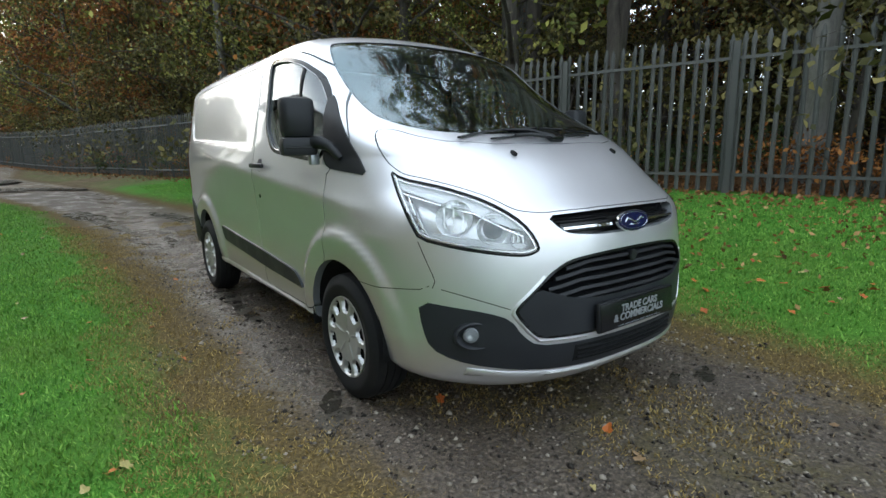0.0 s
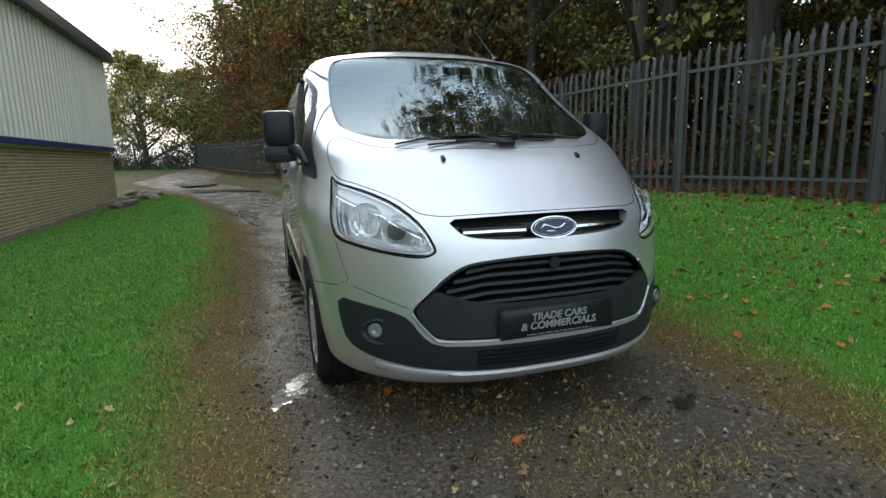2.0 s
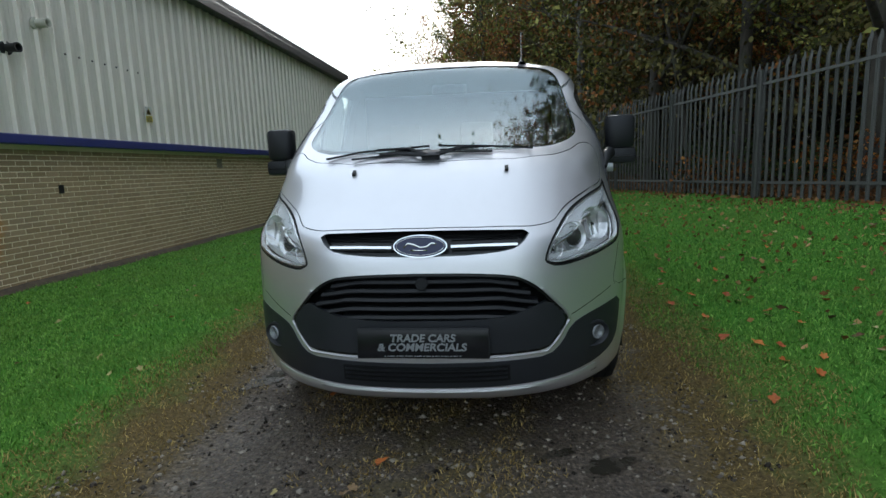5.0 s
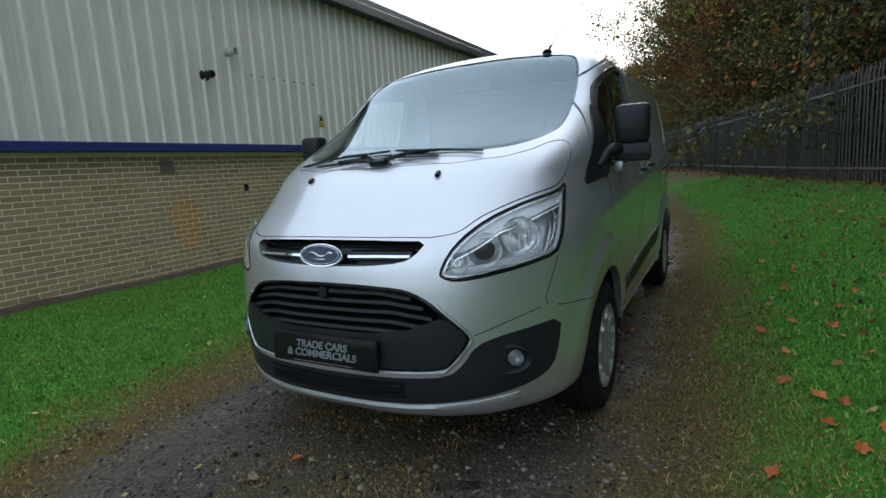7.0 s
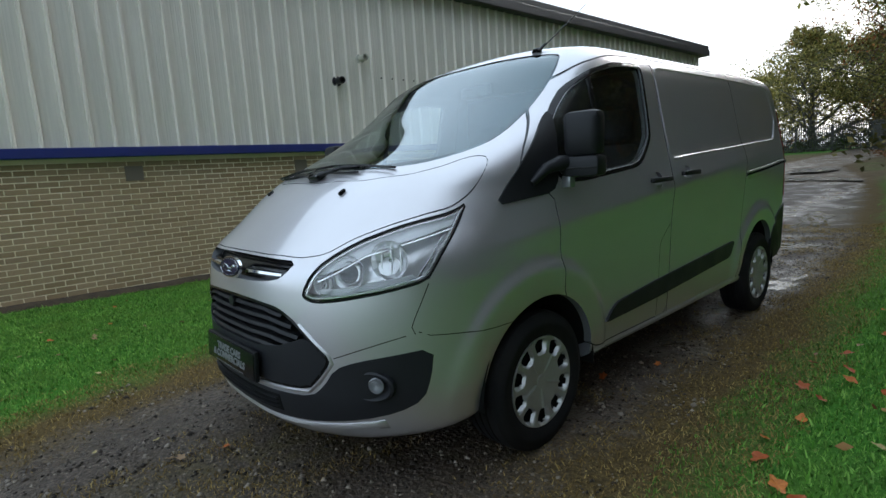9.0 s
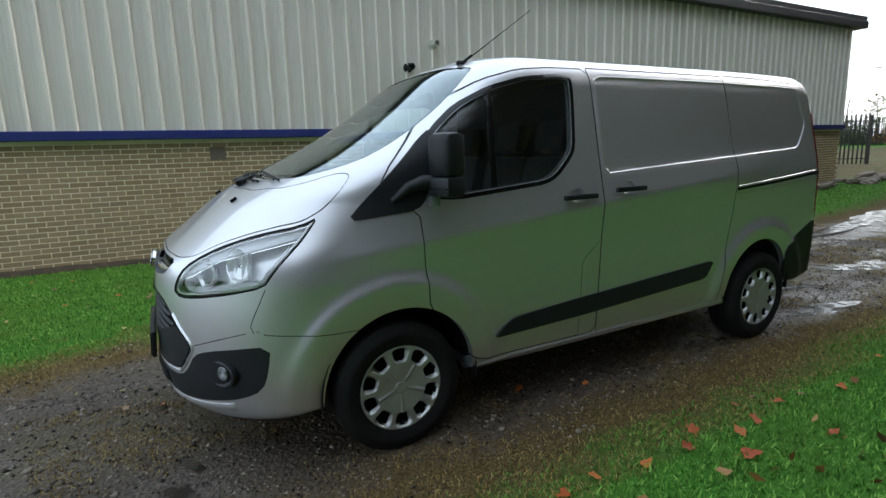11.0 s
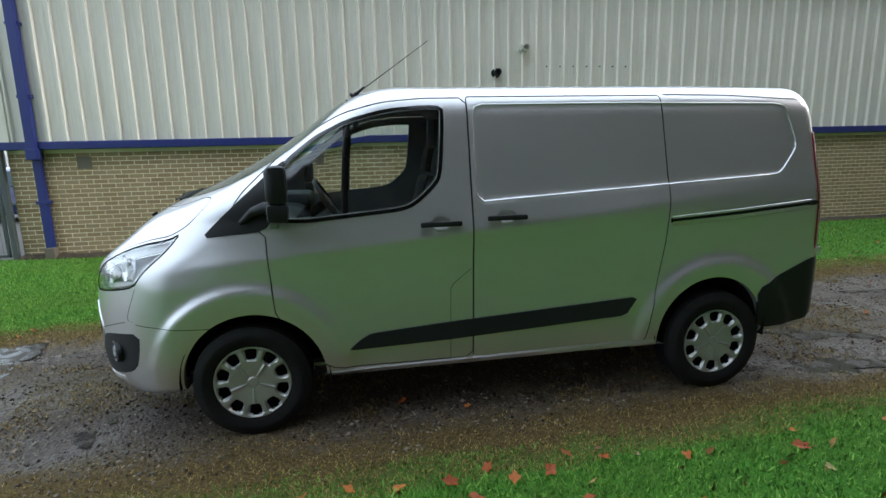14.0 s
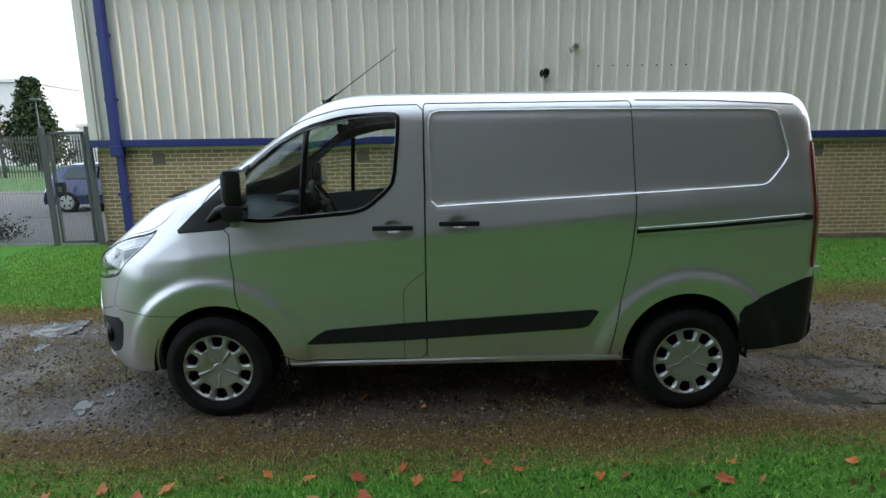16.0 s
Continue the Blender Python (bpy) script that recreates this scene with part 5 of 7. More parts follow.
for y in HUB_Y:
    for s in (-1, 1):
        wheel_at(s, y)
for ay, az, r in ARCHES:
    for s in (-1, 1):
        verts, faces = [], []
        for k in range(29):
            a = math.pi * (-0.04 + 1.06 * k / 28)
            for x in (0.5, 0.955):
                verts.append((s * x, ay + (r + 0.015) * math.cos(a), az + (r + 0.015) * math.sin(a)))
        faces = [(2 * k, 2 * k + 1, 2 * k + 3, 2 * k + 2) for k in range(28)]
        verts_in = [(s * 0.5, ay, az - 0.1)]
        n0 = len(verts)
        verts += verts_in
        faces += [(2 * k, 2 * k + 2, n0) for k in range(28)]
        me = mesh_from("arch_liner", verts, faces, LINER, True)
        ob = part_mesh("arch_liner", me, van, "black wheel arch liner")
        mod = ob.modifiers.new("thickness", "SOLIDIFY")
        mod.thickness = 0.004
part("underbody", box_bm(-0.62, 0.62, -0.75, 3.55, 0.25, 0.36, bevel=0.03), LINER, van, "dark underbody")
part("axle", box_bm(-0.75, 0.75, 2.86, 2.97, 0.28, 0.39, bevel=0.03), LINER, van, "rear axle beam")

# rear: lamps, plate lamp bar, bumper
TAIL_RED = mat_painted("red_tail_lamp_plastic", (0.16, 0.008, 0.008), 0.12)
for s, view in ((1, "l"), (-1, "r")):
    loop = [(3.632, 0.90), (3.675, 0.90), (3.665, 1.25), (3.63, 1.62), (3.60, 1.67), (3.592, 1.60), (3.625, 1.25)]
    patch("tail_lamp", view, soften(loop, 1), 0.006, 0.02, TAIL_RED, van, 0.04, "tall red tail lamp")
    part("door_hinge", box_bm(-0.012, 0.03, -0.03, 0.03, -0.03, 0.03, bevel=0.006, m=Matrix.Translation((s * 0.86, 3.69, 0.87))), LAMP_SILVER, van, "bright rear door hinge", angle=40)
part("rear_bumper", box_bm(-0.84, 0.84, 3.58, 3.755, 0.42, 0.60, bevel=0.05), BLACK_PLASTIC, van, "dark grey rear step bumper", angle=45)

# cabin
bm = box_bm(-0.80, 0.80, -0.30, 0.30, 0.72, 1.235, bevel=0.08)
for v in bm.verts:
    if v.co.z > 1.0:
        v.co.z += 0.10 * (0.22 - v.co.y) * 0.9
part("dashboard", bm, DASH, van, "dark slate moulded dashboard", angle=50)
part("instrument_hood", box_bm(-0.58, -0.18, 0.08, 0.32, 1.16, 1.31, bevel=0.05), DASH, van, "hooded instrument pod", angle=50)
part("bulkhead", box_bm(-0.77, 0.77, 1.36, 1.40, 0.4, 1.86, bevel=0.01), TRIM_FABRIC, van, "dark cabin bulkhead")
m = Matrix.Translation((-0.38, 0.44, 1.22)) @ Matrix.Rotation(radians(-58), 4, "X")
wheel = spun_part("steering_wheel", [(0.19 + 0.016 * math.cos(a), 0.016 * math.sin(a)) for a in np.linspace(0, 6.283, 13)[:-1]], m, BLACK_PLASTIC, van, 40, "black three-spoke steering wheel", closed=True)
part("steering_boss", box_bm(-0.075, 0.075, -0.07, 0.06, -0.04, 0.01, bevel=0.02, m=m), BLACK_PLASTIC, wheel, angle=45)
for a in (0, 180, 270):
    part("spoke", box_bm(0.05, 0.19, -0.018, 0.018, -0.012, 0.006, bevel=0.005, m=m @ Matrix.Rotation(radians(a), 4, "Z")), GREY_PLASTIC, wheel, angle=45)
tube_part("steering_column", [tuple(m @ Vector((0, 0, -0.04))), tuple(m @ Vector((0, 0, -0.3)))], 0.04, BLACK_PLASTIC, wheel, 10)
for x, w in ((-0.42, 0.25), (0.16, 0.23), (0.6, 0.22)):
    seat = part("seat", box_bm(x - w, x + w, 0.62, 1.15, 0.62, 0.80, bevel=0.06), TRIM_FABRIC, van, "charcoal cloth cabin seat", angle=50)
    part("backrest", box_bm(-w * 0.95, w * 0.95, -0.07, 0.07, 0.0, 0.66, bevel=0.06, m=Matrix.Translation((x, 1.1, 0.76)) @ Matrix.Rotation(radians(-14), 4, "X")), TRIM_FABRIC, seat, angle=50)
    part("headrest", box_bm(-0.13, 0.13, -0.05, 0.05, 0.68, 0.88, bevel=0.04, m=Matrix.Translation((x, 1.1, 0.76)) @ Matrix.Rotation(radians(-12), 4, "X")), TRIM_FABRIC, seat, angle=50)
part("rear_view_mirror", box_bm(-0.12, 0.12, 0.66, 0.70, 1.76, 1.83, bevel=0.015), BLACK_PLASTIC, van, "black cabin mirror", angle=45)

# ---- palisade fence along the wood ----
def soup(name, verts, tris, material, smooth=False):
    """A mesh from arrays of vertices and triangles, made fast."""
    me = bpy.data.meshes.new(name)
    verts, tris = np.asarray(verts, np.float32), np.asarray(tris, np.int32)
    me.vertices.add(len(verts))
    me.vertices.foreach_set("co", verts.ravel())
    me.loops.add(tris.size)
    me.loops.foreach_set("vertex_index", tris.ravel())
    me.polygons.add(len(tris))
    me.polygons.foreach_set("loop_start", np.arange(len(tris), dtype=np.int32) * tris.shape[1])
    if smooth:
        me.polygons.foreach_set("use_smooth", np.ones(len(tris), bool))
    me.update(calc_edges=True)
    me.materials.append(material)
    return me


def pale_mesh():
    """A folded steel pale with a three-pointed top."""
    sec = [(-0.034, 0.0), (-0.022, 0.016), (-0.007, 0.008), (0.007, 0.008), (0.022, 0.016), (0.034, 0.0)]
    back = [(x, y - 0.004) for x, y in reversed(sec)]
    ring = sec + back
    n, verts, faces = len(ring), [], []
    tops = {-0.034: 2.22, -0.022: 2.285, -0.007: 2.24, 0.007: 2.335, 0.022: 2.285, 0.034: 2.22}
    for level in (0.03, 2.17, None):
        for x, y in ring:
            verts.append((x * (1.0 if level else 1.12), y + (0 if level else 0.012), level or (2.335 if abs(x) < 0.01 else tops[x])))
    for lv in range(2):
        for i in range(n):
            j = (i + 1) % n
            faces.append((lv * n + i, lv * n + j, (lv + 1) * n + j, (lv + 1) * n + i))
    faces += [(2 * n + i, 2 * n + i + 1, 3 * n - 2 - i, 3 * n - 1 - i) for i in range(5)]
    return mesh_from("pale", verts, faces, STEEL)


PALE = pale_mesh()
BAY, PALES = 2.754, 17
fence_turn = math.atan2(FENCE_WAY.y, FENCE_WAY.x)


def post_mesh(height=2.22):
    bm = add_box(bmesh.new(), -0.05, 0.05, -0.003, 0.003, -0.2, height)
    for s in (-1, 1):
        add_box(bm, s * 0.05 - 0.003, s * 0.05 + 0.003, -0.028, 0.028, -0.2, height)
    me = bpy.data.meshes.new("post")
    bm.to_mesh(me)
    bm.free()
    me.materials.append(STEEL)
    return me


POST = post_mesh()


def rail(name, a, b, up, parent, m):
    """An angle iron from post to post."""
    w = (Vector(b) - Vector(a)).normalized()
    side = Vector((w.y, -w.x, 0)).normalized()
    verts = []
    for p in (a, b):
        p = Vector(p) + Vector((0, 0, up))
        for s, z in ((0, 0), (0.045, 0), (0.045, -0.006), (0.006, -0.006), (0.006, -0.045), (0, -0.045)):
            verts.append(m @ (p + side * s + Vector((0, 0, z))))
    faces = [(i, (i + 1) % 6, 6 + (i + 1) % 6, 6 + i) for i in range(6)] + [tuple(range(5, -1, -1)), tuple(range(6, 12))]
    part_mesh(name, mesh_from(name, verts, faces, STEEL), parent)


def palisade(first, last, start, way, near, label):
    """One run of fence; bays inside near get pales of their own, the rest are joined."""
    fence = thing("palisade_fence", (start.x, start.y, 0))
    tagged(fence, label, "fence")
    home = Matrix.Translation((-start.x, -start.y, 0))
    turn = math.atan2(way.y, way.x)
    far_v, far_f = [], []
    pv = np.array([v.co[:] for v in PALE.vertices])
    pf = [tuple(p.vertices) for p in PALE.polygons]
    rng = random.Random(7)
    for i in range(first, last):
        a, b = start + way * BAY * i, start + way * BAY * (i + 1)
        a, b = (a.x, a.y, gz(a.x, a.y)), (b.x, b.y, gz(b.x, b.y))
        part_mesh("post", POST, fence, m=home @ Matrix.Translation(a) @ Matrix.Rotation(turn, 4, "Z"))
        rail("top_rail", a, b, 2.0, fence, home)
        rail("bottom_rail", a, b, 0.30, fence, home)
        for k in range(PALES):
            f = (k + 0.5) / PALES
            p = Vector(a).lerp(Vector(b), f)
            m = home @ Matrix.Translation(p) @ Matrix.Rotation(turn + math.pi, 4, "Z") @ Matrix.Translation((0, 0.012, 0.0)) @ Matrix.Rotation(radians(rng.uniform(-0.7, 0.7)), 4, "Y") @ Matrix.Diagonal((1, 1, rng.uniform(0.985, 1.01), 1))
            if near[0] <= i < near[1]:
                part_mesh("pale", PALE, fence, m=m)
            else:
                base = len(far_v)
                far_v += [tuple(m @ Vector(v)) for v in pv]
                far_f += [tuple(q + base for q in f) for f in pf]
    if far_v:
        tagged(part_mesh("distant_pale_screen", mesh_from("distant_pale_screen", far_v, far_f, STEEL), fence, "far steel pales"), kind="stuff")
    return fence


palisade(-6, 20, FENCE_AT, FENCE_WAY, (-4, 9), "weathered grey steel palisade fence with pointed pales along the wood")
corner = FENCE_AT + FENCE_WAY * BAY * 20
palisade(0, 12, corner, Vector((-1, 0.02, 0)).normalized(), (0, 0), "distant grey palisade fence across the yard end")


# ---- trees ----
BARK_GREY = mat_bark("grey_smooth_bark", (0.06, 0.055, 0.048), (0.17, 0.16, 0.14))
BARK_DARK = mat_bark("dark_ridged_bark", (0.02, 0.016, 0.012), (0.075, 0.062, 0.048))
LEAF_RUSSET = mat_leaf("russet_autumn_leaf", (0.07, 0.027, 0.009), (0.2, 0.075, 0.02), (0.36, 0.16, 0.042))
LEAF_GREEN = mat_leaf("yellow_green_leaf", (0.04, 0.05, 0.012), (0.12, 0.125, 0.026), (0.29, 0.26, 0.065))
LEAF_OLIVE = mat_leaf("dull_olive_leaf", (0.032, 0.032, 0.011), (0.085, 0.076, 0.024), (0.19, 0.155, 0.052))
LEAF_YELLOW = mat_leaf("yellowing_tree_leaf", (0.08, 0.08, 0.022), (0.24, 0.215, 0.055), (0.46, 0.39, 0.12))
LEAF_DARK = mat_leaf("dark_conifer_needles", (0.01, 0.018, 0.008), (0.02, 0.035, 0.014), (0.04, 0.06, 0.025))


def grow(rng, height, trunk_r, lean=0.06, limbs=9, first=0.3, spread=0.42, rise=0.5, twigs=5):
    """A trunk with limbs and twigs: tubes, and the ends where leaves sit."""
    bars, ends = [], []
    pts, p, d = [], Vector((0, 0, -0.3)), Vector((rng.uniform(-lean, lean), rng.uniform(-lean, lean), 1)).normalized()
    n = 9
    for i in range(n + 1):
        pts.append(p.copy())
        p = p + d * height / n
        d = (d + Vector((rng.uniform(-1, 1), rng.uniform(-1, 1), 0)) * 0.05).normalized()
    rad = [max(trunk_r * (1 - 0.88 * (i / n) ** 0.9), 0.02) for i in range(n + 1)]
    rad[0] *= 1.35
    bars.append((pts, rad, 9))
    for k in range(limbs):
        f = first + (0.97 - first) * (k + rng.random()) / limbs
        i = min(int(f * n), n - 1)
        base = pts[i].lerp(pts[i + 1], f * n - i)
        a = k * 2.4 + rng.uniform(-0.5, 0.5)
        length = height * spread * (1.15 - f) * rng.uniform(0.75, 1.2)
        d = Vector((math.cos(a), math.sin(a), rise * rng.uniform(0.6, 1.3))).normalized()
        lp, q = [], base.copy()
        for j in range(5):
            lp.append(q.copy())
            q = q + d * length / 4
            d = (d + Vector((rng.uniform(-1, 1), rng.uniform(-1, 1), rng.uniform(-0.5, 0.7))) * 0.22).normalized()
        r0 = max(rad[i] * 0.45, 0.018)
        bars.append((lp, [r0, r0 * 0.75, r0 * 0.5, r0 * 0.32, 0.008], 5))
        for t in range(twigs):
            g = rng.uniform(0.25, 1.0)
            j = min(int(g * 4), 3)
            s = lp[j].lerp(lp[j + 1], g * 4 - j)
            d2 = Vector((rng.uniform(-1, 1), rng.uniform(-1, 1), rng.uniform(-0.35, 0.9))).normalized()
            ln = length * rng.uniform(0.2, 0.42)
            e = s + d2 * ln
            mid = s.lerp(e, 0.55) + Vector((rng.uniform(-1, 1), rng.uniform(-1, 1), rng.uniform(-1, 1))) * ln * 0.1
            bars.append(([s, mid, e], [r0 * 0.3, r0 * 0.2, 0.004], 4))
            ends += [(mid, ln * 0.5), (e, ln * 0.6)]
            for u in range(3):
                d3 = (d2 + Vector((rng.uniform(-1, 1), rng.uniform(-1, 1), rng.uniform(-0.7, 0.7)))).normalized()
                b0 = s.lerp(e, rng.uniform(0.4, 1))
                b1 = b0 + d3 * ln * rng.uniform(0.3, 0.6)
                bars.append(([b0, b1], [0.007, 0.003], 3))
                ends.append((b1, ln * 0.35))
        ends.append((lp[-1], length * 0.2))
    verts, faces = [], []
    for line, radii, sides in bars:
        v, f = tube(line, radii, sides, False)
        base = len(verts)
        verts += v
        faces += [tuple(i + base for i in q) for q in f]
    return verts, faces, ends


def leaves(seed, ends, per, size, droop=0.3):
    """Many small bent leaves round the twig ends."""
    rng = np.random.RandomState(seed)
    centre = np.repeat(np.array([e[0][:] for e in ends]), per, 0)
    reach = np.repeat(np.array([e[1] for e in ends]), per)
    n = len(centre)
    at = centre + rng.normal(0, 0.55, (n, 3)) * reach[:, None] * np.array([1, 1, 0.75])
    a = rng.normal(0, 1, (n, 3))
    a[:, 2] -= droop
    a /= np.linalg.norm(a, axis=1)[:, None]
    b = np.cross(a, rng.normal(0, 1, (n, 3)))
    b /= np.linalg.norm(b, axis=1)[:, None]
    s = (size * rng.uniform(0.6, 1.35, n))[:, None]
    nrm = np.cross(a, b)
    v = np.stack([at - a * s * 0.5, at + b * s * 0.3 + nrm * s * 0.08, at + a * s * 0.55, at - b * s * 0.3 + nrm * s * 0.08], 1).reshape(-1, 3)
    i = np.arange(n)[:, None] * 4
    return v, np.concatenate([i + np.array([[0, 1, 2]]), i + np.array([[0, 2, 3]])], 1).reshape(-1, 3)


def tree(name, seed, at, label, height, trunk_r, bark, leaf, per, size, **more):
    rng = random.Random(seed)
    v, f, ends = grow(rng, height, trunk_r, **more)
    ob = thing(name, at)
    tagged(ob, label, "tree", "trees behind the fence")
    part_mesh("trunk", mesh_from("trunk", v, f, bark, True), ob)
    lv, lt = leaves(seed, ends, per, size)
    part_mesh("crown", soup("crown", lv, lt, leaf), ob)
    return ob


def beyond(s, d):
    """A place s along the fence and d behind it."""
    p = FENCE_AT + FENCE_WAY * s + Vector((FENCE_WAY.y, -FENCE_WAY.x, 0)) * d
    return (p.x, p.y, gz(p.x, p.y))


kinds = [
    ("woodland_tree", 11, "tall woodland tree with russet autumn leaves inside the wood", 18, 0.22, BARK_DARK, LEAF_RUSSET, 20, 0.15, dict(limbs=17, first=0.14)),
    ("woodland_tree", 12, "tall woodland tree with yellow-green leaves inside the wood", 16, 0.18, BARK_DARK, LEAF_GREEN, 18, 0.15, dict(limbs=17, first=0.12)),
    ("woodland_tree", 13, "slim grey-barked woodland tree with few olive leaves", 20, 0.22, BARK_GREY, LEAF_OLIVE, 5, 0.13, dict(limbs=12, first=0.34, spread=0.36)),
    ("woodland_tree", 14, "bare dark tree with a few russet leaves hanging", 16, 0.19, BARK_DARK, LEAF_RUSSET, 2, 0.14, dict(limbs=14, first=0.25, spread=0.46)),
    ("woodland_tree", 15, "bushy young tree with dull olive leaves", 7.5, 0.09, BARK_DARK, LEAF_OLIVE, 22, 0.13, dict(limbs=13, first=0.06, spread=0.5)),
]
models, placed = {}, random.Random(5)
spots = []
for i in range(88):
    s = -16 + 80 * (i + placed.random()) / 88
    row = i % 4
    spots.append((s, (2.4, 5.5, 10.0, 16.0)[row] + placed.uniform(-0.9, 2.2), row))
for i, (s, d, row) in enumerate(spots):
    if s > 12:
        pick = placed.choice((0, 1, 0, 4, 4, 0, 4, 1))
    elif row == 0:
        pick = placed.choice((4, 3, 4, 3))
    else:
        pick = placed.choice((0, 1, 4, 0, 4, 0, 1, 2))
    x, y, z = beyond(s, d)
    m = pose(x, y, z, 0, 0, placed.uniform(0, 360))
    size = placed.uniform(0.95, 1.35)
    if pick not in models:
        name, seed, label, h, r, bark, leaf, per, ls, more = kinds[pick]
        ob = models[pick] = tree(name, seed, (0, 0, 0), label, h, r, bark, leaf, per, ls, **more)
        ob.matrix_world = m
    else:
        ob = copy_thing(models[pick], m)
    ob.scale = (size, size, size)


# trees close behind the fence whose crowns reach over it
for s, d, pick, size, turn in ((-3.2, 1.9, 3, 1.1, 40), (-0.75, 2.2, 2, 1.05, 160), (5.2, 2.0, 1, 1.1, 250), (2.7, 2.4, 3, 0.95, 20), (9.0, 2.3, 1, 1.0, 20), (12.6, 2.0, 0, 1.1, 300), (19.0, 2.4, 2, 0.95, 90)):
    x, y, z = beyond(s, d)
    if pick not in models:
        name, seed, label, h, r, bark, leaf, per, ls, more = kinds[pick]
        models[pick] = tree(name, seed, (0, 0, 0), label, h, r, bark, leaf, per, ls, **more)
        models[pick].matrix_world = pose(x, y, z, 0, 0, turn)
        continue
    copy_thing(models[pick], pose(x, y, z, 0, 0, turn)).scale = (size, size, size)

# the wood's far end
for s, d, pick, size, turn in ((38.5, 3.0, 1, 1.0, 70), (41.0, 6.0, 0, 1.1, 10), (43.5, 2.6, 1, 0.95, 200), (46.0, 5.5, 0, 1.1, 130), (48.5, 3.0, 1, 1.0, 330), (51.0, 6.5, 0, 1.0, 280), (53.0, 4.5, 1, 0.9, 50)):
    copy_thing(models[pick], pose(*beyond(s, d), 0, 0, turn)).scale = (size, size, size)

# young trees that fill the wood under the crowns
for i in range(70):
    s, d = (-10 + 72 * (i + placed.random()) / 46 if i < 46 else placed.uniform(28, 66)), placed.choice((4.0, 7.5, 12.0) if i < 46 else (2.5, 5.0)) + placed.uniform(-1, 2)
    pick = placed.choice((0, 1, 4, 0, 1))
    x, y, z = beyond(s, d)
    size = placed.uniform(0.42, 0.62) if pick != 4 else placed.uniform(0.8, 1.1)
    ob = copy_thing(models[pick], pose(x, y, z, 0, 0, placed.uniform(0, 360)))
    ob.scale = (size, size, size)


# undergrowth behind the fence
def bush(seed, label, leaf, per, size):
    rng = random.Random(seed)
    verts, faces, ends = [], [], []
    for k in range(16):
        a, ln = rng.uniform(0, 6.28), rng.uniform(0.7, 1.7)
        d = Vector((math.cos(a) * 0.6, math.sin(a) * 0.6, rng.uniform(0.6, 1.3))).normalized()
        p = [Vector((rng.uniform(-0.25, 0.25), rng.uniform(-0.25, 0.25), -0.1))]
        for j in range(4):
            p.append(p[-1] + d * ln / 4)
            d = (d + Vector((math.cos(a) * 0.25, math.sin(a) * 0.25, -0.22)) + Vector((rng.uniform(-1, 1), rng.uniform(-1, 1), rng.uniform(-1, 1))) * 0.2).normalized()
        v, f = tube(p, [0.012, 0.01, 0.008, 0.006, 0.003], 4, False)
        faces += [tuple(i + len(verts) for i in q) for q in f]
        verts += v
        ends += [(q, 0.22) for q in p[2:]]
    ob = thing("bush")
    tagged(ob, label, "bush", "undergrowth behind the fence")
    part_mesh("woody_stem", mesh_from("woody_stem", verts, faces, BARK_DARK, True), ob)
    lv, lt = leaves(seed, ends, per, size)
    part_mesh("foliage", soup("foliage", lv, lt, leaf), ob)
    return ob


LEAF_BRAMBLE = mat_leaf("dark_green_bramble_leaf", (0.016, 0.026, 0.008), (0.04, 0.062, 0.018), (0.09, 0.12, 0.035))
LEAF_ORANGE = mat_leaf("orange_beech_leaf", (0.16, 0.04, 0.01), (0.32, 0.1, 0.02), (0.45, 0.2, 0.04))
bushes = [bush(21, "low bush with bright orange autumn leaves", LEAF_ORANGE, 10, 0.07), bush(22, "tangled dark green bramble bush", LEAF_BRAMBLE, 20, 0.075), bush(23, "low russet undergrowth bush", LEAF_RUSSET, 14, 0.075)]
first_use = [True, True, True]
for i in range(110):
    s, d = -14 + 74 * (i + placed.random()) / 110, placed.choice((0.9, 2.0, 3.5, 6.0)) + placed.uniform(-0.2, 1.2)
    x, y, z = beyond(s, d)
    pick = placed.choice((0, 1, 1, 2, 1, 1, 1, 2))
    m = pose(x, y, z, 0, 0, placed.uniform(0, 360))
    if first_use[pick]:
        ob, first_use[pick] = bushes[pick], False
        ob.matrix_world = m
    else:
        ob = copy_thing(bushes[pick], m)
    f = placed.uniform(0.7, 1.35)
    ob.scale = (f, f, f)

# the depth of the wood, past counting
rng = np.random.RandomState(3)
ends = []
for i in range(8500):
    s, d = rng.uniform(-30, 75), rng.uniform(11, 30)
    x, y, z = beyond(s, d)
    ends.append((Vector((x, y, z + 0.2 + 21 * rng.uniform(0, 1) ** 1.3)), 1.0))
lv, lt = leaves(33, ends, 16, 0.5)
tv, tf = [], []
for i in range(170):
    x, y, z = beyond(rng.uniform(-28, 72), rng.uniform(9, 32))
    r = rng.uniform(0.08, 0.2)
    v, f = tube([(x, y, z - 0.3), (x + rng.uniform(-0.5, 0.5), y + rng.uniform(-0.5, 0.5), z + 8), (x + rng.uniform(-1, 1), y + rng.uniform(-1, 1), z + 15)], [r, r * 0.7, 0.03], 6, False)
    tf += [tuple(q + len(tv) for q in face) for face in f]
    tv += v
# darker copy of the leaf colours: the wood's inner shade is painted in
LEAF_SHADED = mat_leaf("wood_leaf_darkened_for_shade", (0.025, 0.018, 0.008), (0.06, 0.045, 0.017), (0.12, 0.09, 0.03))
tagged(new("far_wood_foliage", soup("far_wood_foliage", lv, lt, LEAF_SHADED)), "dense brown and olive foliage deep inside the wood, coloured darker for shade", "wood", kind="stuff")
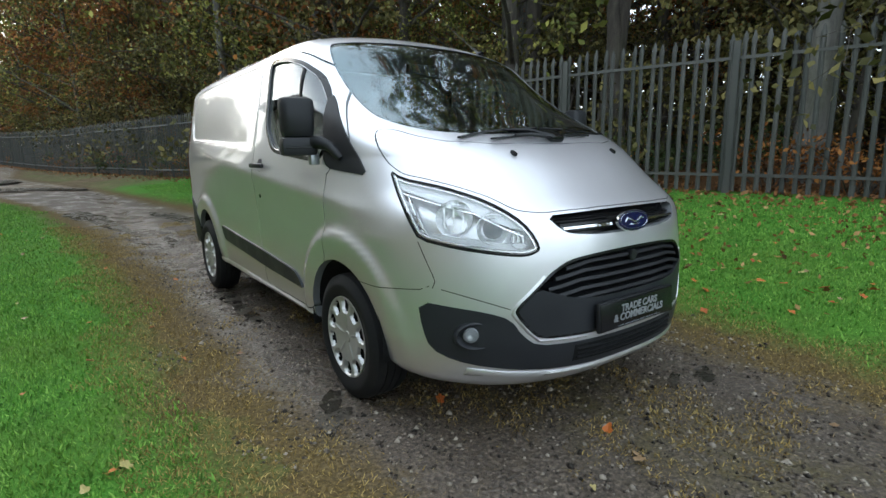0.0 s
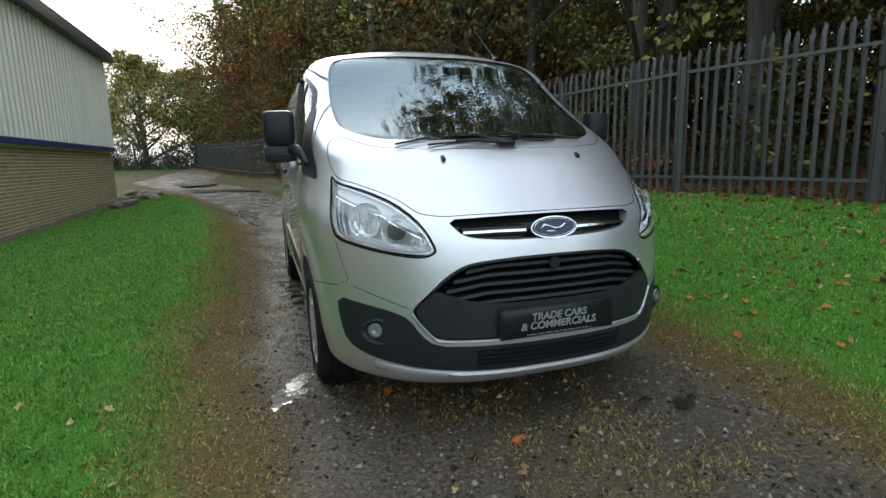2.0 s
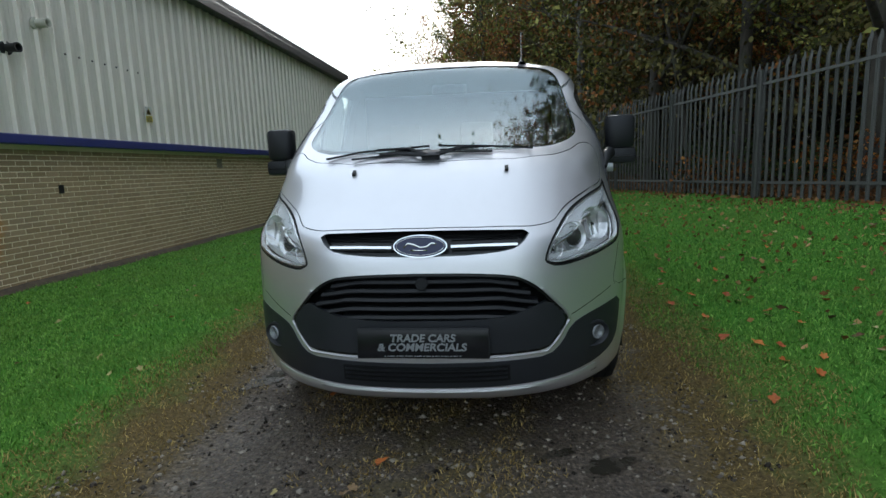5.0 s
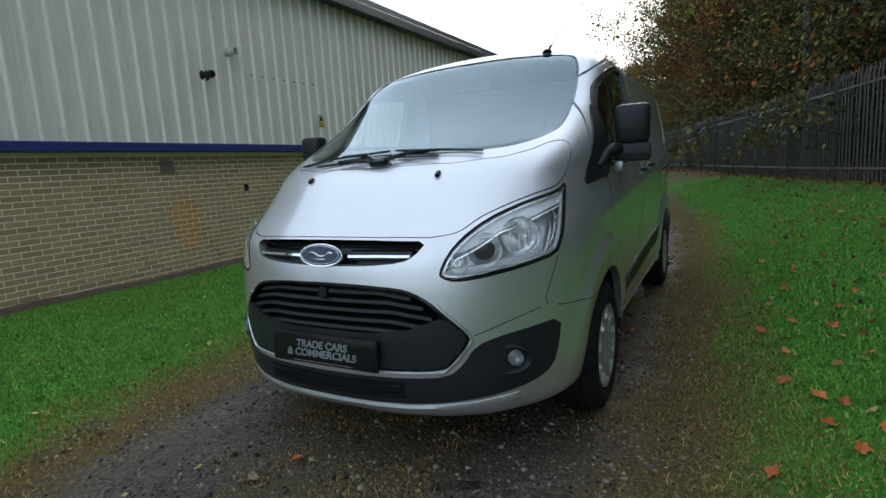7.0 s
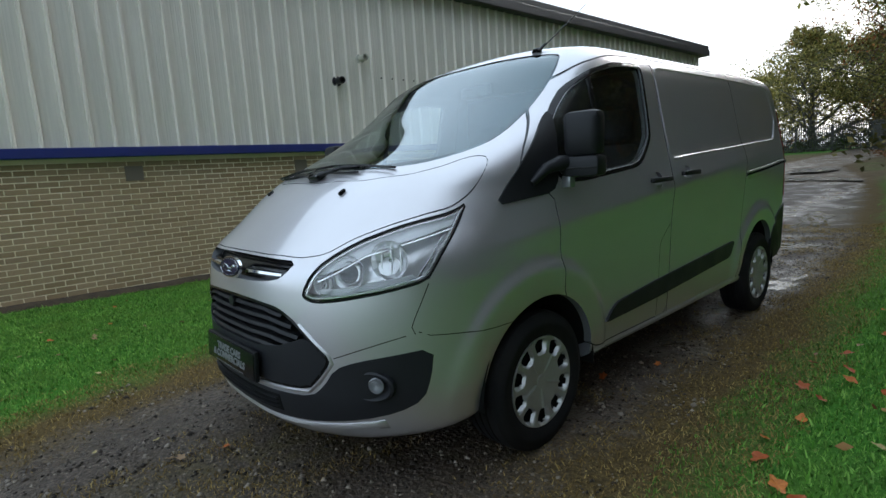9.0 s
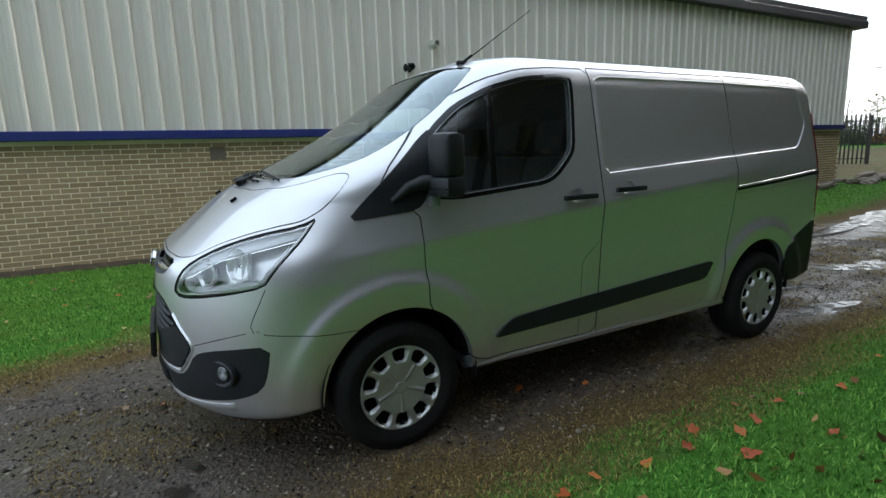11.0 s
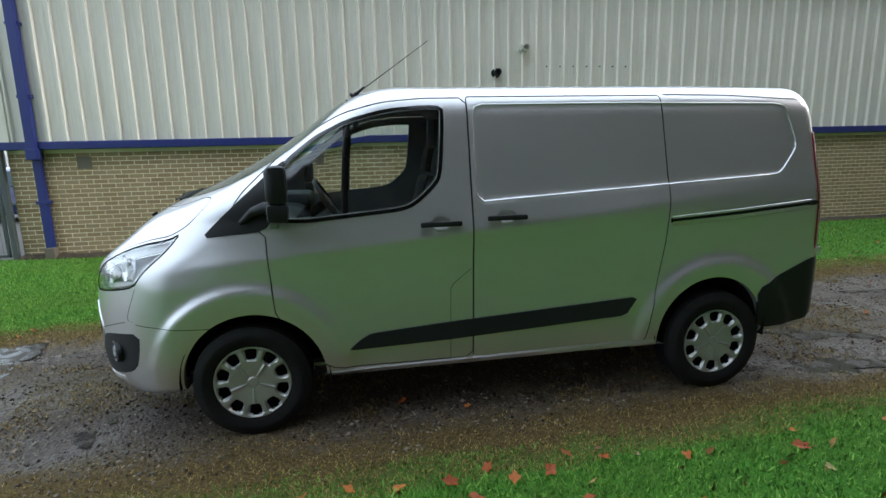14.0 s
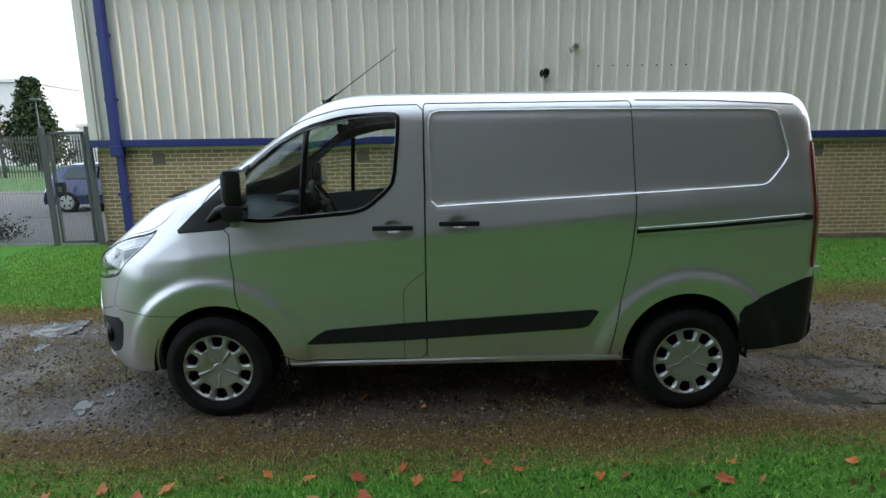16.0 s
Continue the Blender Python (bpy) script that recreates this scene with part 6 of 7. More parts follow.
tagged(new("far_wood_trunks", mesh_from("far_wood_trunks", tv, tf, BARK_DARK, True)), "many dark trunks deep in the wood", "wood", kind="stuff")

# single trees beyond the yard and the car park
big = tree("broad_tree", 41, (-12.0, 60, 0.7), "broad round autumn tree beyond the yard fence", 11.5, 0.35, BARK_GREY, LEAF_YELLOW, 20, 0.2, limbs=34, first=0.1, spread=0.72, rise=0.75, twigs=9)
for x, y, f in ((-7.5, 63, 0.9), (-19, 68, 0.75), (-2, 62, 0.9)):
    copy_thing(big, pose(x, y, gz(x, y), 0, 0, x * 30)).scale = (f, f, f)

# low growth that closes the view behind the yard fence
for i in range(26):
    x, y, f = -3 - 1.9 * i + placed.uniform(-0.6, 0.6), 58.5 + placed.uniform(0, 4) + 0.25 * i, placed.uniform(0.35, 0.6)
    copy_thing(models[placed.choice((4, 4, 3, 1))], pose(x, y, gz(x, y), 0, 0, placed.uniform(0, 360))).scale = (f, f, f * 0.8)
for i in range(40):
    x, y, f = -5.2 - 0.95 * i + placed.uniform(-0.3, 0.3), 56.3 + placed.uniform(0, 0.9), placed.uniform(1.4, 2.1)
    copy_thing(bushes[placed.choice((1, 1, 2, 1))], pose(x, y, gz(x, y), 0, 0, placed.uniform(0, 360))).scale = (f * 1.1, f, f)
palisade(0, 3, Vector((-9.3, 28.2, 0)), Vector((-0.92, -0.39, 0)).normalized(), (0, 0), "grey palisade fence running from the building's rear")
for x, y in ((-27.5, 74.0), (-33.0, 92.0)):
    post = thing("street_lamp", (x, y, gz(x, y)))
    tagged(post, "tall thin grey street lamp far behind the yard", "street lamp")
    tube_part("pole", [(0, 0, -0.2), (0, 0, 8.4)], [0.09, 0.06], STEEL, post, 8)
    tube_part("arm", [(0, 0, 8.35), (-0.5, 0, 8.5), (-1.2, 0, 8.45)], 0.045, STEEL, post, 6)
    part("lamp_head", box_bm(-1.7, -1.1, -0.1, 0.1, 8.4, 8.52, bevel=0.03), STEEL, post, angle=40)

# ---- fittings on the building ----
def fitting(name, label, category):
    return tagged(thing(name), label, category)


PIPE_CREAM = mat_painted("cream_plastic_pipe", (0.5, 0.49, 0.42))
GREY_CONCRETE = mat_painted("grey_brown_vent_board", (0.16, 0.13, 0.1), 0.9)
SIGN_YELLOW = mat_painted("faded_yellow_sign_print", (0.62, 0.5, 0.08), 0.5)
SIGN_WHITE = mat_painted("faded_white_sign_sheet", (0.6, 0.6, 0.55), 0.5)
SIGN_BLACK = mat_painted("black_sign_print", (0.03, 0.03, 0.03), 0.5)
for name, y, z, mat, label in (("wall_vent", 3.30, 2.955, BLACK_PLASTIC, "black round flue outlet on the cladding"), ("flue_pipe", 3.82, 3.38, PIPE_CREAM, "cream plastic flue pipe stub on the cladding")):
    ob = fitting(name, label, "vent")
    ob.location = (WALL_X + 0.07, y, z)
    turn = Matrix.Rotation(radians(90), 4, "Y")
    spun_part("flange", [(0.085, 0.0), (0.085, 0.035), (0.06, 0.045), (0.0, 0.045)], turn, mat, ob, 24)
    spun_part("spout", [(0.055, 0.0), (0.055, 0.16), (0.06, 0.165), (0.06, 0.2), (0.045, 0.2), (0.045, 0.12), (0.0, 0.12)], turn, mat, ob, 24)
sign = fitting("warning_sign", "small faded yellow and white warning sign on the cladding", "sign")
sign.location = (WALL_X + 0.115, 5.95, 2.375)
part("sign_sheet", box_bm(-0.003, 0.003, -0.095, 0.095, -0.14, 0.14, bevel=0.001), SIGN_WHITE, sign)
part("warning_field", box_bm(0.003, 0.005, -0.085, 0.085, -0.13, -0.02), SIGN_YELLOW, sign)
bm = bmesh.new()
tri = [bm.verts.new((0.0045, y, z)) for y, z in ((-0.07, 0.0), (0.07, 0.0), (0.0, 0.12))]
bm.faces.new(tri)
bmesh.ops.solidify(bm, geom=bm.faces[:], thickness=0.002)
part("warning_triangle", bm, SIGN_YELLOW, sign)
for i, z in enumerate((-0.04, -0.065, -0.09, -0.112)):
    part("print_bar", box_bm(0.005, 0.006, -0.07, 0.05 + 0.02 * (i % 2), z - 0.006, z + 0.006), SIGN_BLACK, sign)
for y, w in ((-3.80, 0.225), (2.50, 0.225), (8.43, 0.225), (-0.02, 0.225)):
    ob = fitting("air_brick", "flush brown vent block in the brickwork", "vent")
    ob.location = (WALL_X, y, 1.535)
    part("vent_block", box_bm(-0.02, 0.008, -w / 2, w / 2, -0.1, 0.1, bevel=0.004), GREY_CONCRETE, ob)
ob = fitting("wall_opening", "small dark square opening in the brickwork", "vent")
ob.location = (WALL_X, 3.95, 1.15)
part("opening_box", box_bm(-0.02, 0.004, -0.045, 0.045, -0.06, 0.06, bevel=0.003), LINER, ob)
for i in range(7):
    ob = fitting("fixing_bolt", "dark bolt head on the cladding", "bolt")
    ob.location = (WALL_X + 0.07, 4.27 + 0.262 * i, 3.075)
    ob["group"] = "row of bolts on the cladding"
    spun_part("bolt_head", [(0.014, 0.0), (0.014, 0.012), (0.0, 0.016)], Matrix.Rotation(radians(90), 4, "Y"), LINER, ob, 8)
pipe = fitting("downpipe", "navy blue square rainwater downpipe with brackets", "downpipe")
pipe.location = (WALL_X + 0.14, -4.47, 0)
part("pipe_upper", box_bm(-0.06, 0.06, -0.07, 0.07, 1.62, EAVE_Z, bevel=0.012), BLUE, pipe)
part("pipe_lower", box_bm(-0.13, -0.03, -0.06, 0.06, 0.1, 1.66, bevel=0.012), BLUE, pipe)
part("pipe_collar", box_bm(-0.13, 0.075, -0.085, 0.085, 1.6, 1.78, bevel=0.015), BLUE, pipe)
part("drain_guard", box_bm(-0.14, 0.0, -0.08, 0.08, -0.2, 0.14, bevel=0.015), GREY_CONCRETE, pipe)
for z in (2.6, 3.7, 0.9):
    part("bracket", box_bm(-0.07 if z > 1.5 else -0.15, 0.03 if z > 1.5 else -0.02, -0.1, 0.1, z - 0.025, z + 0.025, bevel=0.004), BLUE, pipe)
corner_trim = fitting("corner_flashing", "cream steel flashing on the building corner", "flashing")
part("flashing", box_bm(WALL_X - 0.05, WALL_X + 0.115, WALL_Y0 - 0.03, WALL_Y0 + 0.12, BAND_Z + 0.13, EAVE_Z, bevel=0.004), CLADDING, corner_trim)

# ---- gate, mesh fence and car park past the building ----
GATE_GREY = mat_painted("grey_galvanised_gate_paint", (0.07, 0.08, 0.08), 0.5)
gate = fitting("pedestrian_gate", "grey steel gate with a lock box beside the building", "gate")
gate.location = (-5.85, 0, -0.06)
for y in (-5.84, -5.0):
    part("gate_post", box_bm(-0.04, 0.04, y - 0.04, y + 0.04, -0.1, 2.2, bevel=0.008), GATE_GREY, gate)
for args in ((-5.74, -5.69, 0.08, 2.1), (-5.13, -5.08, 0.08, 2.1), (-5.74, -5.08, 2.06, 2.11), (-5.74, -5.08, 0.06, 0.11)):
    part("gate_bar", box_bm(-0.02, 0.02, args[0], args[1], args[2], args[3], bevel=0.004), GATE_GREY, gate)
part("lock_box", box_bm(-0.04, 0.04, -5.70, -5.55, 0.95, 1.2, bevel=0.008), BLACK_PLASTIC, gate)
part("lock_plate", box_bm(0.041, 0.046, -5.66, -5.58, 1.02, 1.12), GATE_GREY, gate)
for i in range(11):
    y = -5.66 + i * 0.052
    tube_part("gate_wire", [(0, y, 0.1), (0, y, 2.07)], 0.003, GATE_GREY, gate, 4)
mesh_fence = fitting("mesh_fence", "grey welded mesh fence beside the gate", "fence")
mesh_fence.location = (-5.85, 0, -0.06)
for i in range(4):
    y = -5.9 - 2.5 * i
    part("fence_post", box_bm(-0.03, 0.03, y - 2.53, y - 2.47, -0.1, 2.1, bevel=0.004), GATE_GREY, mesh_fence)
    for k in range(48):
        tube_part("upright_wire", [(0, y - 0.052 * k, 0.02), (0, y - 0.052 * k, 2.05)], 0.0026, GATE_GREY, mesh_fence, 3)
    for z in (0.1, 0.55, 1.0, 1.5, 2.0):
        tube_part("cross_wire", [(0, y, z), (0.02, y - 1.25, z), (0, y - 2.5, z)], 0.0032, GATE_GREY, mesh_fence, 4)

CAR_BLUE = Mat("bright_blue_car_paint", (0.006, 0.012, 0.085), 0.25, 0.35, Coat_Weight=1.0).mat


def hatchback(at, turn):
    car = thing("parked_hatchback", at, turn)
    tagged(car, "bright blue hatchback car parked beyond the gate", "car")
    top = [(-2.02, 0.55), (-1.98, 0.72), (-1.3, 0.88), (-0.95, 0.96), (-0.35, 1.36), (0.2, 1.46), (1.1, 1.44), (1.6, 1.3), (1.9, 0.98), (2.0, 0.8), (2.02, 0.4)]
    verts, faces = [], []
    sec = [(-0.80, 0.0), (-0.85, 0.45), (-0.62, 0.95), (-0.45, 1.0), (0.45, 1.0), (0.62, 0.95), (0.85, 0.45), (0.80, 0.0)]
    for y, h in top:
        inset_ = 0.12 if abs(y) > 1.9 else 0.0
        for x, f in sec:
            lo = 0.24
            zz = lo + (h - lo) * f if h < 0.99 else (lo + (0.93 - lo) * f / 0.55 if f <= 0.45 else 0.93 + (h - 0.93) * (f - 0.5) * 2)
            verts.append((x * (1 - inset_), y, zz))
    k = len(sec)
    for i in range(len(top) - 1):
        for j in range(k):
            faces.append((i * k + j, i * k + (j + 1) % k, (i + 1) * k + (j + 1) % k, (i + 1) * k + j))
    faces += [tuple(range(k)), tuple((len(top) - 1) * k + j for j in range(k))[::-1]]
    bm = bmesh.new()
    bm.from_mesh(mesh_from("tmp", verts, faces))
    bmesh.ops.recalc_face_normals(bm, faces=bm.faces)
    part("body", bm, CAR_BLUE, car, angle=40)
    for s in (-1, 1):
        for name, loop in (("side_window", [(-0.72, 0.98), (0.25, 0.98), (0.25, 1.36), (-0.28, 1.33)]), ("rear_side_window", [(0.32, 0.98), (1.35, 1.0), (1.2, 1.3), (0.32, 1.36)])):
            bm = bmesh.new()
            bm.faces.new([bm.verts.new((s * (0.855 - 0.44 * (z - 0.95)), y, z)) for y, z in loop])
            bmesh.ops.solidify(bm, geom=bm.faces[:], thickness=0.02)
            part(name, bm, CAR_GLASS, car, "pale reflecting glass")
        part("side_mirror", box_bm(s * 0.9 - 0.08, s * 0.9 + 0.08, -0.72, -0.6, 0.95, 1.08, bevel=0.03), CAR_BLUE, car, angle=45)
        part("door_rub_strip", box_bm(s * 0.86 - 0.012, s * 0.86 + 0.012, -0.8, 1.0, 0.5, 0.55, bevel=0.004), CAR_GLASS, car)
        for y in (-1.25, 1.28):
            m = Matrix.Translation((s * 0.78, y, 0.31)) @ Matrix.Rotation(radians(90 * s), 4, "Y")
            w = spun_part("wheel", [(0.0, 0.06), (0.06, 0.07), (0.2, 0.055), (0.21, 0.07), (0.215, 0.05), (0.21, -0.05)], m, WHEEL_SILVER, car, 28)
            spun_part("tyre", [(0.21, 0.06), (0.25, 0.09), (0.29, 0.085), (0.31, 0.06), (0.31, -0.06), (0.29, -0.08), (0.21, -0.08)], m, RUBBER, w, 28)
            for a in range(0, 360, 72):
                part("wheel_slot", box_bm(0.09, 0.18, -0.02, 0.02, 0.06, 0.072, m=m @ Matrix.Rotation(radians(a), 4, "Z")), LINER, w)
    return car


CAR_GLASS = Mat("pale_car_glass", (0.12, 0.16, 0.18), 0.05, 0.2).mat
hatchback((-12.4, -8.3, gz(-12.4, -8.3)), 180.0)

bank_v = [(x, y, z) for y in (-60, -12) for x, z in ((-19, -0.3), (-22, 0.05), (-25, 0.4), (-60, 0.5))]
GRASS_FAR = Mat("far_mown_grass", (0.05, 0.11, 0.02), 0.9)
GRASS_FAR.put("Base Color", GRASS_FAR.ramp(GRASS_FAR.noise(3, 5, at=GRASS_FAR.world_pos()), [(0.3, (0.03, 0.07, 0.015)), (0.7, (0.07, 0.14, 0.03))]))
bank = new("ground_bank", mesh_from("ground_bank", bank_v, [(i, i + 4, i + 5, i + 1) for i in range(3)], GRASS_FAR.mat))
tagged(bank, "green grass bank beyond the car park", "ground", kind="structure")
far_run = thing("palisade_fence", (-26, -12, 0.4))
tagged(far_run, "distant palisade fence on the grass bank", "fence")
far_v, far_f = [], []
pv, pf = np.array([v.co[:] for v in PALE.vertices]), [tuple(p.vertices) for p in PALE.polygons]
for k in range(190):
    m = Matrix.Translation((0, -0.165 * k, 0)) @ Matrix.Rotation(radians(90), 4, "Z")
    far_f += [tuple(q + len(far_v) for q in f) for f in pf]
    far_v += [tuple(m @ Vector(v)) for v in pv]
tagged(part_mesh("pale_screen", mesh_from("pale_screen", far_v, far_f, STEEL), far_run), kind="stuff")
for z in (0.35, 2.0):
    part("rail", box_bm(-0.06, -0.02, -31, 0, z - 0.025, z + 0.025), STEEL, far_run)
for k in range(12):
    part_mesh("post", POST, far_run, m=Matrix.Translation((-0.05, -2.75 * k, 0)) @ Matrix.Rotation(radians(90), 4, "Z"))


def conifer(at, seed, height, r):
    rng = random.Random(seed)
    ob = thing("conifer", at)
    tagged(ob, "dark green conifer beyond the car park fence", "tree")
    v, f = tube([(0, 0, -0.3), (0, 0, height * 0.5), (0, 0, height)], [0.2, 0.13, 0.03], 7)
    ends = []
    for k in range(150):
        h = height * (0.08 + 0.9 * k / 150)
        a, ln = k * 2.4, r * (1.05 - h / height) * rng.uniform(0.75, 1.15) + 0.15
        e = Vector((math.cos(a) * ln, math.sin(a) * ln, h + 0.1 * ln))
        tv, tf = tube([(0, 0, h), tuple(e)], [0.03, 0.008], 3, False)
        f += [tuple(i + len(v) for i in q) for q in tf]
        v += tv
        ends += [(e * t + Vector((0, 0, h * (1 - t))), 0.35) for t in (0.5, 0.75, 1.0)]
    part_mesh("trunk", mesh_from("trunk", v, f, BARK_DARK, True), ob)
    lv, lt = leaves(seed, ends, 16, 0.3)
    part_mesh("crown", soup("crown", lv, lt, LEAF_DARK), ob)
    return ob


conifer((-40, -31.3, 0.4), 51, 7.4, 2.2)
copy_thing(tree("garden_tree", 52, (-40, -34.2, 0.4), "small bushy green tree beyond the car park", 7.2, 0.15, BARK_DARK, LEAF_OLIVE, 9, 0.25, limbs=14, first=0.1, spread=0.45), pose(-39, -37.5, 0.4, 0, 0, 80))
hall = thing("distant_hall", (-75, -62, 0))
tagged(hall, "distant white flat-roofed building beyond the trees", "building")
PALE_WALL = mat_painted("pale_grey_rendered_wall", (0.6, 0.6, 0.6), 0.8)
part("wall", box_bm(-6, 6, -12, 9, 0, 11.2, bevel=0.05), PALE_WALL, hall)
part("roof", box_bm(-6.3, 6.3, -12.3, 9.3, 11.2, 11.7, bevel=0.05), PALE_WALL, hall)
low = thing("distant_shed", (-80, -42, 0))
tagged(low, "distant low pale industrial shed", "building")
part("wall", box_bm(-5, 5, -9, 16, 0, 5.6, bevel=0.05), PALE_WALL, low)
part("roof", box_bm(-5.3, 5.3, -9.3, 16.3, 5.6, 6.2, bevel=0.1), SIGN_WHITE, low)
lamp_post = thing("street_lamp", (-30, -23.6, 0.4))
tagged(lamp_post, "thin grey street lamp beyond the car park", "street lamp")
tube_part("pole", [(0, 0, 0), (0, 0, 4.6)], [0.06, 0.04], GATE_GREY, lamp_post, 8)
part("lamp_head", box_bm(-0.12, 0.12, -0.3, 0.3, 4.6, 4.72, bevel=0.03), GATE_GREY, lamp_post, angle=40)
shrub = bush(24, "small evergreen shrub beside the mesh fence", LEAF_DARK, 14, 0.08)
shrub.matrix_world = pose(-6.6, -7.45, -0.1)
shrub.scale = (0.55, 0.55, 0.7)

# ---- water on the track ----
WATER = Mat("muddy_puddle_water", (0.035, 0.03, 0.024), 0.02, 0.0, IOR=1.33)
mask = WATER.ramp(WATER.noise(7.5, 6, 0.62, at=WATER.world_pos(), distort=0.4), [(0.47, 0.0), (0.56, 1.0)])
WATER.put("Roughness", WATER.mix(mask, (0.05, 0.05, 0.05), (0.55, 0.55, 0.55)))
WATER.put("Base Color", WATER.mix(mask, (0.03, 0.026, 0.02), WATER.ramp(WATER.noise(60, 4, at=WATER.world_pos()), [(0.35, (0.02, 0.016, 0.012)), (0.7, (0.09, 0.075, 0.055))])))
WATER.bump(WATER.math("ADD", WATER.noise(38, 5, 0.65, at=WATER.world_pos()), WATER.math("MULTIPLY", mask, 0.8)), 0.14, 0.006)


def puddle(x, y, a, b, turn, seed):
    rng = np.random.RandomState(seed)
    n = 180
    ph = rng.uniform(0, 6.28, 24)
    t = np.linspace(0, 2 * math.pi, n + 1)[:-1]
    r = 1 + sum(0.26 / (1 + 0.45 * k) * np.sin((k + 2) * t + ph[k]) for k in range(5)) + sum(0.3 / k * np.sin(k * t + ph[k]) for k in range(7, 24))
    c, s = math.cos(turn), math.sin(turn)
    px, py = x + a * r * np.cos(t) * c - b * r * np.sin(t) * s, y + a * r * np.cos(t) * s + b * r * np.sin(t) * c
    level = float(np.mean(ground_z(px, py))) + 0.004
    low = float(ground_z(np.array([x]), np.array([y]))[0])
    level = max(level, low + 0.006)
    verts = [(x, y, level)] + [(u, v, level) for u, v in zip(px, py)]
    ob = new("puddle_water", mesh_from("puddle_water", verts, [(0, 1 + i, 1 + (i + 1) % n) for i in range(n)], WATER.mat))
    tagged(ob, "shallow rain puddle on the track", "water", kind="structure")


for i, args in enumerate(((-1.11, -0.1, 0.17, 0.09, 1.2), (0.76, -0.98, 0.14, 0.045, 0.25), (0.56, -0.92, 0.08, 0.03, 0.3), (-0.72, -2.25, 0.42, 0.2, 0.5), (-0.2, -2.9, 0.4, 0.15, 0.8),
                          (0.8, 3.95, 0.4, 0.15, 1.4), (0.25, 4.4, 0.35, 0.12, 1.2), (0.28, 6.2, 0.6, 0.2, 1.35), (-0.75, 6.4, 0.4, 0.1, 1.5),
                          (-1.6, 10.8, 1.8, 0.35, 1.75), (-0.2, 9.6, 1.2, 0.22, 1.6), (-3.4, 22.0, 2.4, 1.1, 2.0), (-4.3, 28.0, 3.2, 1.2, 1.6), (-5.0, 15.6, 0.6, 0.16, 1.0), (-0.95, 2.2, 0.5, 0.08, 1.57))):
    puddle(*args, 60 + i)

# ---- rubble by the far corner ----
STONE = Mat("broken_concrete_rubble", (0.2, 0.16, 0.12), 0.9)
STONE.put("Base Color", STONE.ramp(STONE.noise(6, 6, 0.7), [(0.3, (0.1, 0.08, 0.06)), (0.7, (0.27, 0.22, 0.17))]))
STONE.bump(STONE.noise(20, 5), 0.5, 0.02)
rub = random.Random(9)
for i in range(26):
    bm = bmesh.new()
    bmesh.ops.create_icosphere(bm, subdivisions=2, radius=1.0)
    for v in bm.verts:
        v.co *= 1 + 0.35 * noise.noise(v.co * 1.3 + Vector((i * 7.1, 0, 0)))
        v.co = Vector((round(v.co.x * 2.2) / 2.2 * 0.5 + v.co.x * 0.5, round(v.co.y * 2.2) / 2.2 * 0.5 + v.co.y * 0.5, v.co.z * 0.55))
    x, y = (rub.uniform(-6.3, -4.4), rub.uniform(17.2, 20.6)) if i < 22 else (rub.uniform(-5.7, -4.9), rub.uniform(15.0, 16.4))
    s = rub.uniform(0.1, 0.32)
    me = bpy.data.meshes.new("rubble_stone")
    bm.to_mesh(me)
    bm.free()
    me.materials.append(STONE.mat)
    ob = new("rubble_stone", me)
    ob.matrix_world = pose(x, y, gz(x, y) + s * 0.25, rub.uniform(-15, 15), rub.uniform(-15, 15), rub.uniform(0, 360)) @ Matrix.Diagonal((s, s * 0.7, s * 0.7, 1))
    tagged(ob, "rough brown lump of rubble lying by the building corner", "stone", "rubble heap")

# ---- grass blades, litter and grit ----
def mat_grass():
    m = Mat("mown_grass_blade", (0.09, 0.24, 0.03), 0.6)
    at = m.world_pos()
    tone = m.ramp(m.island(), [(0.0, (0.026, 0.095, 0.01)), (0.45, (0.095, 0.25, 0.028)), (1.0, (0.25, 0.44, 0.085))])
    tone = m.mix(m.ramp(m.noise(1.1, 4, 0.6, at=at), [(0.42, 0.0), (0.7, 0.5)]), tone, (0.125, 0.19, 0.03))
    tone = m.mix(m.ramp(m.noise(5.5, 4, 0.6, at=at), [(0.5, 0.0), (0.72, 0.6)]), tone, (0.035, 0.09, 0.016))
    m.put("Base Color", m.mix(m.ramp(m.noise(23, 3, 0.6, at=at), [(0.62, 0.0), (0.74, 0.5)]), tone, (0.22, 0.19, 0.08)))
    m.put("Specular IOR Level", 0.12)
    return m.mat


GRASS = mat_grass()
MOSS = mat_leaf("dead_grass_and_moss", (0.07, 0.045, 0.014), (0.22, 0.15, 0.045), (0.4, 0.3, 0.11), 0.8)


def scatter(rng, n, x0, x1, y0, y1, keep):
    x, y = rng.uniform(x0, x1, n), rng.uniform(y0, y1, n)
    k = keep(x, y)
    return x[k], y[k]


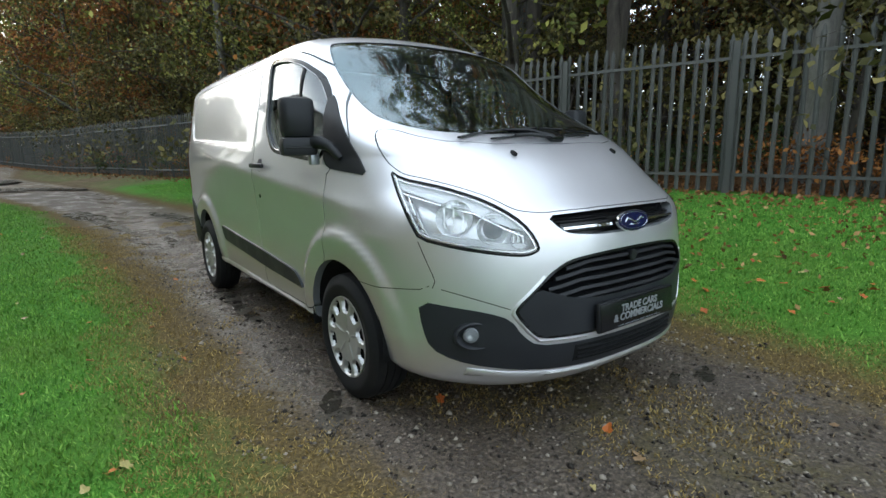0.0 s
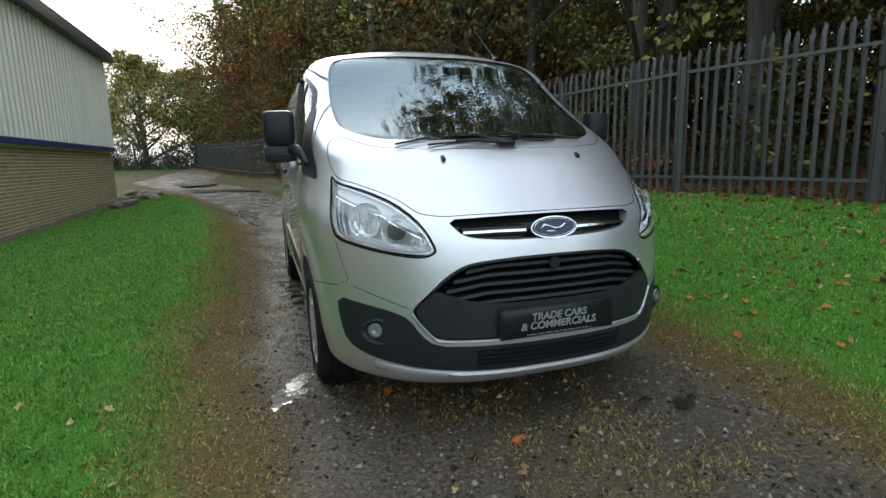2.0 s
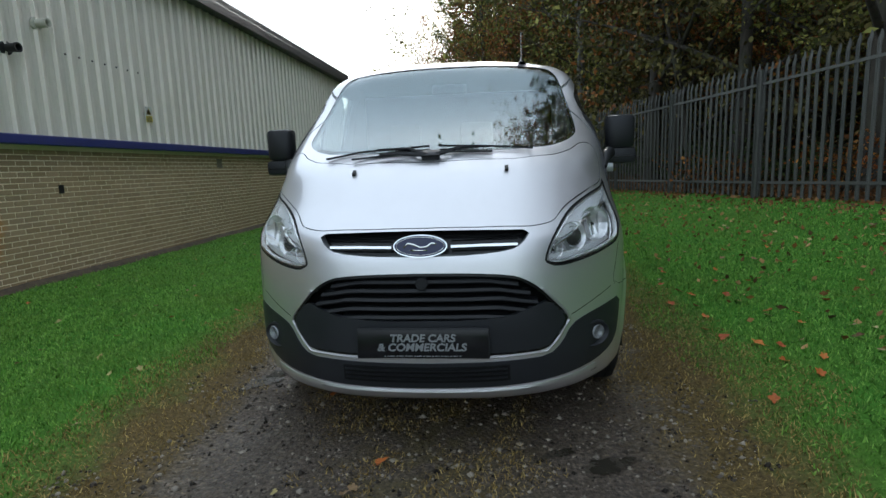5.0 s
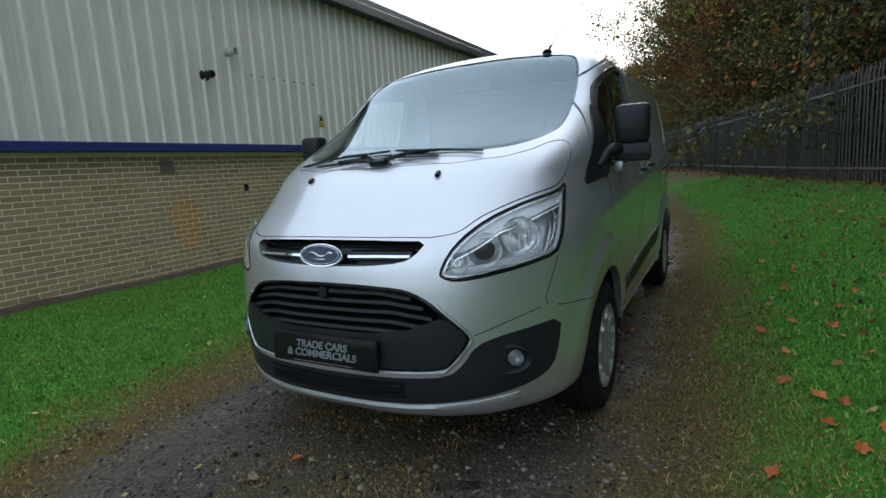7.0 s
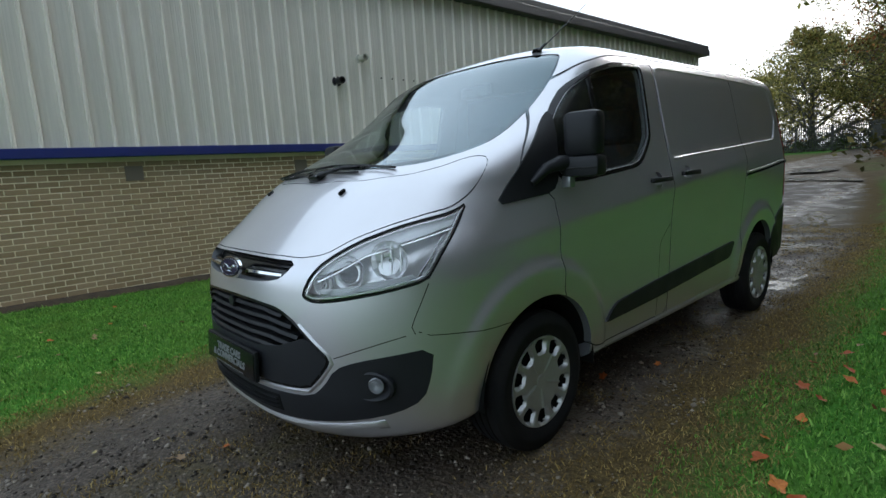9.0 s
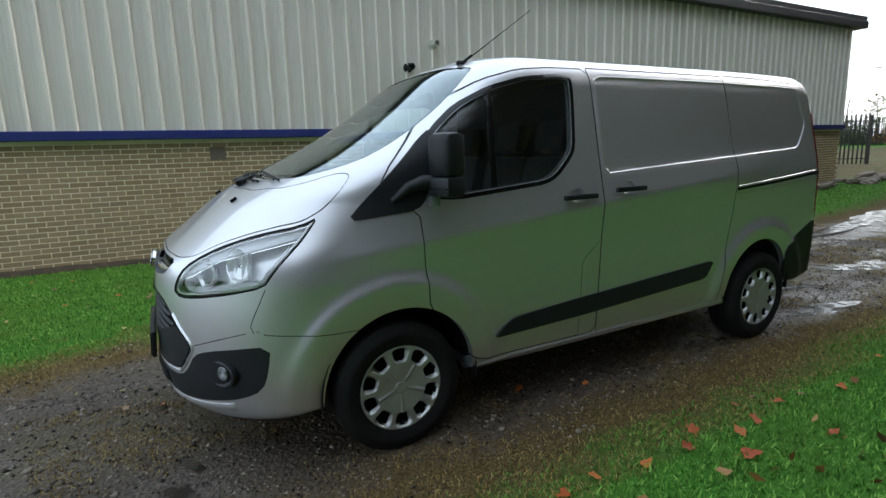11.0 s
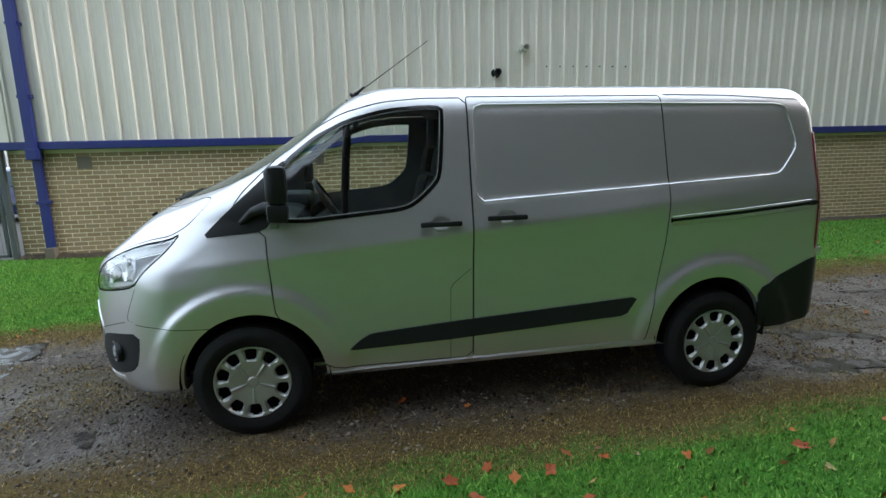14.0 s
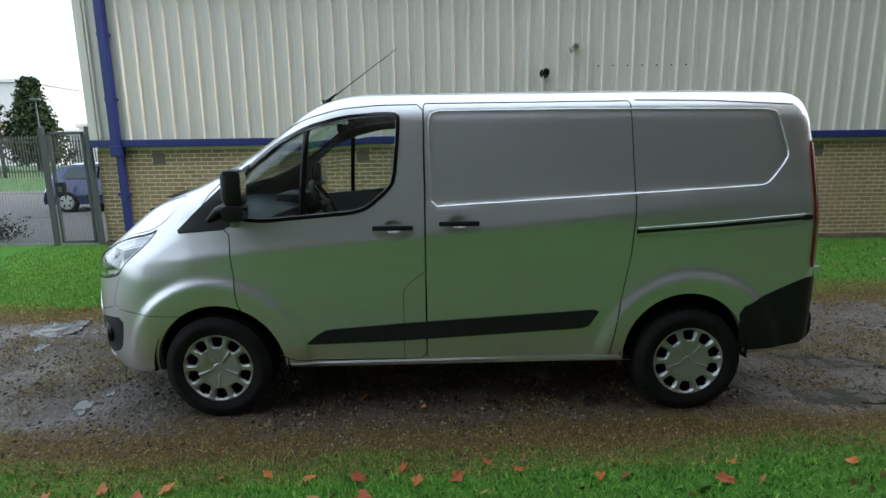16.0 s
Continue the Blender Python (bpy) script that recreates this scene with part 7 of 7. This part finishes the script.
def blades(name, seed, x, y, tall, wide, material, label, flat=0.0):
    rng = np.random.RandomState(seed)
    n = len(x)
    z = ground_z(x, y)
    a = rng.uniform(0, 6.283, n)
    h, w = tall * rng.uniform(0.5, 1.4, n), wide * rng.uniform(0.7, 1.3, n)
    lean = rng.uniform(0.2, 1.3, n) + flat
    b = a + rng.uniform(-1.2, 1.2, n) + 1.57
    side = np.stack([np.cos(a) * w, np.sin(a) * w, 0 * w], 1)
    up = np.stack([np.cos(b) * np.sin(lean) * h, np.sin(b) * np.sin(lean) * h, np.cos(lean) * h + 0.003], 1)
    base = np.stack([x, y, z - 0.003], 1)
    mid = base + up * 0.55 + np.array([0, 0, 1.0]) * (0.12 * h)[:, None]
    v = np.stack([base - side, base + side, mid + side * 0.7, base + up, mid - side * 0.7], 1).reshape(-1, 3)
    i = np.arange(n)[:, None] * 5
    t = np.concatenate([i + np.array([[0, 1, 2]]), i + np.array([[0, 2, 4]]), i + np.array([[4, 2, 3]])], 1).reshape(-1, 3)
    tagged(new(name, soup(name, v, t, material)), label, "grass", kind="stuff")


def off_track(x, y):
    return np.maximum(x - right_edge(y), left_edge(y) - x) + 0.5 * 0.5 * lump(x, y, 1.1, 8) + 0.1 * lump(x, y, 0.25, 9)


rng = np.random.RandomState(17)
lawn = lambda x, y: (off_track(x, y) > 0.12 + 0.5 * rng.rand(len(x)) ** 1.5) & (x > WALL_X + 0.12) & ((x - 6.1) + 0.2409 * y < 0.15)
near_right = lambda x, y: lawn(x, y) & (rng.rand(len(x)) < np.exp(-(np.hypot(x - 2.4, (y - 1.0) * 0.8) / 3.0) ** 2))
near_left = lambda x, y: lawn(x, y) & (rng.rand(len(x)) < np.exp(-(np.maximum(np.hypot(x + 2.6, (y + 0.5) * 0.8) - 1.2, 0) / 2.6) ** 2))
x1, y1 = scatter(rng, 520000, 1.2, 6.6, -5.0, 9.0, near_right)
x2, y2 = scatter(rng, 420000, -5.9, -1.1, -5.0, 10.0, near_left)
x3, y3 = scatter(rng, 110000, 0.2, 6.6, -6.0, 18.0, lawn)
x4, y4 = scatter(rng, 110000, -5.9, -1.0, -6.0, 20.0, lawn)
blades("lawn_grass", 1, np.concatenate([x1, x2]), np.concatenate([y1, y2]), 0.022, 0.0024, GRASS, "short green mown grass on the verges")
blades("rough_grass", 2, np.concatenate([x3, x4]), np.concatenate([y3, y4]), 0.035, 0.0045, GRASS, "green grass farther along the verges")
edge = lambda x, y: (off_track(x, y) < 0.45) & ((off_track(x, y) > -0.42 + 0.5 * rng.rand(len(x))) | (lump(x, y, 0.9, 12) + 0.6 * lump(x, y, 0.3, 13) + 0.5 * np.exp(-(x / 0.4) ** 2) - 0.3 * np.exp(-((np.abs(x) - 0.95) / 0.25) ** 2) > 0.2 + 0.4 * rng.rand(len(x))))
x5, y5 = scatter(rng, 330000, -2.4, 2.4, -4.5, 9.0, edge)
blades("dead_grass", 3, x5, y5, 0.024, 0.0024, MOSS, "brown dead grass and moss along the track edges", 0.35)

NEEDLE = mat_leaf("pale_dead_pine_needles", (0.12, 0.08, 0.035), (0.3, 0.22, 0.11), (0.5, 0.4, 0.22), 0.7)
x6, y6 = scatter(rng, 36000, -2.2, 2.3, -4.0, 5.0, lambda x, y: (np.abs(off_track(x, y) + 0.45) < 0.85) & (lump(x, y, 1.3, 61) + 0.5 * np.exp(-(x / 0.5) ** 2) > 0.9 * rng.rand(len(x)) - 0.35))
blades("pine_needles", 4, x6, y6, 0.034, 0.0011, NEEDLE, "pale dead pine needles strewn over the track", 1.0)

# grit and clods on the track
rng = np.random.RandomState(23)
gx2, gy2 = scatter(rng, 44000, -1.8, 1.6, -4.5, 8.0, lambda x, y: off_track(x, y) < -0.12 + 0.3 * lump(x, y, 0.7, 31))
size = 0.0038 + 0.009 * rng.rand(len(gx2)) ** 3 + 0.012 * rng.rand(len(gx2)) ** 14
oct_ = np.array([(1, 0, 0), (-1, 0, 0), (0, 1, 0), (0, -1, 0), (0, 0, 0.8), (0, 0, -0.8)], float)
octf = np.array([(0, 2, 4), (2, 1, 4), (1, 3, 4), (3, 0, 4), (2, 0, 5), (1, 2, 5), (3, 1, 5), (0, 3, 5)])
pts = np.stack([gx2, gy2, ground_z(gx2, gy2)], 1)
v = (oct_[None] * rng.uniform(0.6, 1.4, (len(pts), 6, 1)) * size[:, None, None] + pts[:, None]).reshape(-1, 3)
t = (octf[None] + np.arange(len(pts))[:, None, None] * 6).reshape(-1, 3)
GRIT = mat_leaf("wet_track_grit", (0.01, 0.008, 0.006), (0.055, 0.044, 0.035), (0.3, 0.26, 0.21), 0.4)
tagged(new("track_grit", soup("track_grit", v, t, GRIT)), "small wet stones and grit on the track", "gravel", kind="stuff")


# bare damp soil along the foot of the brick wall
SOIL = Mat("damp_bare_soil", (0.04, 0.03, 0.02), 0.95)
SOIL.put("Base Color", SOIL.ramp(SOIL.noise(9, 6, 0.7, at=SOIL.world_pos()), [(0.3, (0.018, 0.013, 0.008)), (0.7, (0.075, 0.055, 0.03))]))
SOIL.bump(SOIL.noise(40, 5, at=SOIL.world_pos()), 0.6, 0.01)
sy = np.arange(WALL_Y0, WALL_Y1, 0.09)
sx = WALL_X + 0.17 + 0.05 * np.array([noise.noise(Vector((v * 2.3, 0, 0))) for v in sy]) + 0.03 * np.array([noise.noise(Vector((v * 9.1, 4, 0))) for v in sy])
rows = [np.stack([x, sy, ground_z(x, sy) + h], 1) for x, h in ((np.full(len(sy), WALL_X - 0.002), 0.07), ((sx + WALL_X) / 2, 0.045), (sx, -0.012))]
k = len(sy)
soil = new("ground_soil_strip", mesh_from("ground_soil_strip", np.concatenate(rows), [(r * k + i, (r + 1) * k + i, (r + 1) * k + i + 1, r * k + i + 1) for r in range(2) for i in range(k - 1)], SOIL.mat, True))
tagged(soil, "dark damp soil along the foot of the brick wall", "ground", kind="structure")

# ---- fallen leaves ----
def leaf_mesh(seed, lobes):
    rng = random.Random(seed)
    n = 18
    rim = []
    for i in range(n):
        a = 2 * math.pi * i / n
        r = 0.5 * (1 + 0.28 * math.cos(lobes * a + 0.3) + rng.uniform(-0.08, 0.08))
        x, y = r * math.cos(a), 0.72 * r * math.sin(a)
        rim.append((x, y, 0.16 * x * x + 0.3 * abs(y) + rng.uniform(-0.03, 0.05)))
    verts = [(0, 0, 0.0)] + rim + [(-0.85, 0.02, 0.12), (-0.85, -0.02, 0.12)]
    faces = [(0, 1 + i, 1 + (i + 1) % n) for i in range(n)] + [(1 + n // 2, n + 1, n + 2)]
    return mesh_from("fallen_leaf", verts, faces)


def mat_fallen(name, a, b):
    m = Mat(name, a, 0.6)
    vein = m.noise(6, 5, 0.7)
    tone = m.mix(m.random(), a, b)
    m.put("Base Color", m.mix(m.ramp(vein, [(0.45, 0.0), (0.75, 0.5)]), tone, tuple(c * 0.4 for c in a)))
    return m.mat


FALLEN = {"orange": mat_fallen("orange_red_dead_leaf", (0.3, 0.055, 0.006), (0.45, 0.14, 0.014)), "brown": mat_fallen("brown_dead_leaf", (0.2, 0.1, 0.045), (0.3, 0.2, 0.1)), "yellow": mat_fallen("yellow_green_dead_leaf", (0.3, 0.25, 0.07), (0.42, 0.34, 0.15))}
LEAVES = {c: [leaf_mesh(70 + i, 3 + i) for i in range(3)] for c in FALLEN}
for c, meshes in LEAVES.items():
    for me in meshes:
        me.materials.append(FALLEN[c])
lr = random.Random(31)


def drop_leaf(x, y, size, color, where):
    ob = new("fallen_leaf", lr.choice(LEAVES[color]))
    ob.matrix_world = pose(x, y, gz(x, y) + 0.012 + 0.12 * size, lr.uniform(-25, 25), lr.uniform(-25, 25), lr.uniform(0, 360)) @ Matrix.Diagonal((size, size, size, 1))
    tagged(ob, f"curled {dict(orange='orange-red', brown='brown', yellow='pale yellow')[color]} dead leaf lying on the {where}", "leaf", "fallen leaves")


for x, y in ((2.2, 4.34), (2.4, 3.53), (1.82, 1.0), (1.76, 0.35), (1.88, 0.15), (1.88, -0.14), (1.96, 0.06), (1.84, 1.46), (1.81, 3.3), (1.8, 0.77), (1.88, 1.28), (2.06, 1.06), (1.95, -0.35), (2.05, -0.2), (1.72, 0.55), (1.78, 1.75), (1.9, 2.1), (2.15, 0.6), (2.2, 0.3), (2.3, -0.6), (2.5, -0.35), (2.75, 0.2), (2.6, 0.75), (1.7, 1.2), (2.0, 2.6), (3.1, 1.2), (2.9, 2.0), (1.66, -0.5), (2.25, -0.95), (2.1, -1.15), (2.4, -1.0), (2.55, -1.25), (2.35, -0.75), (2.15, 1.5), (2.3, 1.9), (3.3, 0.4), (3.4, -0.5), (3.0, -0.9), (2.85, -0.3), (2.05, 3.3), (2.7, 2.7), (2.2, 2.9)):
    drop_leaf(x, y, lr.uniform(0.05, 0.075), "orange", "grass bank")
for i in range(190):
    drop_leaf(lr.uniform(1.6, 6.2), lr.uniform(-2.2, 8.5), lr.uniform(0.035, 0.062), lr.choice(("orange", "brown", "brown", "yellow", "orange")), "grass bank")
for i in range(110):
    drop_leaf(lr.uniform(-5.2, -1.55), lr.uniform(-2.5, 9.0), lr.uniform(0.035, 0.06), lr.choice(("brown", "yellow", "brown", "orange")), "grass verge")
for i in range(44):
    drop_leaf(lr.uniform(-1.5, 1.35), lr.choice((lr.uniform(-3.5, -0.9), lr.uniform(3.6, 7.5), lr.uniform(-3, 4))), lr.uniform(0.03, 0.06), lr.choice(("brown", "brown", "orange", "yellow")), "wet track")

# leaf litter along the foot of the fence
rng = np.random.RandomState(41)
s_, d_ = rng.uniform(-12, 50, 9000), rng.normal(0.35, 0.5, 9000)
lx = FENCE_AT.x + FENCE_WAY.x * s_ + FENCE_WAY.y * d_
ly = FENCE_AT.y + FENCE_WAY.y * s_ - FENCE_WAY.x * d_
ends = [(Vector((a, b, c + 0.02)), 0.02) for a, b, c in zip(lx, ly, ground_z(lx, ly))]
lv, lt = leaves(42, ends, 1, 0.09)
tagged(new("leaf_litter", soup("leaf_litter", lv, lt, mat_leaf("rusty_leaf_litter", (0.07, 0.03, 0.012), (0.18, 0.075, 0.025), (0.3, 0.16, 0.07)))), "rusty leaf litter along the foot of the fence", "leaves", kind="stuff")

# small leaves strewn over the bank under the trees
rng = np.random.RandomState(47)
lx, ly = scatter(rng, 5200, 1.9, 6.4, -5.0, 16.0, lambda x, y: (off_track(x, y) > 0.5) & ((x - 6.1) + 0.2409 * y < 0.1) & (rng.rand(len(x)) < 0.25 + 0.2 * (x - 2.0)))
ends = [(Vector((a, b, c + 0.022)), 0.012) for a, b, c in zip(lx, ly, ground_z(lx, ly))]
lv, lt = leaves(48, ends, 1, 0.06)
tagged(new("strewn_leaves", soup("strewn_leaves", lv, lt, mat_leaf("mixed_brown_leaf_scraps", (0.06, 0.035, 0.015), (0.22, 0.1, 0.03), (0.4, 0.26, 0.11)))), "small brown and rusty leaves strewn over the grass bank", "leaves", kind="stuff")

# ---- bricks of the lower wall ----
BRICK_L, BRICK_H, JOINT = 0.212, 0.062, 0.013


def brick_mesh(length):
    bm = box_bm(-0.05, 0.0, 0.0, length, 0.0, BRICK_H)
    me = bpy.data.meshes.new("brick")
    front = [e for e in bm.edges if all(v.co.x > -0.001 for v in e.verts)]
    bmesh.ops.bevel(bm, geom=front, offset=0.0025, segments=1, affect="EDGES")
    bm.to_mesh(me)
    bm.free()
    me.materials.append(BRICK)
    return me


WHOLE, HALF = brick_mesh(BRICK_L), brick_mesh((BRICK_L - JOINT) / 2)
wv, wf = [], []
bd = {id(me): (np.array([v.co[:] for v in me.vertices]), [tuple(p.vertices) for p in me.polygons]) for me in (WHOLE, HALF)}
br, count = random.Random(77), 0
course = 0
z = -0.24
while z + BRICK_H < BAND_Z + 0.01:
    y = WALL_Y0
    first = True
    while y < WALL_Y1 - 0.1:
        me = HALF if first and course % 2 else WHOLE
        length = BRICK_L if me is WHOLE else (BRICK_L - JOINT) / 2
        m = Matrix.Translation((WALL_X + br.uniform(-0.0025, 0.0025), y, z)) @ Matrix.Rotation(radians(br.uniform(-0.25, 0.25)), 4, "X")
        if 2.9 < y < 5.4 and 0.35 < z < 1.65 and count < 300:
            part_mesh("brick", me, wall_back, m=m)
            count += 1
        else:
            pvv, pff = bd[id(me)]
            wf += [tuple(i + len(wv) for i in f) for f in pff]
            wv += [tuple(m @ Vector(v)) for v in pvv]
        y += length + JOINT
        first = False
    z += BRICK_H + JOINT
    course += 1
tagged(part_mesh("brickwork", mesh_from("brickwork", wv, wf, BRICK), wall_back, "buff stretcher bond brickwork"), kind="stuff")
